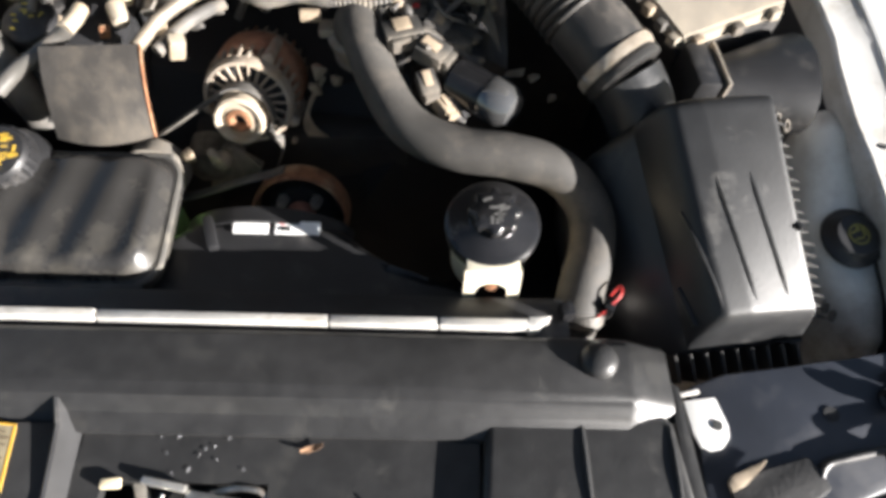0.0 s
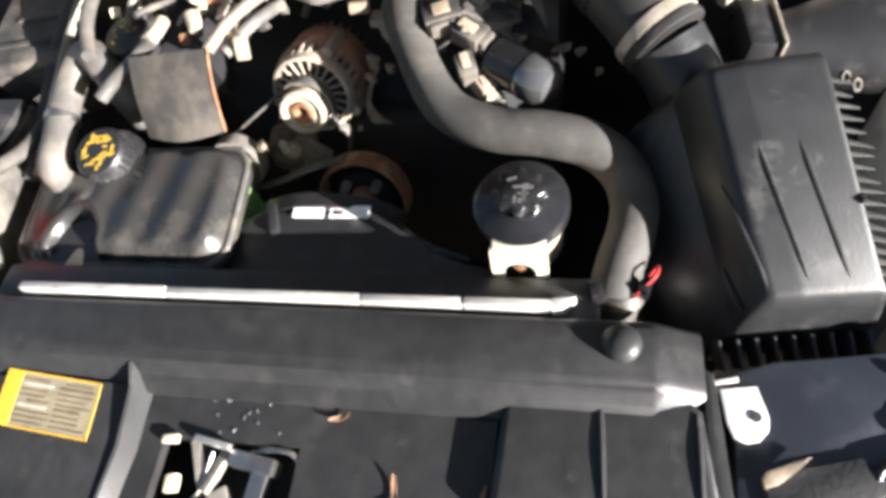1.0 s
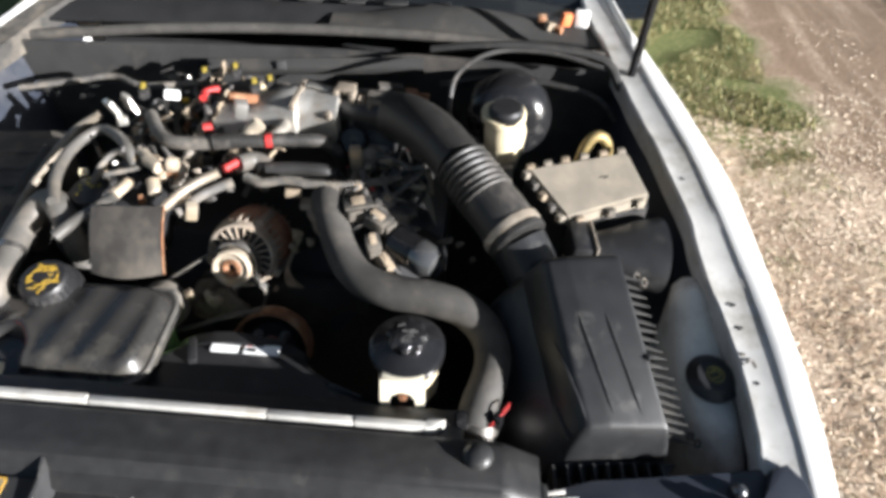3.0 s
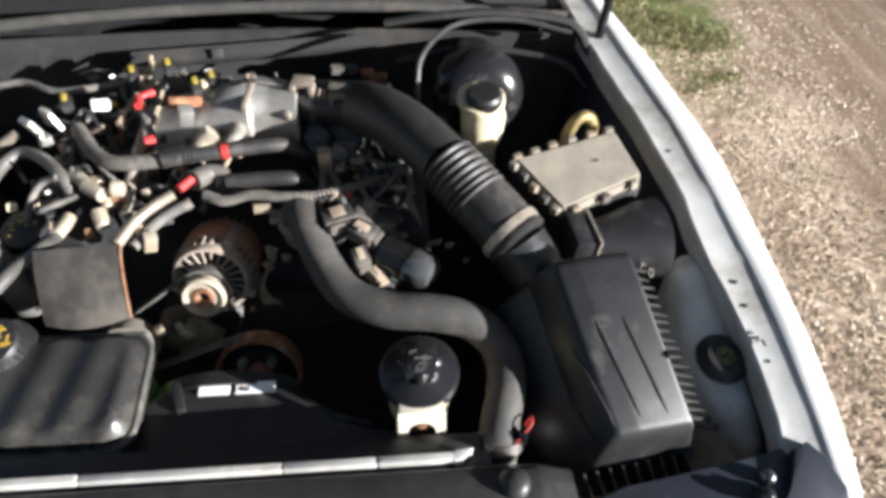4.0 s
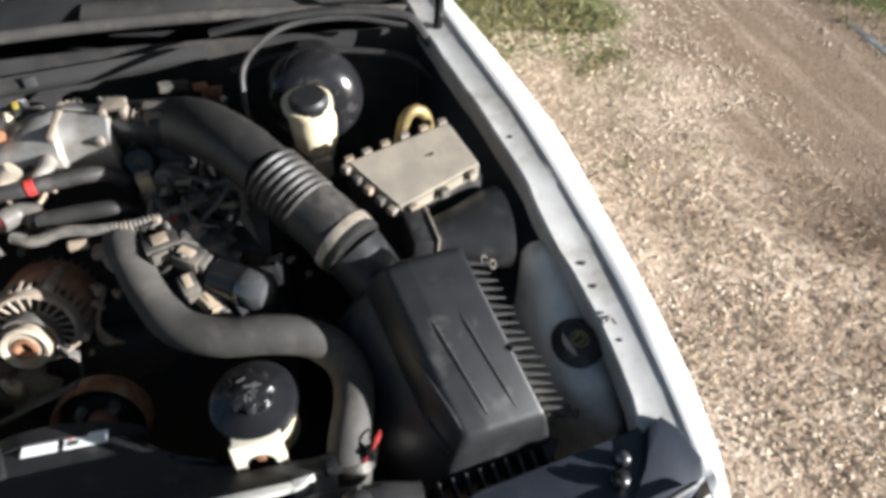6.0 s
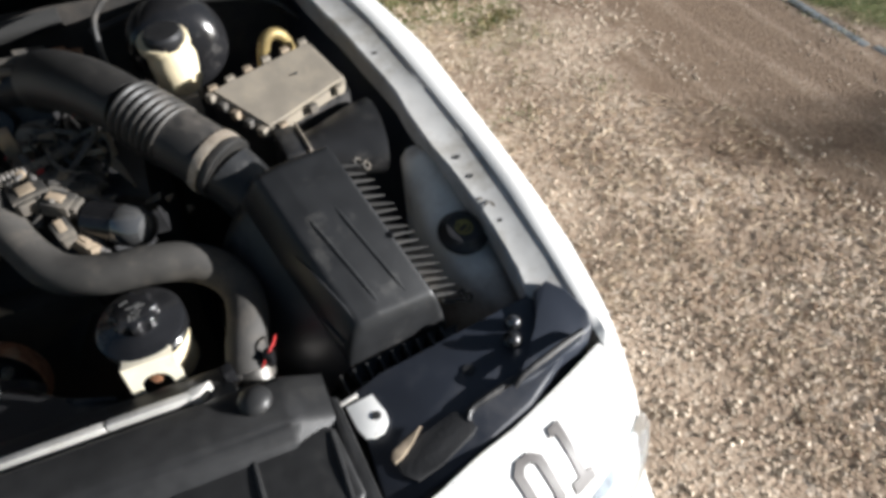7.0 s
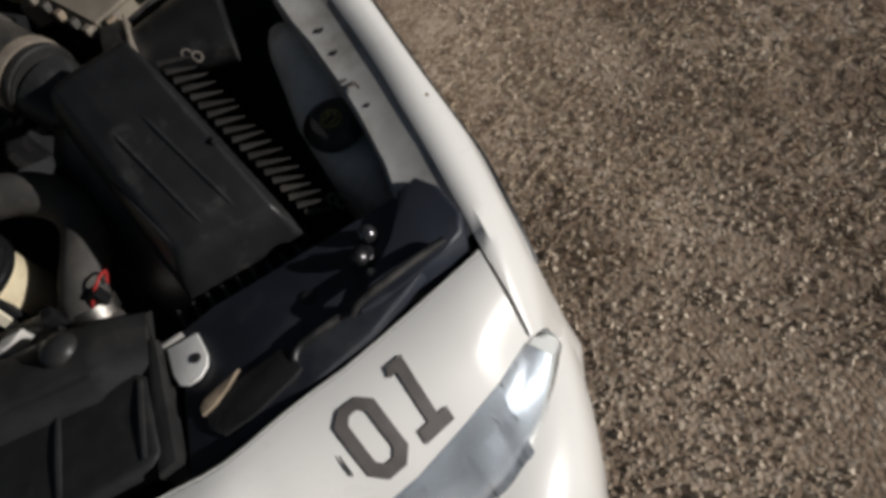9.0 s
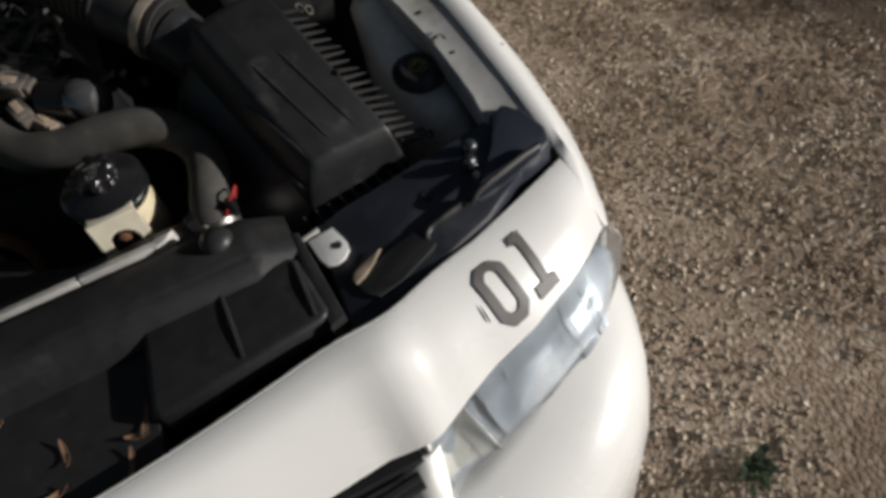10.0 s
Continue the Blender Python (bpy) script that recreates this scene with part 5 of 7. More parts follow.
def tank_top(u, v):
    """A point of the lid: a rounded rectangle with a crowned top and a round notch in its front edge."""
    x, y = (2 * u - 1) * TW, (2 * v - 1) * TH
    cx, cy = max(abs(x) - (TW - TR), 0), max(abs(y) - (TH - TR), 0)
    r = math.hypot(cx, cy)
    if r > TR:
        x = math.copysign(abs(x) - cx + cx * TR / r, x)
        y = math.copysign(abs(y) - cy + cy * TR / r, y)
        r = TR
    inside = min(TW - abs(x), TH - abs(y)) if min(cx, cy) == 0 else TR - r
    e = min(1, max(0, inside / 0.026))
    rim = 1 - (1 - e) ** 2.4
    x, y = x + TX, y + TY
    d = math.hypot((x + 0.302) / 0.034, (y - 0.338) / 0.046)
    pit = 1 / (1 + math.exp((d - 1) * 16))
    lip = math.exp(-((d - 1.28) / 0.16) ** 2)
    low = 1 / (1 + math.exp((x + 0.318) / 0.008))
    groove = 0.0022 * math.cos((x - 0.20 * y) * 2 * math.pi / 0.060)
    h = 0.027 * rim + groove * rim + 0.004 * lip * rim - 0.013 * low * rim - 0.034 * pit * rim
    return Vector((x, y, 0.9165 + 0.0137 * (x + 0.385) + 0.10 * (y - 0.334) + h))


bm = B()
sheet(bm, tank_top, 110, 56)
bmesh.ops.remove_doubles(bm, verts=bm.verts, dist=0.0002)
lid = part("lid", bm, gloss_black, tank, "glossy black lobed lid", sharp=80)
lid.data.materials[0] = mat("tank_black", (0.026, 0.025, 0.024), 0.26, var=0.2, scale=20, dirt=(0.075, 0.068, 0.056), dirt_amount=0.2, bump=0.1)
bm = B()
prism(bm, rrect(-0.243, 0.404, 0.304, 0.168, 0.034), 0.903, 0.922, 0.004, lift=lambda x, y: 0.0137 * (x + 0.385) + 0.10 * (y - 0.334))
part("seam", bm, MATS["tank_black"], tank)
# rim bead in a lighter grey than the lid
bm = B()
bead = [(x, y, 0.9185 + 0.0137 * (x + 0.385) + 0.10 * (y - 0.334)) for x, y in rrect(-0.243, 0.404, 0.302, 0.166, 0.034)]
tube(bm, bead + bead[:1], 0.0042, 8, 2)
part("bead", bm, mat("pale_bead", (0.075, 0.072, 0.066), 0.3, var=0.2, scale=40, dirt=(0.2, 0.18, 0.15), dirt_amount=0.25, bump=0.1), tank, "lighter grey rim bead")
bm = B()
prism(bm, rrect(-0.246, 0.405, 0.280, 0.146, 0.03), 0.74, 0.896, lift=lambda x, y: 0.0137 * (x + 0.385) + 0.10 * (y - 0.334))
part("body", bm, green_plastic, tank, "green coolant-stained body")
bm = B()
prism(bm, [(-0.312, 0.318), (-0.286, 0.318), (-0.293, 0.352), (-0.302, 0.352)], 0.915, 0.924, 0.003)
part("clip", bm, cream_plastic, tank, "dirty cream clip")
cap = thing("coolant_filler_cap", "black ribbed coolant cap with worn yellow print", "cap", (-0.285, 0.455, 0.94))
bm = B()
lathe(bm, [(0.036, -0.03), (0.044, -0.028), (0.044, -0.016), (0.036, -0.012), (0.035, 0.008), (0.031, 0.014), (0.002, 0.015)], (-0.279, 0.456, 0.968), (0.0, -0.25, 1), 36)
part("body", bm, black_plastic, cap)
uc, wc, dc = frame_of((0.0, -0.25, 1))
for k in range(24):
    a = 2 * math.pi * k / 24
    r = uc * math.cos(a) + wc * math.sin(a)
    bm = B()
    cyl(bm, Vector((-0.279, 0.456, 0.968)) + r * 0.0352 - dc * 0.010, Vector((-0.279, 0.456, 0.968)) + r * 0.0345 + dc * 0.008, 0.0028, 0.0022, 6)
    part("grip_rib", bm, black_plastic, cap)


def print_marks(parent, o, axis, radius, n, seed, material=None):
    rnd = random.Random(seed)
    u, w, d = frame_of(axis)
    for k in range(n):
        bm = B()
        a, r = rnd.uniform(0, 6.28), radius * math.sqrt(rnd.random())
        c = Vector(o) + u * r * math.cos(a) + w * r * math.sin(a)
        m = Matrix.LocRotScale(c, Vector(axis).to_track_quat("Z", "Y"), None) @ pose(0, 0, 0, 0, 0, rnd.choice((0, 90, 20)))
        v = bmesh.ops.create_cube(bm, size=1, matrix=Matrix.Diagonal((rnd.uniform(0.006, 0.012), 0.0028, 0.0008, 1)))["verts"]
        bmesh.ops.transform(bm, matrix=m, verts=v)
        part("print_mark", bm, material or faded_yellow, parent)


print_marks(cap, (-0.279, 0.4523, 0.9828), (0.0, -0.25, 1), 0.024, 26, 3)

# ---- power steering reservoir ----
ps = thing("power_steering_reservoir", "cream fluid reservoir with a large glossy black cap", "reservoir", (0.267, 0.37, 0.9))
PC = Vector((0.268, 0.372, 0.985))
PA = Vector((0, -0.10, 1)).normalized()
bm = B()
lathe(bm, [(0.036, -0.095), (0.041, -0.085), (0.043, -0.02), (0.043, -0.012)], PC, PA, 32)
part("bottle", bm, cream_plastic, ps)
bm = B()
lathe(bm, [(0.046, -0.016), (0.049, -0.014), (0.050, -0.006), (0.0485, -0.004), (0.050, -0.002), (0.050, 0.004), (0.045, 0.008), (0.026, 0.011), (0.024, 0.013)], PC, PA, 40)
part("cap", bm, gloss_black, ps, "glossy black cap")
up_, wp_, dp_ = frame_of(PA)
bm = B()
rings = []
for h, s in ((0.008, 0.8), (0.020, 0.95), (0.025, 1.0), (0.030, 0.97), (0.032, 0.85)):
    rings.append([PC + PA * h + (up_ * math.cos(a) + wp_ * math.sin(a)) * s * (0.0250 + 0.0042 * max(-0.4, min(0.7, 1.6 * math.cos(8 * a)))) for a in [2 * math.pi * k / 48 for k in range(48)]])
loft(bm, rings)
part("knob", bm, gloss_black, ps, "lobed knob", sharp=50)
print_marks(ps, PC + PA * 0.0322, PA, 0.016, 9, 11, mat("faded_print", (0.09, 0.088, 0.085), 0.5, var=0.3, scale=90, bump=0))
bk = thing("reservoir_bracket", "cream metal bracket with an arched opening below the reservoir", "bracket", (0.268, 0.32, 0.93))
bm = B()
arch = [(-0.017, 0.900), (-0.017, 0.945)] + [(-0.017 * math.cos(math.pi * k / 10), 0.947 + 0.017 * math.sin(math.pi * k / 10)) for k in range(11)] + [(0.017, 0.945), (0.017, 0.900)]
rim_out = [(-0.030, 0.900), (-0.029, 0.945)] + [(lerp(-0.0285, 0.0285, k / 10), 0.984) for k in range(11)] + [(0.029, 0.945), (0.030, 0.900)]
rows = []
for (ax, az), (bx, bz) in zip(arch, rim_out):
    rows.append([(0.268 + ax, 0.314 + 0.12 * (az - 0.94), az), (0.268 + bx, 0.314 + 0.12 * (bz - 0.94), bz)])
loft(bm, rows, closed=False, caps=False)
thicken(bm, 0.004)
box(bm, (0.268, 0.330, 0.982), (0.054, 0.030, 0.004), (-3, 0, 0), 0.001)
part("bracket", bm, mat("cream_metal", (0.70, 0.64, 0.50), 0.5, var=0.1, scale=30, dirt=(0.35, 0.25, 0.14), dirt_amount=0.25, bump=0.2), bk)
bm = B()
lathe(bm, [(0.009, 0), (0.009, 0.005), (0.006, 0.010), (0.002, 0.011)], (0.268, 0.326, 0.948), (0, -1, 0.2), 6)
part("bolt", bm, rust, bk, "rusty bolt")
bm = B()
box(bm, (0.268, 0.336, 0.935), (0.045, 0.008, 0.07), (-8, 0, 0))
part("back", bm, deep_black, bk)

# ---- upper radiator hose ----
hose = thing("radiator_hose", "thick dusty grey-black upper radiator hose curving across the engine", "hose", (0.25, 0.45, 0.95))
bm = B()
tube(bm, [(0.103, 0.640, 1.000), (0.107, 0.632, 1.022), (0.118, 0.605, 1.022), (0.142, 0.550, 1.003), (0.175, 0.500, 0.990), (0.225, 0.472, 0.988), (0.29, 0.460, 0.990), (0.338, 0.450, 0.982), (0.370, 0.432, 0.963), (0.383, 0.402, 0.950), (0.380, 0.364, 0.943), (0.369, 0.330, 0.932), (0.364, 0.306, 0.918), (0.364, 0.295, 0.87)], 0.0255, 20, 8)
part("tube", bm, rubber, hose, sharp=80)
bm = B()
lathe(bm, [(0.0262, -0.008), (0.028, -0.008), (0.028, 0.008), (0.0262, 0.008)], (0.367, 0.308, 0.918), (0.1, 0.6, 1), 24)
part("clamp", bm, steel, hose, "metal hose clamp")
bm = B()
box(bm, (0.345, 0.290, 0.945), (0.014, 0.016, 0.03), (0, 0, 15), 0.003)
part("clamp_lug", bm, gloss_black, hose)
bm = B()
box(bm, (0.392, 0.300, 0.94), (0.012, 0.014, 0.022), (0, 0, -20), 0.003)
part("clamp_screw", bm, gloss_black, hose)
bm = B()
tube(bm, [(0.398, 0.318, 0.935), (0.405, 0.322, 0.948), (0.402, 0.308, 0.955), (0.388, 0.296, 0.945), (0.378, 0.292, 0.93)], 0.0017, 8)
solid("red_wire", bm, red, "thin bright red wire loop beside the hose end", "wire")
bm = B()
lathe(bm, [(0.03, -0.03), (0.03, 0.0), (0.034, 0.004), (0.034, 0.014), (0.02, 0.02)], (0.103, 0.645, 0.985), (0, -0.2, 1), 20)
for sx in (-1, 1):
    box(bm, (0.103 + sx * 0.034, 0.645, 1.0), (0.02, 0.022, 0.012), (0, 0, 0), 0.003)
solid("thermostat_housing", bm, alloy, "dirty alloy thermostat housing at the hose end", "housing")

# ---- air intake duct ----
duct = thing("intake_duct", "black corrugated rubber air intake duct from filter box to throttle", "duct", (0.3, 0.65, 1.08))
bm = B()
path = [(0.203, 0.783, 1.090), (0.224, 0.762, 1.099), (0.252, 0.728, 1.105), (0.284, 0.688, 1.105), (0.318, 0.640, 1.098), (0.363, 0.585, 1.075), (0.400, 0.540, 1.055)]
tube(bm, path[:5], lambda t: 0.043 - 0.003 * t, 24, 10)
part("elbow", bm, duct_rubber, duct, sharp=80)
bm = B()
tube(bm, [path[4], (0.342, 0.611, 1.087), path[5]], lambda t: 0.0405 + 0.0045 * abs(math.sin(math.pi * t * 7)), 28, 42)
part("bellows", bm, duct_rubber, duct, "corrugated bellows", sharp=80)
bm = B()
tube(bm, [path[5], (0.383, 0.561, 1.066), path[6], (0.412, 0.526, 1.048)], 0.0425, 24, 6)
part("neck", bm, duct_rubber, duct, sharp=80)
bm = B()
tube(bm, [(0.410, 0.528, 1.046), (0.426, 0.508, 1.027), (0.446, 0.480, 0.990)], lambda t: 0.041 - 0.003 * t, 24, 6)
part("outlet", bm, lid_plastic, duct, sharp=80)
bm = B()
DA = Vector((0.40 - 0.363, 0.54 - 0.585, 1.055 - 1.075)).normalized()
lathe(bm, [(0.0425, -0.006), (0.0455, -0.006), (0.046, 0.0), (0.0455, 0.006), (0.0425, 0.006)], (0.400, 0.540, 1.055), DA, 32)
dcl = part("clamp", bm, mat("tarnished", (0.40, 0.35, 0.29), 0.45, metal=0.5, var=0.25, scale=60, dirt=(0.22, 0.17, 0.12), dirt_amount=0.45, bump=0.3), duct, "tarnished metal band clamp")
bm = B()
box(bm, (0.372, 0.524, 1.066), (0.009, 0.024, 0.009), (38, 10, 42), 0.0015)
lathe(bm, [(0.0045, 0), (0.0045, 0.006), (0.003, 0.007)], (0.366, 0.516, 1.058), (-0.3, -0.5, -0.5), 8)
part("screw", bm, MATS["tarnished"], dcl)
bm = B()
lathe(bm, [(0.0425, 0.009), (0.0445, 0.010), (0.0450, 0.014), (0.0445, 0.018), (0.0425, 0.019)], (0.400, 0.540, 1.055), DA, 32)
part("bead", bm, duct_rubber, duct)

# ---- air filter box ----
ab = thing("air_filter_box", "black plastic air filter box with raised ribs on its lid", "air box", (0.53, 0.39, 0.9))
LID = {"TL": Vector((0.412, 0.484, 1.050)), "TR": Vector((0.534, 0.482, 1.086)), "BL": Vector((0.478, 0.266, 0.930)), "BR": Vector((0.613, 0.288, 0.926))}


def lid_point(u, v):
    a = LID["TL"].lerp(LID["TR"], u)
    b = LID["BL"].lerp(LID["BR"], u)
    p = a.lerp(b, v)
    e = min(1, u / 0.22, (1 - u) / 0.07)
    g = min(1, v / 0.14, (1 - v) / 0.045)
    edge = (1 - (1 - max(0, e)) ** 2) * (1 - (1 - max(0, g)) ** 2)
    back = 0.018 * (1 - min(1, v / 0.12)) ** 2 * (2 * u - 1) ** 2
    return p + Vector((0, -back, 0.050 * edge - 0.014 - 0.016 * max(0, u - 0.4)))


bm = B()
sheet(bm, lid_point, 48, 52)
rim = [e for e in bm.edges if e.is_boundary]
r = bmesh.ops.extrude_edge_only(bm, edges=rim)
for v in [g for g in r["geom"] if isinstance(g, bmesh.types.BMVert)]:
    v.co += Vector((0, 0.004, -0.012)) if v.co.y < 0.292 else Vector((-0.010 if v.co.x < 0.52 else 0.005, 0, -0.042))
lid = part("lid", bm, lid_plastic, ab, "smooth black lid", sharp=70)
# left flank slopes down to the hose
bm = B()
def flank(u, v):
    a = lid_point(0, u)
    k = Vector((-0.050 - 0.020 * math.sin(math.pi * u), -0.005, -0.15))
    return a + Vector((-0.020 * math.sin(math.pi * v), 0, 0)) + k * v
sheet(bm, flank, 20, 10)
part("flank", bm, black_plastic, ab, sharp=80)
for u, v0, v1 in ((0.37, 0.39, 0.91), (0.64, 0.385, 0.90), (0.105, 0.50, 0.92)):
    bm = B()
    tube(bm, [lid_point(lerp(u, u + 0.085, t / 6), lerp(v0, v1, t / 6)) + Vector((0, 0, -0.0005 if 0 < t < 6 else -0.003)) for t in range(7)], 0.0024, 8, 4)
    part("rib", bm, lid_plastic, lid)
bm = B()
tube(bm, [lid_point(lerp(0.02, 0.05, t / 3), lerp(0.76, 0.94, t / 3)) + Vector((0, 0, 0.0)) for t in range(4)], 0.0036, 8, 4)
part("rib", bm, lid_plastic, lid)
bm = B()
q = lid_point(0.93, 0.62)
box(bm, q + Vector((0, 0, 0.0005)), (0.005, 0.009, 0.006), (0, 0, 25), 0.0015)
part("catch", bm, lid_plastic, lid)
# lower box
bm = B()
rings = []
for dz, s in ((0.0, 1.0), (-0.05, 0.97), (-0.22, 0.9)):
    cpt = Vector((0.527, 0.395, 0))
    rg = []
    for p in (LID["TL"], LID["TR"], LID["BR"], LID["BL"]):
        w_pt = cpt + (Vector((p.x, p.y, 0)) - cpt) * s
        rg.append((w_pt.x, w_pt.y, p.z - 0.050 + dz))
    rings.append(rg)
loft(bm, rings)
part("tray", bm, black_plastic, ab)
# stiffening fins round the rim
rnd = random.Random(2)
for k in range(19):
    t = k / 18
    a = Vector((0.548, 0.478, 1.042)).lerp(Vector((0.624, 0.318, 0.905)), t)
    bm = B()
    ln = 0.026 + 0.006 * rnd.random()
    d = Vector((0.95, -0.02 - 0.12 * rnd.random(), -0.12 - 0.1 * rnd.random())).normalized()
    tube(bm, [a - d * 0.006, a + d * ln * 0.5, a + d * ln], lambda q: 0.0042 - 0.0034 * q, 6, 3)
    part("fin", bm, mat("fin_plastic", (0.022, 0.021, 0.020), 0.55, var=0.2, scale=40, dirt=(0.06, 0.052, 0.042), dirt_amount=0.3, bump=0.1), ab)
for k in range(9):
    t = (k + 0.5) / 9
    a = (LID["BL"] + Vector((-0.018, 0, 0))).lerp(LID["BR"], t) + Vector((-0.004, -0.006, -0.022))
    bm = B()
    box(bm, a + Vector((0, -0.010, -0.012)), (0.0026, 0.030, 0.036), (24, 0, 10), 0.0008)
    part("fin", bm, mat("fin_plastic", (0.022, 0.021, 0.020), 0.55, var=0.2, scale=40, dirt=(0.06, 0.052, 0.042), dirt_amount=0.3, bump=0.1), ab)
bm = B()
prism(bm, [(0.462, 0.262), (0.612, 0.272), (0.632, 0.300), (0.490, 0.296)], 0.850, 0.876, 0.003)
part("front_rim", bm, black_plastic, ab)
for px, py, pz in ((0.572, 0.484, 1.036), (0.582, 0.478, 1.032), (0.650, 0.326, 0.902), (0.658, 0.318, 0.898)):
    bm = B()
    annulus(bm, [(0.0045, -0.002), (0.0065, -0.002), (0.007, 0.0), (0.0065, 0.002), (0.0045, 0.002)], (px, py, pz), (0.6, -0.5, 0.6), 12)
    part("clip_loop", bm, dusty_black, ab)

# ---- cold air inlet behind the box ----
inl = thing("air_inlet", "black funnel-shaped air inlet beside the fuse box", "inlet", (0.57, 0.56, 0.98))
bm = B()
rings = []
for t, w, h in ((0, 0.036, 0.036), (0.2, 0.036, 0.037), (0.35, 0.040, 0.042), (0.75, 0.066, 0.056), (1.0, 0.076, 0.060)):
    c = Vector((0.485, 0.545, 1.022)).lerp(Vector((0.618, 0.560, 1.015)), t)
    rings.append([c + Vector((0.10 * w * math.sin(a), w * math.cos(a) * 0.9, h * math.sin(a) * 0.75)) for a in [2 * math.pi * k / 20 for k in range(20)]])
loft(bm, rings)
part("funnel", bm, black_plastic, inl, sharp=60)
bm = B()
box(bm, (0.497, 0.545, 1.030), (0.03, 0.066, 0.052), (0, 6, 5), 0.006)
part("coupling", bm, black_plastic, inl)
# thin pale strip along the coupling's edge
bm = B()
box(bm, (0.515, 0.545, 1.031), (0.003, 0.068, 0.053), (0, 6, 5), 0.001)
part("edge", bm, MATS["tarnished"], inl, "thin pale edge")

# ---- fuse box ----
fb = thing("fuse_box", "dusty tan-grey fuse box lid with clips along its edges", "fuse box", (0.51, 0.65, 1.02))
FU = {"a": Vector((0.418, 0.655, 1.090)), "b": Vector((0.572, 0.690, 1.110)), "c": Vector((0.606, 0.630, 1.072)), "d": Vector((0.480, 0.578, 1.058))}
bm = B()
rings = [[p + Vector((0, 0, dz)) for p in (FU["a"], FU["b"], FU["c"], FU["d"])] for dz in (-0.022, 0.0)]
loft(bm, rings)
bmesh.ops.bevel(bm, geom=list(bm.edges), offset=0.004, segments=2, affect="EDGES")
part("lid", bm, fuse_grey, fb)
bm = B()
cm = sum((p for p in FU.values()), Vector()) / 4
rings = [[cm + (p - cm) * s + Vector((0, 0, dz)) for p in (FU["a"], FU["b"], FU["c"], FU["d"])] for dz, s in ((-0.14, 0.95), (-0.020, 1.02))]
loft(bm, rings)
part("base", bm, black_plastic, fb)
for p, q, n in (("a", "b", 6), ("d", "a", 5), ("c", "d", 3)):
    for k in range(n):
        t = (k + 0.5) / n
        c = FU[p].lerp(FU[q], t)
        bm = B()
        ang = math.degrees(math.atan2(FU[q].y - FU[p].y, FU[q].x - FU[p].x))
        box(bm, c + (c - cm).normalized() * 0.006 + Vector((0, 0, -0.006)), (0.013, 0.010, 0.013), (0, 0, ang), 0.002)
        part("clip", bm, (fuse_grey, dusty_black, tan_plastic, dusty_black)[k % 4] if p != "a" else (tan_plastic, fuse_grey)[k % 2], fb)
bm = B()
box(bm, cm + Vector((0.02, 0.01, 0.0045)), (0.008, 0.003, 0.001), (0, 0, 40))
part("mark", bm, ink, fb)
bm = B()
tube(bm, [(0.500, 0.695, 1.07), (0.512, 0.700, 1.115), (0.530, 0.706, 1.122), (0.545, 0.712, 1.10), (0.55, 0.72, 1.05)], 0.009, 10)
solid("ground_cable", bm, mat("brass", (0.30, 0.23, 0.10), 0.45, metal=0.6, var=0.2, scale=60, dirt=(0.2, 0.14, 0.06), dirt_amount=0.4, bump=0.2), "brassy cable end behind the fuse box", "cable")

# ---- brake booster and reservoir ----
bb = thing("brake_booster", "black round brake booster against the firewall", "brake booster", (0.42, 0.9, 1.0))
bm = B()
lathe(bm, [(0.02, 0.045), (0.045, 0.042), (0.066, 0.032), (0.076, 0.014), (0.078, 0.0), (0.078, -0.010), (0.073, -0.024), (0.06, -0.06), (0.055, -0.12)], (0.392, 0.875, 1.055), (-0.05, -0.95, 0.18), 40)
part("shell", bm, gloss_black, bb, sharp=60)
bm = B()
cyl(bm, (0.392, 0.85, 1.05), (0.387, 0.74, 1.04), 0.024, 0.022, 20, 0.004)
part("master_cylinder", bm, alloy, bb)
br = thing("brake_reservoir", "cream brake fluid reservoir with a black cap", "reservoir", (0.385, 0.73, 1.06))
bm = B()
lathe(bm, [(0.016, -0.062), (0.028, -0.055), (0.032, -0.045), (0.034, -0.005), (0.030, 0.004), (0.029, 0.014)], (0.384, 0.745, 1.108), (0, -0.08, 1), 24)
part("bottle", bm, cream_plastic, br)
bm = B()
lathe(bm, [(0.034, -0.006), (0.036, -0.002), (0.036, 0.008), (0.032, 0.010)], (0.380, 0.752, 1.122), (0, -0.1, 1), 28)
part("collar", bm, cream_plastic, br)
bm = B()
lathe(bm, [(0.026, 0.0), (0.028, 0.004), (0.028, 0.018), (0.024, 0.023), (0.002, 0.024)], (0.383, 0.744, 1.122), (0, -0.08, 1), 24)
part("cap", bm, black_plastic, br, "black screw cap")
bm = B()
box(bm, (0.386, 0.725, 1.035), (0.03, 0.03, 0.035), (0, 0, 10), 0.005)
part("port", bm, alloy, br)
bm = B()
tube(bm, [(0.29, 0.80, 1.04), (0.288, 0.82, 1.10), (0.30, 0.86, 1.14), (0.36, 0.94, 1.145), (0.46, 0.96, 1.14), (0.56, 0.95, 1.12)], 0.0045, 8)
solid("vacuum_line", bm, duct_rubber, "thin black vacuum line arching over the booster", "hose")
bm = B()
tube(bm, [(0.24, 0.99, 1.12), (0.33, 0.985, 1.135), (0.44, 0.985, 1.14), (0.56, 0.975, 1.125), (0.60, 0.95, 1.08)], 0.009, 8)
solid("wiring_loom", bm, duct_rubber, "black taped wiring loom along the cowl", "wiring")

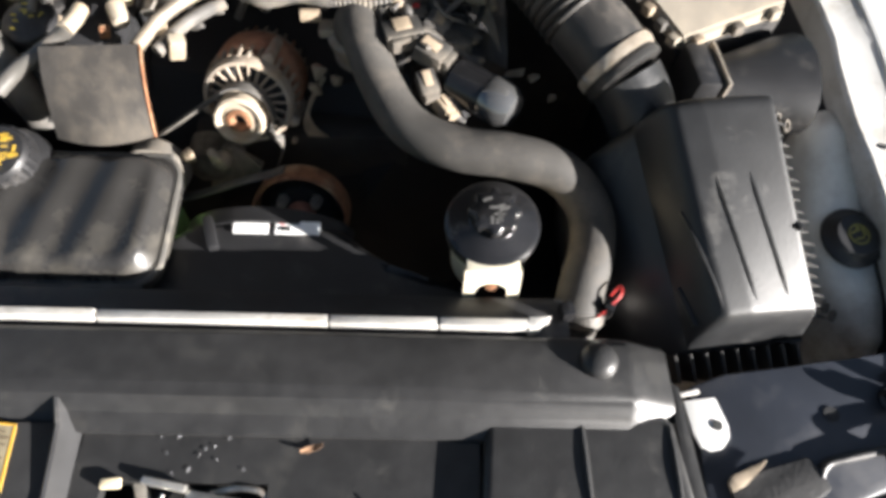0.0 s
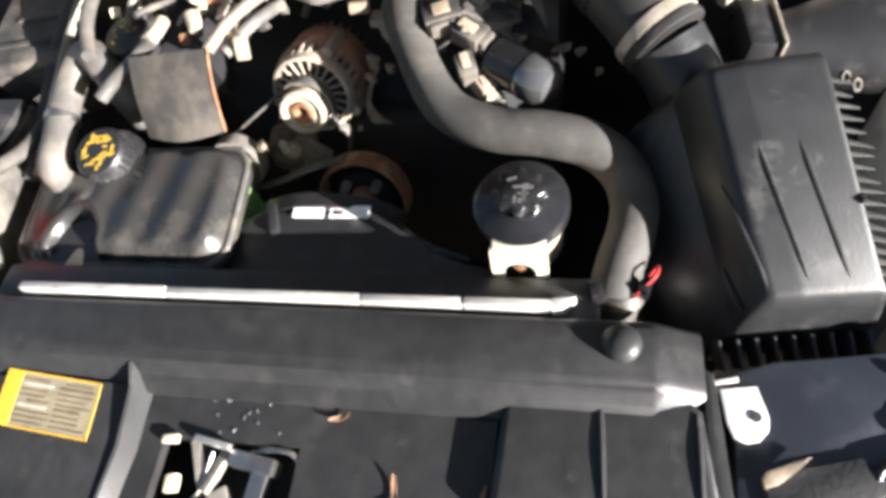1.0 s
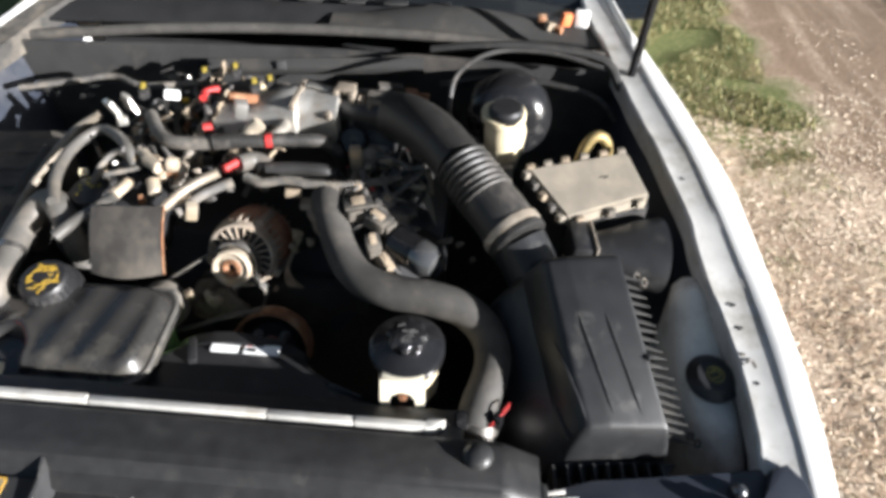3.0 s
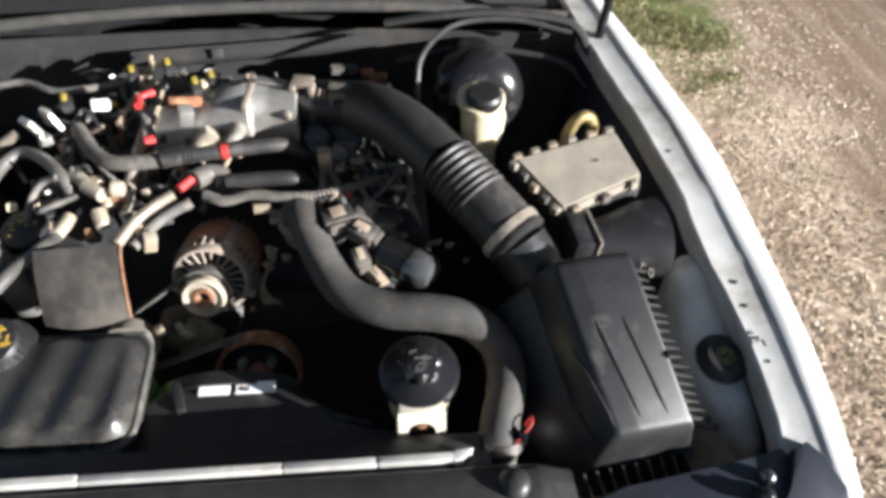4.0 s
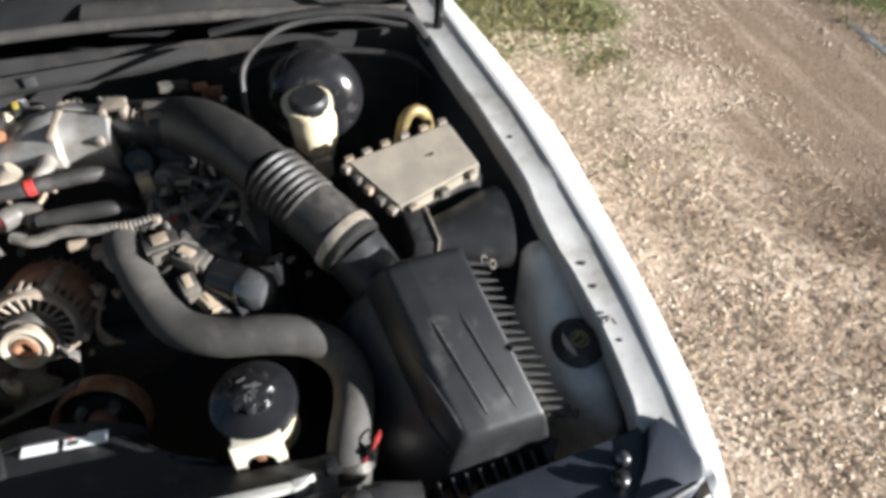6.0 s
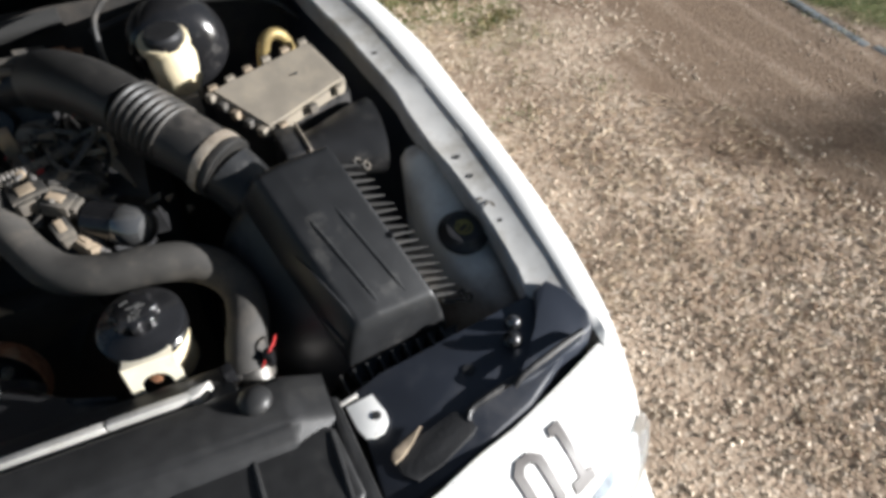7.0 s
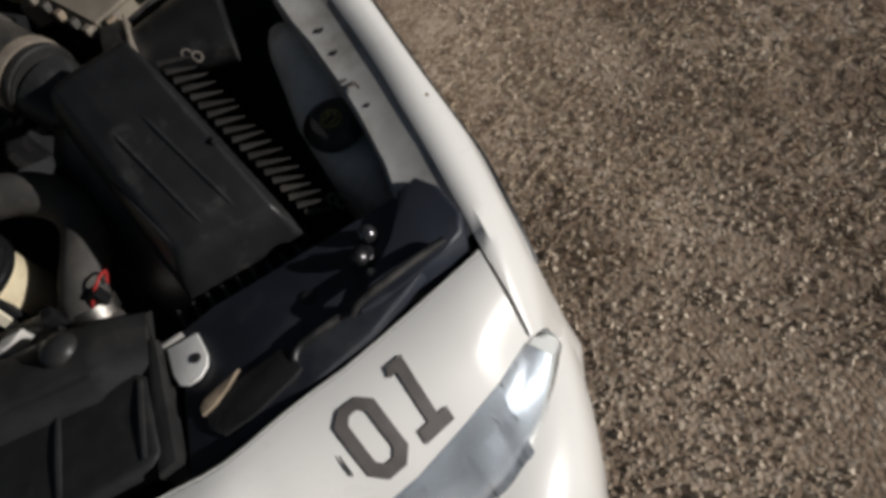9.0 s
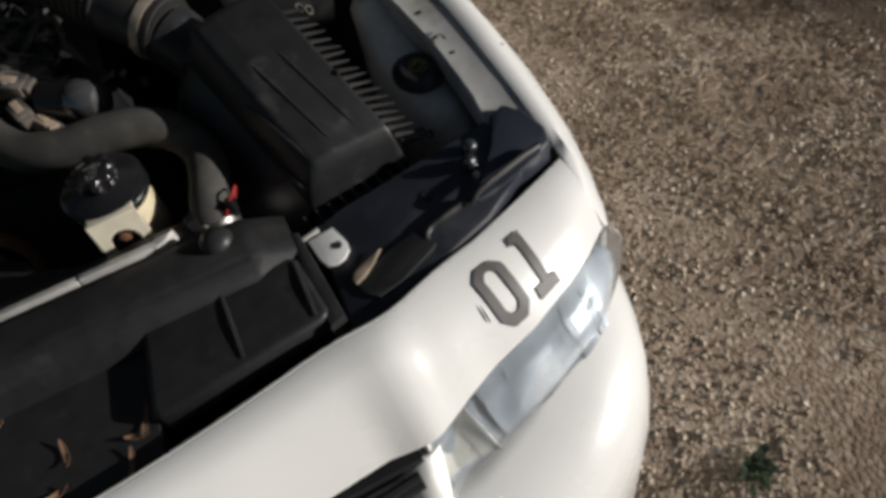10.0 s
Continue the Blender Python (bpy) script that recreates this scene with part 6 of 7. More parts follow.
# ---- washer tank ----
wt = thing("washer_tank", "cloudy white plastic washer tank beside the fender", "washer tank", (0.68, 0.4, 0.85))
bm = B()
rings = []
for y, x0, x1, zt in ((0.556, 0.655, 0.672, 0.965), (0.545, 0.648, 0.690, 0.988), (0.515, 0.645, 0.700, 0.986), (0.475, 0.644, 0.708, 0.962), (0.43, 0.642, 0.715, 0.940), (0.38, 0.652, 0.722, 0.922), (0.335, 0.670, 0.728, 0.905), (0.30, 0.690, 0.728, 0.885), (0.285, 0.70, 0.722, 0.86)):
    rings.append([(x0, y, 0.70), (x0, y, zt - 0.018), (x0 + 0.010, y, zt - 0.003), (lerp(x0, x1, 0.5), y, zt), (x1 - 0.008, y, zt - 0.004), (x1, y, zt - 0.018), (x1, y, 0.70)])
loft(bm, rings)
part("bottle", bm, tank_plastic, wt, sharp=60)
bm = B()
lathe(bm, [(0.031, -0.004), (0.036, 0.0), (0.036, 0.004), (0.029, 0.008), (0.027, 0.012), (0.024, 0.0145), (0.002, 0.015)], (0.685, 0.400, 0.932), (0.05, -0.2, 1), 28)
wcap = part("cap", bm, black_plastic, wt, "black filler cap with yellow print")
bm = B()
annulus(bm, [(0.0105, 0.0), (0.0125, 0.0), (0.0125, 0.0008), (0.0105, 0.0008)], Vector((0.685, 0.400, 0.932)) + Vector((0.05, -0.2, 1)).normalized() * 0.0151, (0.05, -0.2, 1), 24)
part("print_ring", bm, mat("olive_print", (0.22, 0.20, 0.05), 0.5, var=0.3, scale=90, bump=0), wcap)
print_marks(wcap, Vector((0.685, 0.400, 0.932)) + Vector((0.05, -0.2, 1)).normalized() * 0.0155, (0.05, -0.2, 1), 0.007, 4, 21, MATS["olive_print"])

# ---- throttle body and plenum ----
cast_tan = mat("cast_tan", (0.23, 0.195, 0.155), 0.6, metal=0.25, var=0.2, scale=30, dirt=(0.24, 0.19, 0.14), dirt_amount=0.4, bump=0.4)
tb = thing("throttle_body", "dusty alloy throttle body with a black cover and grey motor cap", "throttle body", (0.12, 0.80, 1.05))
bm = B()
box(bm, (0.099, 0.806, 1.066), (0.013, 0.074, 0.100), (18, 0, -14), 0.005)
part("flange", bm, cast_tan, tb)
bm = B()
for c, sz in (((0.099, 0.805, 1.104), (0.009, 0.020, 0.052)), ((0.127, 0.799, 1.104), (0.009, 0.020, 0.052)), ((0.113, 0.805, 1.128), (0.032, 0.022, 0.008)), ((0.113, 0.796, 1.080), (0.032, 0.020, 0.008)), ((0.113, 0.810, 1.104), (0.032, 0.004, 0.046))):
    box(bm, c, sz, (14, 0, -10), 0.0025)
part("lug", bm, cast_tan, tb, "dusty tan square lug")
bm = B()
cyl(bm, (0.105, 0.822, 1.080), (0.210, 0.792, 1.090), 0.036, 0.038, 28, 0.003)
part("bore", bm, black_plastic, tb)
for k in range(4):
    bm = B()
    box(bm, (0.138 + 0.0075 * k, 0.794 - 0.002 * k, 1.106 - 0.001 * k), (0.0036, 0.016, 0.030), (16, 0, -10), 0.0012)
    part("fin", bm, cast_tan, tb, "dusty tan cooling fin")
plug_frame = part("plug_frame", blocks(((0.171, 0.786, 1.118), (0.032, 0.020, 0.005)), ((0.171, 0.780, 1.092), (0.032, 0.018, 0.005)), ((0.157, 0.785, 1.105), (0.005, 0.020, 0.026)), ((0.186, 0.781, 1.105), (0.005, 0.020, 0.026)), rot=(14, 0, -10), bev=0.0015), cast_tan, tb, "dusty tan plug frame")
part("plug_face", blocks(((0.1715, 0.786, 1.105), (0.026, 0.012, 0.024)), rot=(14, 0, -10), bev=0.001), tan_plastic, plug_frame)
part("plug_latch", blocks(((0.172, 0.792, 1.124), (0.040, 0.014, 0.008)), rot=(14, 4, -10), bev=0.002), dusty_black, plug_frame)
COVER = Matrix.Translation((0.155, 0.782, 1.037)) @ Euler((radians(62), 0, radians(-6))).to_matrix().to_4x4()
bm = B()
prism(bm, rrect(0, 0, 0.090, 0.100, 0.032, 7), -0.012, 0.020, 0.006, 3)
bmesh.ops.transform(bm, matrix=COVER, verts=bm.verts)
part("cover", bm, black_plastic, tb, "rounded black cover")
for x, y in ((-0.030, 0.036), (0.026, 0.036), (0.037, -0.008), (-0.036, -0.020)):
    bm = B()
    lathe(bm, [(0.0058, 0.018), (0.0058, 0.024), (0.004, 0.026), (0.001, 0.027)], COVER @ Vector((x, y, 0)), COVER.to_3x3() @ Vector((0, 0, 1)), 8)
    part("screw", bm, dusty_black, tb)
bm = B()
lathe(bm, [(0.024, 0.014), (0.024, 0.034), (0.021, 0.039), (0.008, 0.040), (0.002, 0.038)], COVER @ Vector((-0.022, 0.004, 0)), COVER.to_3x3() @ Vector((0, 0, 1)), 24)
part("sensor", bm, gloss_black, tb, "black round sensor")
bm = B()
prism(bm, rrect(0.018, -0.022, 0.046, 0.044, 0.008), 0.019, 0.026, 0.002)
bmesh.ops.transform(bm, matrix=COVER, verts=bm.verts)
part("motor_plate", bm, cast_tan, tb)
bm = B()
lathe(bm, [(0.0185, 0.024), (0.0180, 0.040), (0.0150, 0.046), (0.0070, 0.048), (0.0065, 0.056), (0.002, 0.057)], COVER @ Vector((0.012, -0.020, 0)), COVER.to_3x3() @ Vector((0, 0, 1)), 24)
part("motor_cap", bm, cast_tan, tb, "grey motor cap")
bm = B()
tube(bm, [(0.170, 0.706, 1.050), (0.160, 0.700, 1.018), (0.151, 0.696, 0.985)], 0.003, 8)
part("stem", bm, steel, tb)
bm = B()
tube(bm, [(0.118, 0.752, 1.034), (0.111, 0.748, 1.026), (0.113, 0.744, 1.016), (0.120, 0.740, 1.012)], 0.0042, 8)
part("clip", bm, red, tb, "small red clip")
bm = B()
tube(bm, [(0.122, 0.752, 1.030), (0.117, 0.744, 1.020), (0.122, 0.735, 1.004), (0.130, 0.728, 0.995)], 0.0025, 6)
part("lead", bm, wire_grey, tb)
bm = B()
box(bm, (0.140, 0.722, 1.006), (0.020, 0.012, 0.052), (-35, 0, 8), 0.003)
part("bracket", bm, tan_plastic, tb)

pl2 = thing("intake_plenum", "grey cast alloy intake plenum, dusty, across the engine top", "intake plenum", (-0.02, 0.85, 1.03))
bm = B()
rings = []
for x, yc, w, zt, h in ((0.098, 0.806, 0.038, 1.107, 0.092), (0.060, 0.818, 0.040, 1.104, 0.092), (0.030, 0.824, 0.042, 1.100, 0.090), (0.024, 0.826, 0.052, 1.102, 0.090), (-0.030, 0.836, 0.058, 1.084, 0.080), (-0.09, 0.852, 0.062, 1.058, 0.070), (-0.15, 0.86, 0.05, 1.045, 0.06)):
    rings.append([(x + 0.004, yc - 0.012 + w * c, zt + 0.014 - h / 2 + h / 2 * q) for c, q in ((1, -0.6), (1, 0.2), (0.85, 0.7), (0.45, 1), (-0.35, 1), (-0.8, 0.7), (-1, 0.2), (-1, -0.6), (-0.6, -1), (0.6, -1))])
loft(bm, rings)
part("casting", bm, mat("plenum_grey", (0.34, 0.33, 0.31), 0.5, metal=0.4, var=0.15, scale=22, dirt=(0.22, 0.18, 0.135), dirt_amount=0.35, bump=0.25), pl2, sharp=50)
# bright strip stands in for the sun's highlight along the plenum top
bm = B()
box(bm, (0.062, 0.822, 1.119), (0.046, 0.022, 0.004), (-14, 3, -16), 0.001)
part("top_highlight", bm, bright_alloy, pl2, "bright strip put in for the sunlit top")
bm = B()
box(bm, (0.030, 0.808, 1.090), (0.010, 0.070, 0.056), (12, 0, -8), 0.004)
part("rib", bm, cast_tan, pl2)
bm = B()
cyl(bm, (-0.030, 0.782, 1.046), (-0.012, 0.806, 1.052), 0.015, 0.016, 16, 0.003)
part("port", bm, cast_tan, pl2)
bm = B()
cyl(bm, (0.014, 0.772, 1.030), (0.018, 0.796, 1.036), 0.011, 0.012, 14, 0.003)
part("port", bm, cast_tan, pl2)
for k, (x, y, z, sx, sy, sz, rz) in enumerate(((-0.070, 0.890, 1.072, 0.11, 0.016, 0.022, 4), (-0.055, 0.812, 1.052, 0.042, 0.030, 0.028, 30), (-0.115, 0.87, 1.060, 0.04, 0.05, 0.02, -20))):
    bm = B()
    box(bm, (x, y, z), (sx, sy, sz), (0, 0, rz), 0.004)
    part("boss", bm, (dusty_black, cast_tan, dusty_black)[k], pl2)

# ---- engine block mass under everything ----
eng = thing("engine_block", "near-black engine block below the intake", "engine", (0, 0.75, 0.6))
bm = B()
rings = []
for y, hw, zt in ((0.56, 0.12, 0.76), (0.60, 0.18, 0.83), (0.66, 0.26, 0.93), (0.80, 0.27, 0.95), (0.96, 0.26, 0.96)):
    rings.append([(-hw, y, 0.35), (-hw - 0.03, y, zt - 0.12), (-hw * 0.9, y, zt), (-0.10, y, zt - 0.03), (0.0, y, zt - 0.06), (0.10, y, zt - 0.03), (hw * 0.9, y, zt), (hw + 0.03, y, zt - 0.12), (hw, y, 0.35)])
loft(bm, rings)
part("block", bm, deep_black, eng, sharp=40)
bm = B()
box(bm, (0.02, 0.615, 0.76), (0.30, 0.05, 0.20), (0, 0, 0), 0.02)
part("timing_cover", bm, mat("cast_dark", (0.022, 0.021, 0.02), 0.7, metal=0.1, var=0.3, scale=30, dirt=(0.06, 0.05, 0.04), dirt_amount=0.3, bump=0.4), eng)

for sx, n in ((-1, 4), (1, 4)):
    bm = B()
    rings = []
    for y in (0.62, 0.64, 0.95, 0.97):
        k = 0.012 if y in (0.64, 0.95) else 0
        xc = (-0.245 if sx < 0 else 0.235)
        rings.append([(xc - 0.065, y, 0.90), (xc - 0.06, y, 0.965 + k), (xc - 0.03, y, 0.985 + k), (xc + 0.03, y, 0.985 + k), (xc + 0.06, y, 0.965 + k), (xc + 0.065, y, 0.90)])
    loft(bm, rings)
    vc = part("valve_cover", bm, black_plastic, eng, "dark plastic valve cover")


def connector(name, c, rot, size=(0.022, 0.030, 0.018), body=black_plastic, clip=None, label="black plastic plug", group="plugs"):
    t = thing(name, label, "connector", c, group)
    m = Matrix.LocRotScale(Vector(c), Euler([radians(a) for a in rot]), None)
    bm = B()
    box(bm, (0, 0, 0), size, (0, 0, 0), 0.003)
    box(bm, (0, -size[1] * 0.55, 0), (size[0] * 0.8, size[1] * 0.35, size[2] * 0.8), (0, 0, 0), 0.002)
    bmesh.ops.transform(bm, matrix=m, verts=bm.verts)
    part("body", bm, body, t)
    bm = B()
    box(bm, (0, 0.1 * size[1], size[2] * 0.5), (size[0] * 0.45, size[1] * 0.6, 0.005), (6, 0, 0), 0.001)
    bmesh.ops.transform(bm, matrix=m, verts=bm.verts)
    part("clip", bm, clip or body, t)
    return t


def coil(c, rot, tint):
    t = thing("ignition_coil", "dusty ignition coil with a plug on top of the engine", "ignition coil", c, "ignition coils")
    m = Matrix.LocRotScale(Vector(c), Euler([radians(a) for a in rot]), None)
    bm = B()
    box(bm, (0, 0, 0), (0.034, 0.046, 0.026), (0, 0, 0), 0.005)
    box(bm, (0, -0.030, -0.004), (0.022, 0.020, 0.016), (0, 0, 0), 0.003)
    bmesh.ops.transform(bm, matrix=m, verts=bm.verts)
    part("body", bm, black_plastic, t)
    bm = B()
    cyl(bm, (0, 0.004, -0.012), (0, 0.004, -0.07), 0.013, 0.012, 14)
    bmesh.ops.transform(bm, matrix=m, verts=bm.verts)
    part("boot", bm, rubber, t)
    bm = B()
    lathe(bm, [(0.006, 0), (0.006, 0.006), (0.004, 0.009), (0.001, 0.01)], (0.010, 0.018, 0.013), (0, 0, 1), 6)
    bmesh.ops.transform(bm, matrix=m, verts=bm.verts)
    part("bolt", bm, bright_alloy, t)
    bm = B()
    box(bm, (0, -0.034, 0.006), (0.012, 0.012, 0.006), (0, 0, 0), 0.001)
    bmesh.ops.transform(bm, matrix=m, verts=bm.verts)
    part("lock_tab", bm, tint, t)


for k in range(4):
    coil((-0.262 + 0.012 * k, 0.665 + 0.085 * k, 1.010 + 0.010 * k), (10, -12, 15), (tan_plastic, yellow, wire_grey, yellow)[k])
    coil((0.225, 0.665 + 0.085 * k, 1.005 + 0.004 * k), (10, 12, -15), (wire_grey, tan_plastic, red, wire_grey)[k])
# fuel rails and injectors
for name, pts in (("left", [(-0.145, 0.645, 1.015), (-0.15, 0.72, 1.03), (-0.145, 0.80, 1.045), (-0.14, 0.93, 1.05)]), ("right", [(0.135, 0.66, 1.005), (0.14, 0.74, 1.015), (0.145, 0.84, 1.02), (0.14, 0.93, 1.03)])):
    rail = thing("fuel_rail", "dull metal fuel rail with injectors along the engine", "fuel rail", pts[1], "fuel rails")
    bm = B()
    tube(bm, pts, 0.009, 10, 6)
    part("pipe", bm, alloy, rail)
    for k in range(4):
        p = Vector(pts[0]).lerp(Vector(pts[-1]), (k + 0.4) / 4.2) + Vector((0, 0, -0.012))
        bm = B()
        lathe(bm, [(0.008, 0), (0.010, -0.006), (0.010, -0.02), (0.007, -0.024), (0.007, -0.045)], p, (0.15, 0, 1), 12)
        inj = part("injector", bm, tan_plastic, rail)
        bm = B()
        box(bm, p + Vector((0.014 if name == "left" else -0.014, 0, -0.008)), (0.018, 0.014, 0.014), (0, 0, 20 * k), 0.002)
        part("plug", bm, black_plastic, inj)

# ---- hoses and looms, each one by itself ----
def line(name, pts, r, m, label, category="hose", seg=10, rings=0):
    bm = B()
    if rings:
        tube(bm, pts, lambda t: r + 0.0018 * (1 if (t * rings) % 1 < 0.5 else 0), seg, max(8, int(rings * 4 / max(1, len(pts) - 1))))
    else:
        tube(bm, pts, r, seg, 8)
    return solid(name, bm, m, label, category)


mat("hose_grey", (0.085, 0.08, 0.073), 0.42, var=0.15, scale=25, dirt=(0.17, 0.145, 0.115), dirt_amount=0.35, bump=0.1)
mat("pale_metal", (0.40, 0.345, 0.27), 0.45, metal=0.35, var=0.2, scale=50, dirt=(0.35, 0.26, 0.16), dirt_amount=0.4, bump=0.3)
ch = thing("coolant_hose", "thick grey rubber coolant hose with a dusty sheen", "hose", (-0.36, 0.5, 0.95))
bm = B()
tube(bm, [(-0.362, 0.425, 0.880), (-0.359, 0.437, 0.930), (-0.358, 0.446, 0.960), (-0.361, 0.486, 0.970), (-0.368, 0.539, 0.980), (-0.365, 0.579, 0.990), (-0.353, 0.599, 1.000), (-0.331, 0.598, 1.010), (-0.308, 0.578, 1.005), (-0.296, 0.566, 0.965), (-0.292, 0.562, 0.91)], 0.0205, 16, 8)
part("tube", bm, MATS["hose_grey"], ch, sharp=80)
bm = B()
annulus(bm, [(0.0205, -0.005), (0.0222, -0.005), (0.0222, 0.005), (0.0205, 0.005)], (-0.3645, 0.512, 0.975), (-0.1, 1, 0.2), 24)
part("clamp", bm, steel, ch, "thin metal band clamp")
line("heater_hose", [(-0.308, 0.571, 1.030), (-0.333, 0.628, 1.035), (-0.343, 0.687, 1.040), (-0.334, 0.732, 1.045), (-0.311, 0.753, 1.050), (-0.270, 0.727, 1.055), (-0.235, 0.690, 1.055), (-0.222, 0.672, 1.030)], 0.0095, MATS["hose_grey"], "grey heater hose looping over the engine")
line("air_conditioning_line", [(-0.409, 0.451, 0.930), (-0.410, 0.525, 0.952), (-0.405, 0.580, 0.973), (-0.401, 0.652, 0.995), (-0.391, 0.720, 1.017), (-0.368, 0.768, 1.038), (-0.328, 0.786, 1.060)], 0.0080, mat("dull_pipe", (0.30, 0.26, 0.21), 0.45, metal=0.5, var=0.25, scale=40, dirt=(0.25, 0.2, 0.14), dirt_amount=0.5, bump=0.3), "dull dusty metal air conditioning line along the fender", "pipe")
line("air_conditioning_hose", [(-0.430, 0.453, 0.920), (-0.431, 0.539, 0.945), (-0.428, 0.610, 0.970), (-0.419, 0.671, 0.995), (-0.402, 0.728, 1.020)], 0.011, rubber, "black air conditioning hose along the fender")
line("vent_hose", [(-0.291, 0.524, 1.000), (-0.271, 0.547, 1.011), (-0.247, 0.560, 1.022), (-0.223, 0.577, 1.034), (-0.208, 0.582, 1.045)], 0.0095, MATS["hose_grey"], "short dusty vent hose")
line("vent_fitting", [(-0.209, 0.575, 1.047), (-0.204, 0.593, 1.047), (-0.202, 0.611, 1.047)], 0.009, MATS["pale_metal"], "pale fitting on the vent hose", "fitting")
line("loom", [(-0.239, 0.794, 1.060), (-0.215, 0.756, 1.064), (-0.189, 0.720, 1.068), (-0.155, 0.694, 1.072), (-0.097, 0.691, 1.076), (-0.056, 0.695, 1.080)], 0.0115, wire_grey, "black taped wiring loom across the engine", "wiring")
line("corrugated_hose", [(-0.085, 0.688, 1.080), (-0.065, 0.695, 1.080), (-0.042, 0.698, 1.080)], 0.0118, duct_rubber, "short ribbed black hose on the loom", "hose", 12, 9)
line("loom_tail", [(-0.046, 0.697, 1.080), (-0.005, 0.707, 1.077), (0.032, 0.719, 1.073), (0.079, 0.732, 1.066), (0.105, 0.742, 1.040), (0.112, 0.748, 1.0)], 0.0115, duct_rubber, "black wiring loom running under the plenum", "wiring")
line("red_band", [(-0.004, 0.705, 1.078), (0.006, 0.7075, 1.078)], 0.0121, red, "red tape band on the wiring loom", "tape")
line("elbow_fitting", [(-0.035, 0.712, 1.080), (-0.028, 0.718, 1.090), (-0.015, 0.722, 1.100)], 0.013, MATS["pale_metal"], "pale elbow fitting under the plenum", "fitting")
line("plug_fitting", [(0.003, 0.718, 1.075), (0.011, 0.744, 1.075), (0.012, 0.766, 1.075)], 0.011, alloy, "dull metal plug fitting", "fitting")
line("corrugated_loom", [(-0.025, 0.647, 1.045), (0.005, 0.635, 1.045), (0.041, 0.646, 1.045), (0.080, 0.640, 1.045), (0.136, 0.640, 1.045), (0.193, 0.659, 1.045), (0.221, 0.675, 1.045)], 0.0062, wire_grey, "dusty corrugated wire sleeve", "wiring", 10, 60)
line("coolant_pipe", [(-0.135, 0.570, 1.030), (-0.117, 0.607, 1.037), (-0.096, 0.630, 1.043), (-0.069, 0.648, 1.050)], 0.008, MATS["dull_pipe"], "dull metal coolant pipe")
line("second_pipe", [(-0.117, 0.574, 1.020), (-0.094, 0.613, 1.025), (-0.070, 0.634, 1.030), (-0.048, 0.645, 1.035)], 0.008, wire_grey, "dark pipe beside the coolant pipe", "pipe")
line("red_sleeve", [(-0.062, 0.655, 1.052), (-0.055, 0.666, 1.052), (-0.048, 0.677, 1.052)], 0.0068, red, "bright red sleeve on the coolant pipe", "sleeve")
line("coolant_elbow", [(-0.046, 0.675, 1.050), (-0.029, 0.698, 1.043), (-0.012, 0.698, 1.037), (-0.004, 0.685, 1.030)], 0.015, MATS["hose_grey"], "grey rubber elbow on the coolant pipe", seg=14)
line("dark_hose", [(-0.001, 0.679, 1.040), (0.046, 0.685, 1.040), (0.096, 0.688, 1.036), (0.114, 0.698, 1.010), (0.120, 0.705, 0.965)], 0.012, duct_rubber, "short black hose under the plenum", seg=14)
line("vacuum_pipe", [(-0.139, 0.817, 1.095), (-0.133, 0.795, 1.083), (-0.118, 0.758, 1.070)], 0.0065, wire_grey, "thin grey vacuum pipe", "pipe")
line("red_pipe_end", [(-0.136, 0.793, 1.100), (-0.139, 0.815, 1.100), (-0.121, 0.830, 1.100)], 0.0065, red, "red plastic end on the vacuum pipe", "cap")
line("red_collar", [(-0.122, 0.739, 1.073), (-0.109, 0.746, 1.073)], 0.009, red, "red plastic collar on the vacuum pipe", "cap")
line("fender_cable", [(-0.20, 0.92, 1.06), (-0.30, 0.90, 1.06), (-0.37, 0.93, 1.06), (-0.45, 0.92, 1.05), (-0.55, 0.90, 1.04)], 0.006, wire_grey, "black cable running to the fender", "wiring")
line("dipstick_tube", [(-0.324, 0.742, 1.000), (-0.328, 0.746, 1.025), (-0.325, 0.733, 1.050)], 0.004, steel, "thin metal dipstick tube", "tube")
line("bracket_wire", [(-0.270, 0.622, 1.030), (-0.272, 0.660, 1.040), (-0.259, 0.683, 1.050), (-0.236, 0.681, 1.060)], 0.005, wire_grey, "thin dusty wire beside the filler cap", "wiring")
for pts in ([(0.043, 0.632, 1.030), (0.066, 0.633, 1.030)], [(-0.212, 0.719, 1.020), (-0.199, 0.708, 1.020)], ):
    line("hose_stub", pts, 0.008, tan_plastic, "short dusty hose stub on the engine")
# shiny module brackets by the left bank
for c, sz, rot in (((-0.292, 0.776, 1.075), (0.024, 0.010, 0.045), (20, 0, -35)), ((-0.279, 0.800, 1.080), (0.016, 0.008, 0.035), (10, 15, -20)), ((-0.266, 0.792, 1.075), (0.010, 0.008, 0.03), (10, -20, -40)), ((-0.274, 0.762, 1.065), (0.016, 0.014, 0.014), (0, 0, 30))):
    bm = B()
    box(bm, c, sz, rot, 0.002)
    solid("module_bracket", bm, bright_alloy, "shiny bent metal module bracket", "bracket", "module brackets")
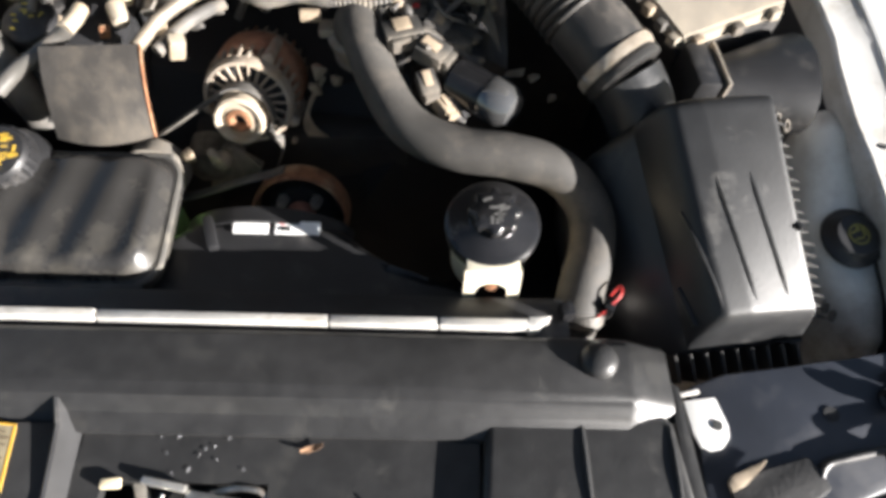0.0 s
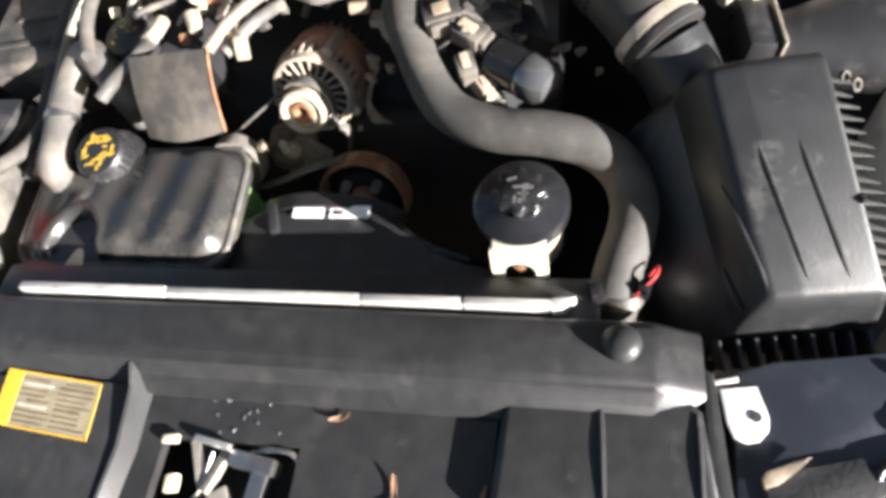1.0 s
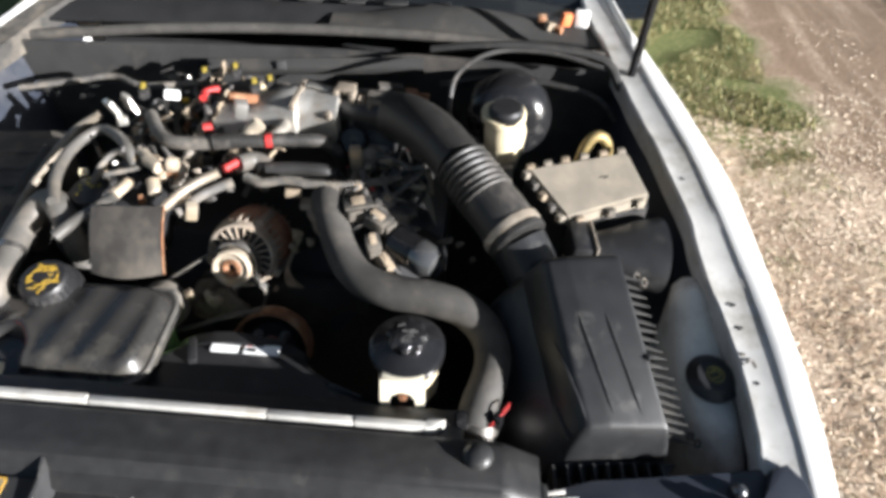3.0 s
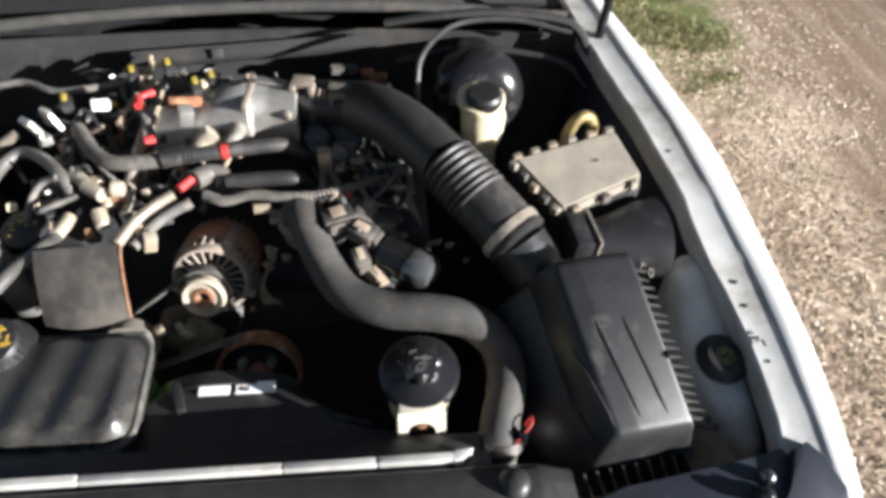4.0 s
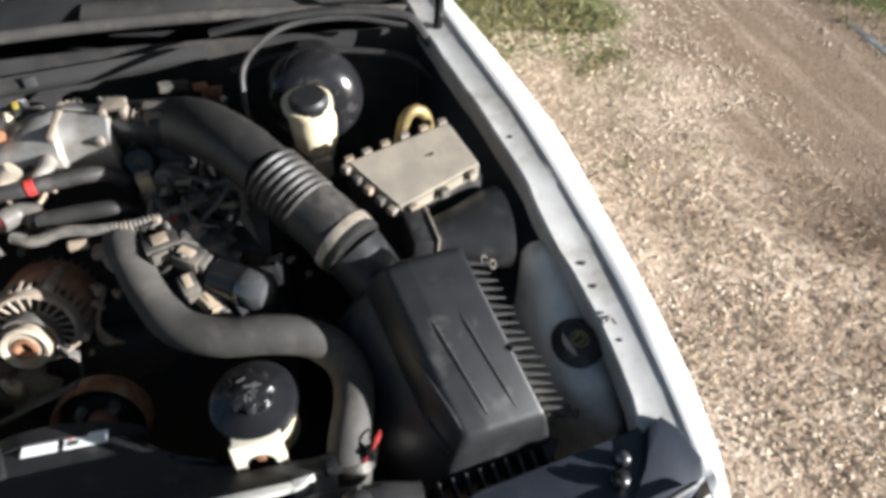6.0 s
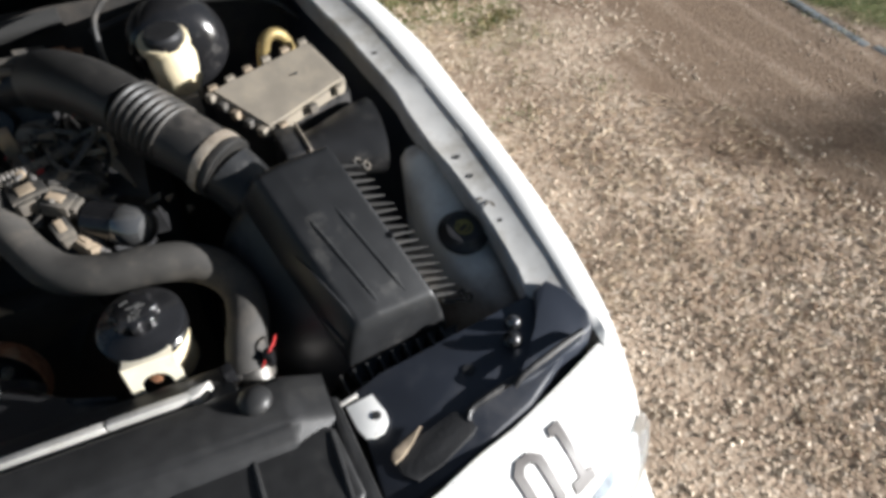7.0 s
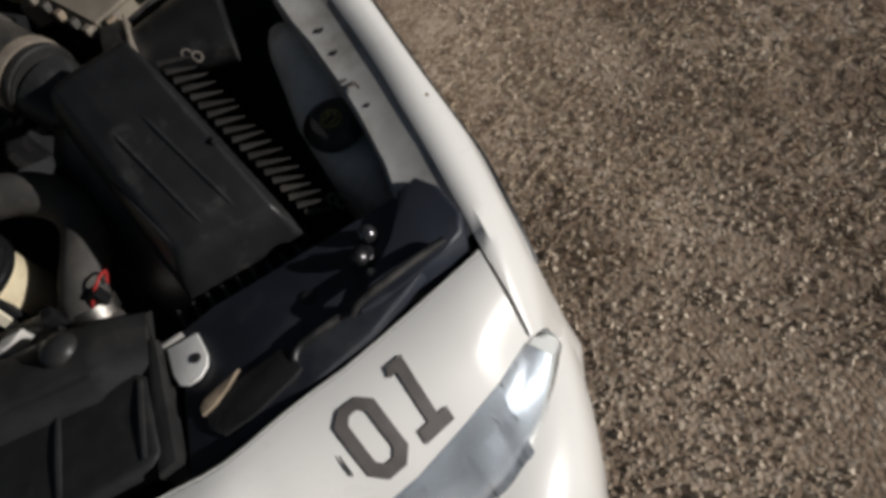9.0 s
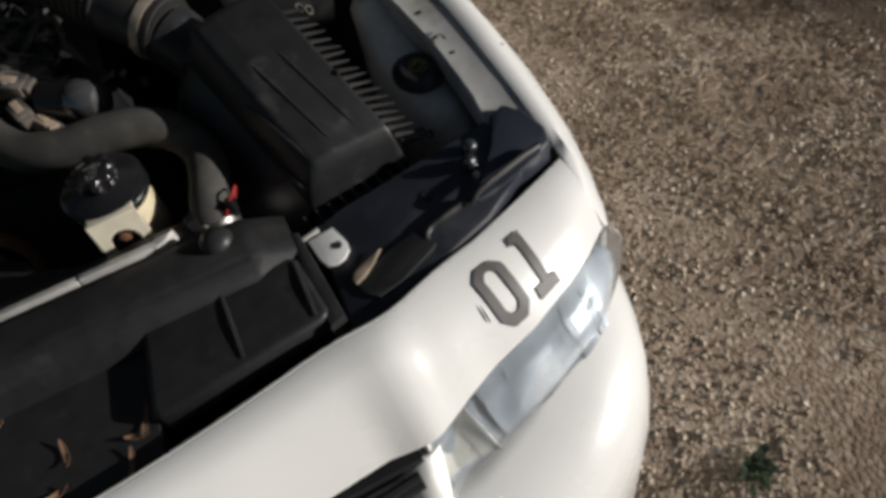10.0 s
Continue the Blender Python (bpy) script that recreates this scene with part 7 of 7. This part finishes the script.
for pts, r in (([(-0.211, 0.690, 1.050), (-0.195, 0.673, 1.050)], 0.010), ([(-0.199, 0.676, 1.048), (-0.169, 0.654, 1.045)], 0.012), ([(-0.157, 0.663, 1.050), (-0.142, 0.662, 1.050)], 0.013), ([(-0.172, 0.629, 1.040), (-0.161, 0.606, 1.030)], 0.011), ([(-0.172, 0.675, 1.035), (-0.166, 0.644, 1.030)], 0.009)):
    bm = B()
    cyl(bm, pts[0], pts[1], r, r * 0.9, 14, 0.002)
    solid("pipe_fitting", bm, MATS["pale_metal"], "pale metal pipe fitting on the engine", "fitting", "pipe fittings")
for c, sz, m in (((-0.155, 0.661, 1.030), (0.020, 0.014, 0.012), rust), ((-0.184, 0.604, 1.020), (0.012, 0.012, 0.012), rust), ((-0.068, 0.801, 1.100), (0.05, 0.012, 0.014), rust), ((-0.064, 0.772, 1.095), (0.022, 0.02, 0.03), bright_alloy), ((-0.193, 0.799, 1.100), (0.026, 0.014, 0.014), white_label), ((-0.096, 0.583, 1.020), (0.018, 0.016, 0.03), MATS["pale_metal"]), ((-0.110, 0.601, 1.020), (0.03, 0.012, 0.014), tan_plastic), ((-0.301, 0.653, 1.030), (0.014, 0.010, 0.012), cream_plastic), ((-0.048, 0.852, 1.090), (0.016, 0.016, 0.026), cream_plastic)):
    bm = B()
    box(bm, c, sz, (10, 15, 25), 0.003)
    solid("engine_fitting", bm, m, "small weathered fitting on the engine", "fitting", "engine fittings")
for c in ((-0.054, 0.829, 1.110), (-0.246, 0.808, 1.100), (-0.113, 0.902, 1.1), (-0.172, 0.899, 1.09), (-0.037, 0.862, 1.1)):
    connector("coil_plug", c, (10, 0, 20), (0.018, 0.024, 0.016), black_plastic, mat("bright_yellow", (0.30, 0.23, 0.04), 0.5, var=0.2, scale=60, bump=0.05), "black coil plug with a yellow lock", "coil plugs")
random.seed(33)
for k in range(46):
    x, y = random.uniform(-0.30, 0.02), random.uniform(0.72, 0.96)
    z = 1.00 + 0.05 * (y - 0.7) + random.uniform(-0.01, 0.03)
    bm = B()
    kind = k % 4
    m = (black_plastic, wire_grey, tan_plastic, alloy, dusty_black, rust)[random.randrange(6)]
    if kind == 0:
        box(bm, (x, y, z), (random.uniform(0.014, 0.04), random.uniform(0.012, 0.03), random.uniform(0.012, 0.03)), (random.uniform(-20, 20), random.uniform(-20, 20), random.uniform(0, 180)), 0.003)
        solid("engine_part", bm, m, "small dusty plastic and metal part among the wiring", "engine part", "engine parts")
    elif kind == 1:
        cyl(bm, (x, y, z - 0.01), (x + random.uniform(-0.02, 0.02), y + random.uniform(-0.03, 0.03), z + 0.02), random.uniform(0.006, 0.012), None, 12, 0.002)
        solid("engine_part", bm, m, "small dusty plastic and metal part among the wiring", "engine part", "engine parts")
    else:
        q = [(x + random.uniform(-0.04, 0.04), y + random.uniform(-0.05, 0.05), z + random.uniform(-0.03, 0.025)) for _ in range(4)]
        tube(bm, q, random.uniform(0.003, 0.006), 8, 6)
        solid("engine_wire", bm, (wire_grey, rubber, duct_rubber)[k % 3], "thin dusty wire on the engine", "wiring", "engine wires")

# oil filler cap with yellow print
oc = thing("oil_cap", "black oil filler cap with worn yellow print", "cap", (-0.285, 0.63, 1.0))
bm = B()
lathe(bm, [(0.026, -0.03), (0.028, -0.004), (0.032, 0.0), (0.032, 0.008), (0.026, 0.012), (0.002, 0.013)], (-0.276, 0.620, 1.015), (-0.1, -0.2, 1), 24)
part("body", bm, black_plastic, oc)
print_marks(oc, Vector((-0.276, 0.620, 1.015)) + Vector((-0.1, -0.2, 1)).normalized() * 0.0132, (-0.1, -0.2, 1), 0.02, 9, 31, mat("worn_yellow", (0.42, 0.33, 0.05), 0.6, var=0.3, scale=90, bump=0))

# egr / sensor cluster right of the hose
sol = thing("solenoid", "black cylindrical solenoid with a shiny end beside the hose", "solenoid", (0.265, 0.54, 1.0))
bm = B()
cyl(bm, (0.225, 0.562, 1.004), (0.268, 0.533, 1.003), 0.027, 0.027, 24, 0.004)
part("can", bm, gloss_black, sol)
bm = B()
lathe(bm, [(0.0275, 0), (0.0285, 0.004), (0.027, 0.026), (0.020, 0.036), (0.006, 0.040)], (0.266, 0.535, 1.003), (0.8, -0.6, 0), 24)
part("end_cap", bm, mat("graphite", (0.20, 0.20, 0.20), 0.18, metal=0.75, var=0.1, scale=40, bump=0.05), sol, "polished end cap")
random.seed(12)
for c, rot, s, b, cl in (((0.165, 0.600, 1.035), (0, 0, 20), (0.045, 0.03, 0.022), dusty_black, tan_plastic), ((0.200, 0.575, 1.030), (10, 0, 60), (0.03, 0.036, 0.022), dusty_black, tan_plastic), ((0.205, 0.62, 1.03), (0, 10, -20), (0.03, 0.03, 0.02), wire_grey, tan_plastic), ((0.175, 0.645, 1.03), (0, 0, 5), (0.036, 0.026, 0.018), dusty_black, red), ((0.225, 0.600, 1.025), (0, 0, 80), (0.026, 0.03, 0.018), dusty_black, None), ((0.195, 0.545, 1.01), (20, 0, 20), (0.022, 0.03, 0.02), dusty_black, tan_plastic), ((0.215, 0.525, 0.995), (10, 20, 40), (0.02, 0.026, 0.016), tan_plastic, None)):
    connector("wiring_plug", c, rot, s, b, cl, "dusty black wiring plug on the engine front", "engine plugs")
line("plug_lead", [(0.190, 0.615, 1.03), (0.212, 0.585, 1.02), (0.222, 0.555, 1.012), (0.228, 0.525, 0.99), (0.24, 0.50, 0.97)], 0.007, wire_grey, "dusty taped lead down the engine front", "wiring", 10, 20)
line("plug_lead", [(0.155, 0.69, 1.04), (0.165, 0.66, 1.04), (0.17, 0.62, 1.035), (0.16, 0.58, 1.0)], 0.006, wire_grey, "dusty taped lead down the engine front", "wiring")
# heat shield strip right of the engine
hs = B()
sheet(hs, lambda u, v: Vector((lerp(0.230, 0.284, u) + 0.010 * math.sin(math.pi * u) - 0.022 * v * (1 - u) ** 0.8, lerp(0.708, 0.618, u) - 0.012 * v * (1 - u), 1.048 - 0.055 * u ** 1.2 - 0.018 * v * (1 - u))), 14, 5, 0.002)
solid("heat_shield", hs, tan_plastic, "thin dusty tan bent metal shield beside the duct", "shield")
for c, s in (((0.143, 0.706, 1.055), (0.020, 0.016, 0.044)), ((0.191, 0.707, 1.045), (0.022, 0.012, 0.018)), ((0.157, 0.642, 1.040), (0.012, 0.012, 0.022)), ((0.106, 0.611, 1.040), (0.014, 0.012, 0.008))):
    bm = B()
    box(bm, c, s, (8, 0, 10), 0.003)
    solid("metal_bracket", bm, tan_plastic, "dusty tan metal bracket on the engine", "bracket", "engine brackets")
# alternator bracket and castings on the engine front
bm = B()
rings = [[(-0.100 + 0.032 * math.cos(a) * s * (1 + 0.2 * math.cos(3 * a)), 0.540 + dy, 0.835 + 0.03 * math.sin(a) * s) for a in [2 * math.pi * k / 12 for k in range(12)]] for dy, s in ((0, 0.5), (0.01, 1.0), (0.05, 1.1))]
loft(bm, rings)
solid("water_pump", bm, mat("pump_cast", (0.20, 0.17, 0.13), 0.7, metal=0.3, var=0.3, scale=50, dirt=(0.1, 0.08, 0.06), dirt_amount=0.4, bump=0.4), "dirty tan pump casting behind the coolant tank", "pump")

# ---- left side of the bay: battery and cables in the haze ----
bat = thing("battery", "dusty dark battery by the coolant tank with a red cable clamp", "battery", (-0.52, 0.42, 0.85))
bm = B()
box(bm, (-0.54, 0.43, 0.86), (0.19, 0.26, 0.20), (0, 0, 0), 0.01)
part("case", bm, dusty_black, bat)
bm = B()
box(bm, (-0.54, 0.43, 0.968), (0.18, 0.25, 0.016), (0, 0, 0), 0.006)
part("top", bm, black_plastic, bat)
bm = B()
box(bm, (-0.442, 0.385, 0.975), (0.05, 0.04, 0.028), (10, 20, 20), 0.008)
part("terminal_cover", bm, red, bat, "red terminal cover")
bm = B()
cyl(bm, (-0.420, 0.345, 0.955), (-0.388, 0.300, 0.945), 0.012, 0.011, 14, 0.002)
part("terminal_bolt", bm, bright_alloy, bat)
line("battery_cable", [(-0.46, 0.39, 0.97), (-0.43, 0.42, 0.98), (-0.405, 0.47, 0.97), (-0.40, 0.55, 0.96)], 0.010, rubber, "thick black battery cable", "wiring")
rb = thing("relay_box", "dusty grey-black relay box on the inner fender", "relay box", (-0.48, 0.72, 0.9))
bm = B()
box(bm, (-0.49, 0.72, 0.92), (0.13, 0.22, 0.10), (0, 0, 8), 0.01, 2)
part("case", bm, dusty_black, rb)
bm = B()
box(bm, (-0.49, 0.72, 0.978), (0.14, 0.23, 0.022), (0, 0, 8), 0.009, 3)
rl = part("lid", bm, dusty_black, rb)
for k in range(3):
    bm = B()
    box(bm, (-0.475 + 0.008 * k, 0.65 + 0.055 * k, 0.990), (0.10, 0.010, 0.006), (0, 0, 8), 0.002)
    part("lid_rib", bm, dusty_black, rl)


# ---- rough lumps of castings, torn clips and debris among the wiring ----
def chunk(c, size, seed, m, label, group):
    rnd = random.Random(seed)
    bm = B()
    for _ in range(11):
        v = Vector((rnd.uniform(-1, 1), rnd.uniform(-1, 1), rnd.uniform(-1, 1)))
        bm.verts.new(Vector(c) + Vector((v.x * size[0], v.y * size[1], v.z * size[2])) * 0.5)
    hull = bmesh.ops.convex_hull(bm, input=bm.verts)
    bmesh.ops.delete(bm, geom=[v for v in hull["geom_interior"] if isinstance(v, bmesh.types.BMVert)], context="VERTS")
    bmesh.ops.bevel(bm, geom=list(bm.edges), offset=min(size) * 0.06, segments=1, affect="EDGES")
    return solid("casting_lump", bm, m, label, "casting", group)


for k, (c, sz) in enumerate((((0.060, 0.612, 0.960), (0.030, 0.022, 0.036)), ((0.078, 0.606, 0.952), (0.022, 0.018, 0.02)), ((0.052, 0.600, 0.945), (0.018, 0.016, 0.03)), ((-0.067, 0.560, 0.863), (0.010, 0.010, 0.020)), ((0.017, 0.580, 0.866), (0.014, 0.010, 0.010)), ((-0.076, 0.530, 0.888), (0.024, 0.018, 0.032)), ((-0.105, 0.522, 0.895), (0.022, 0.016, 0.03)))):
    chunk(c, sz, 40 + k, MATS["pale_metal"] if k % 2 else tan_plastic, "pale corroded lump on the engine front", "corroded lumps")
for k, (c, sz) in enumerate((((0.300, 0.595, 0.985), (0.036, 0.016, 0.012)), ((0.322, 0.588, 0.985), (0.020, 0.020, 0.010)), ((0.345, 0.565, 0.975), (0.012, 0.012, 0.018)))):
    chunk(c, sz, 60 + k, tan_plastic, "tan dry leaf scrap caught beside the duct", "leaf scraps")
rnd = random.Random(77)
for k in range(74):
    if k % 3:
        x, y = rnd.uniform(-0.30, 0.0), rnd.uniform(0.64, 0.96)
        z = 1.025 + 0.12 * (y - 0.65) + rnd.uniform(-0.03, 0.012)
    else:
        x, y = rnd.uniform(0.165, 0.25), rnd.uniform(0.56, 0.74)
        z = 1.012 + 0.12 * (y - 0.55) + rnd.uniform(-0.02, 0.015)
    m = (dusty_black, wire_grey, tan_plastic, dusty_black, MATS["pale_metal"], wire_grey, black_plastic, cast_tan)[rnd.randrange(8)]
    chunk((x, y, z), (rnd.uniform(0.010, 0.034), rnd.uniform(0.010, 0.03), rnd.uniform(0.010, 0.03)), 100 + k, m, "small dusty casting lump among the engine wiring", "engine lumps")
for k in range(34):
    if k % 2:
        x, y = rnd.uniform(-0.30, 0.0), rnd.uniform(0.62, 0.95)
        z = 1.045 + 0.12 * (y - 0.65)
    else:
        x, y = rnd.uniform(0.185, 0.25), rnd.uniform(0.60, 0.73)
        z = 1.03 + 0.12 * (y - 0.55)
    q = [(x + rnd.uniform(-0.05, 0.05), y + rnd.uniform(-0.05, 0.05), z + rnd.uniform(-0.03, 0.012)) for _ in range(4)]
    bm = B()
    tube(bm, q, rnd.uniform(0.0022, 0.0048), 8, 6)
    solid("engine_wire", bm, (wire_grey, dusty_black, duct_rubber, tan_plastic)[rnd.randrange(4)], "thin dusty wire on the engine", "wiring", "engine wires")
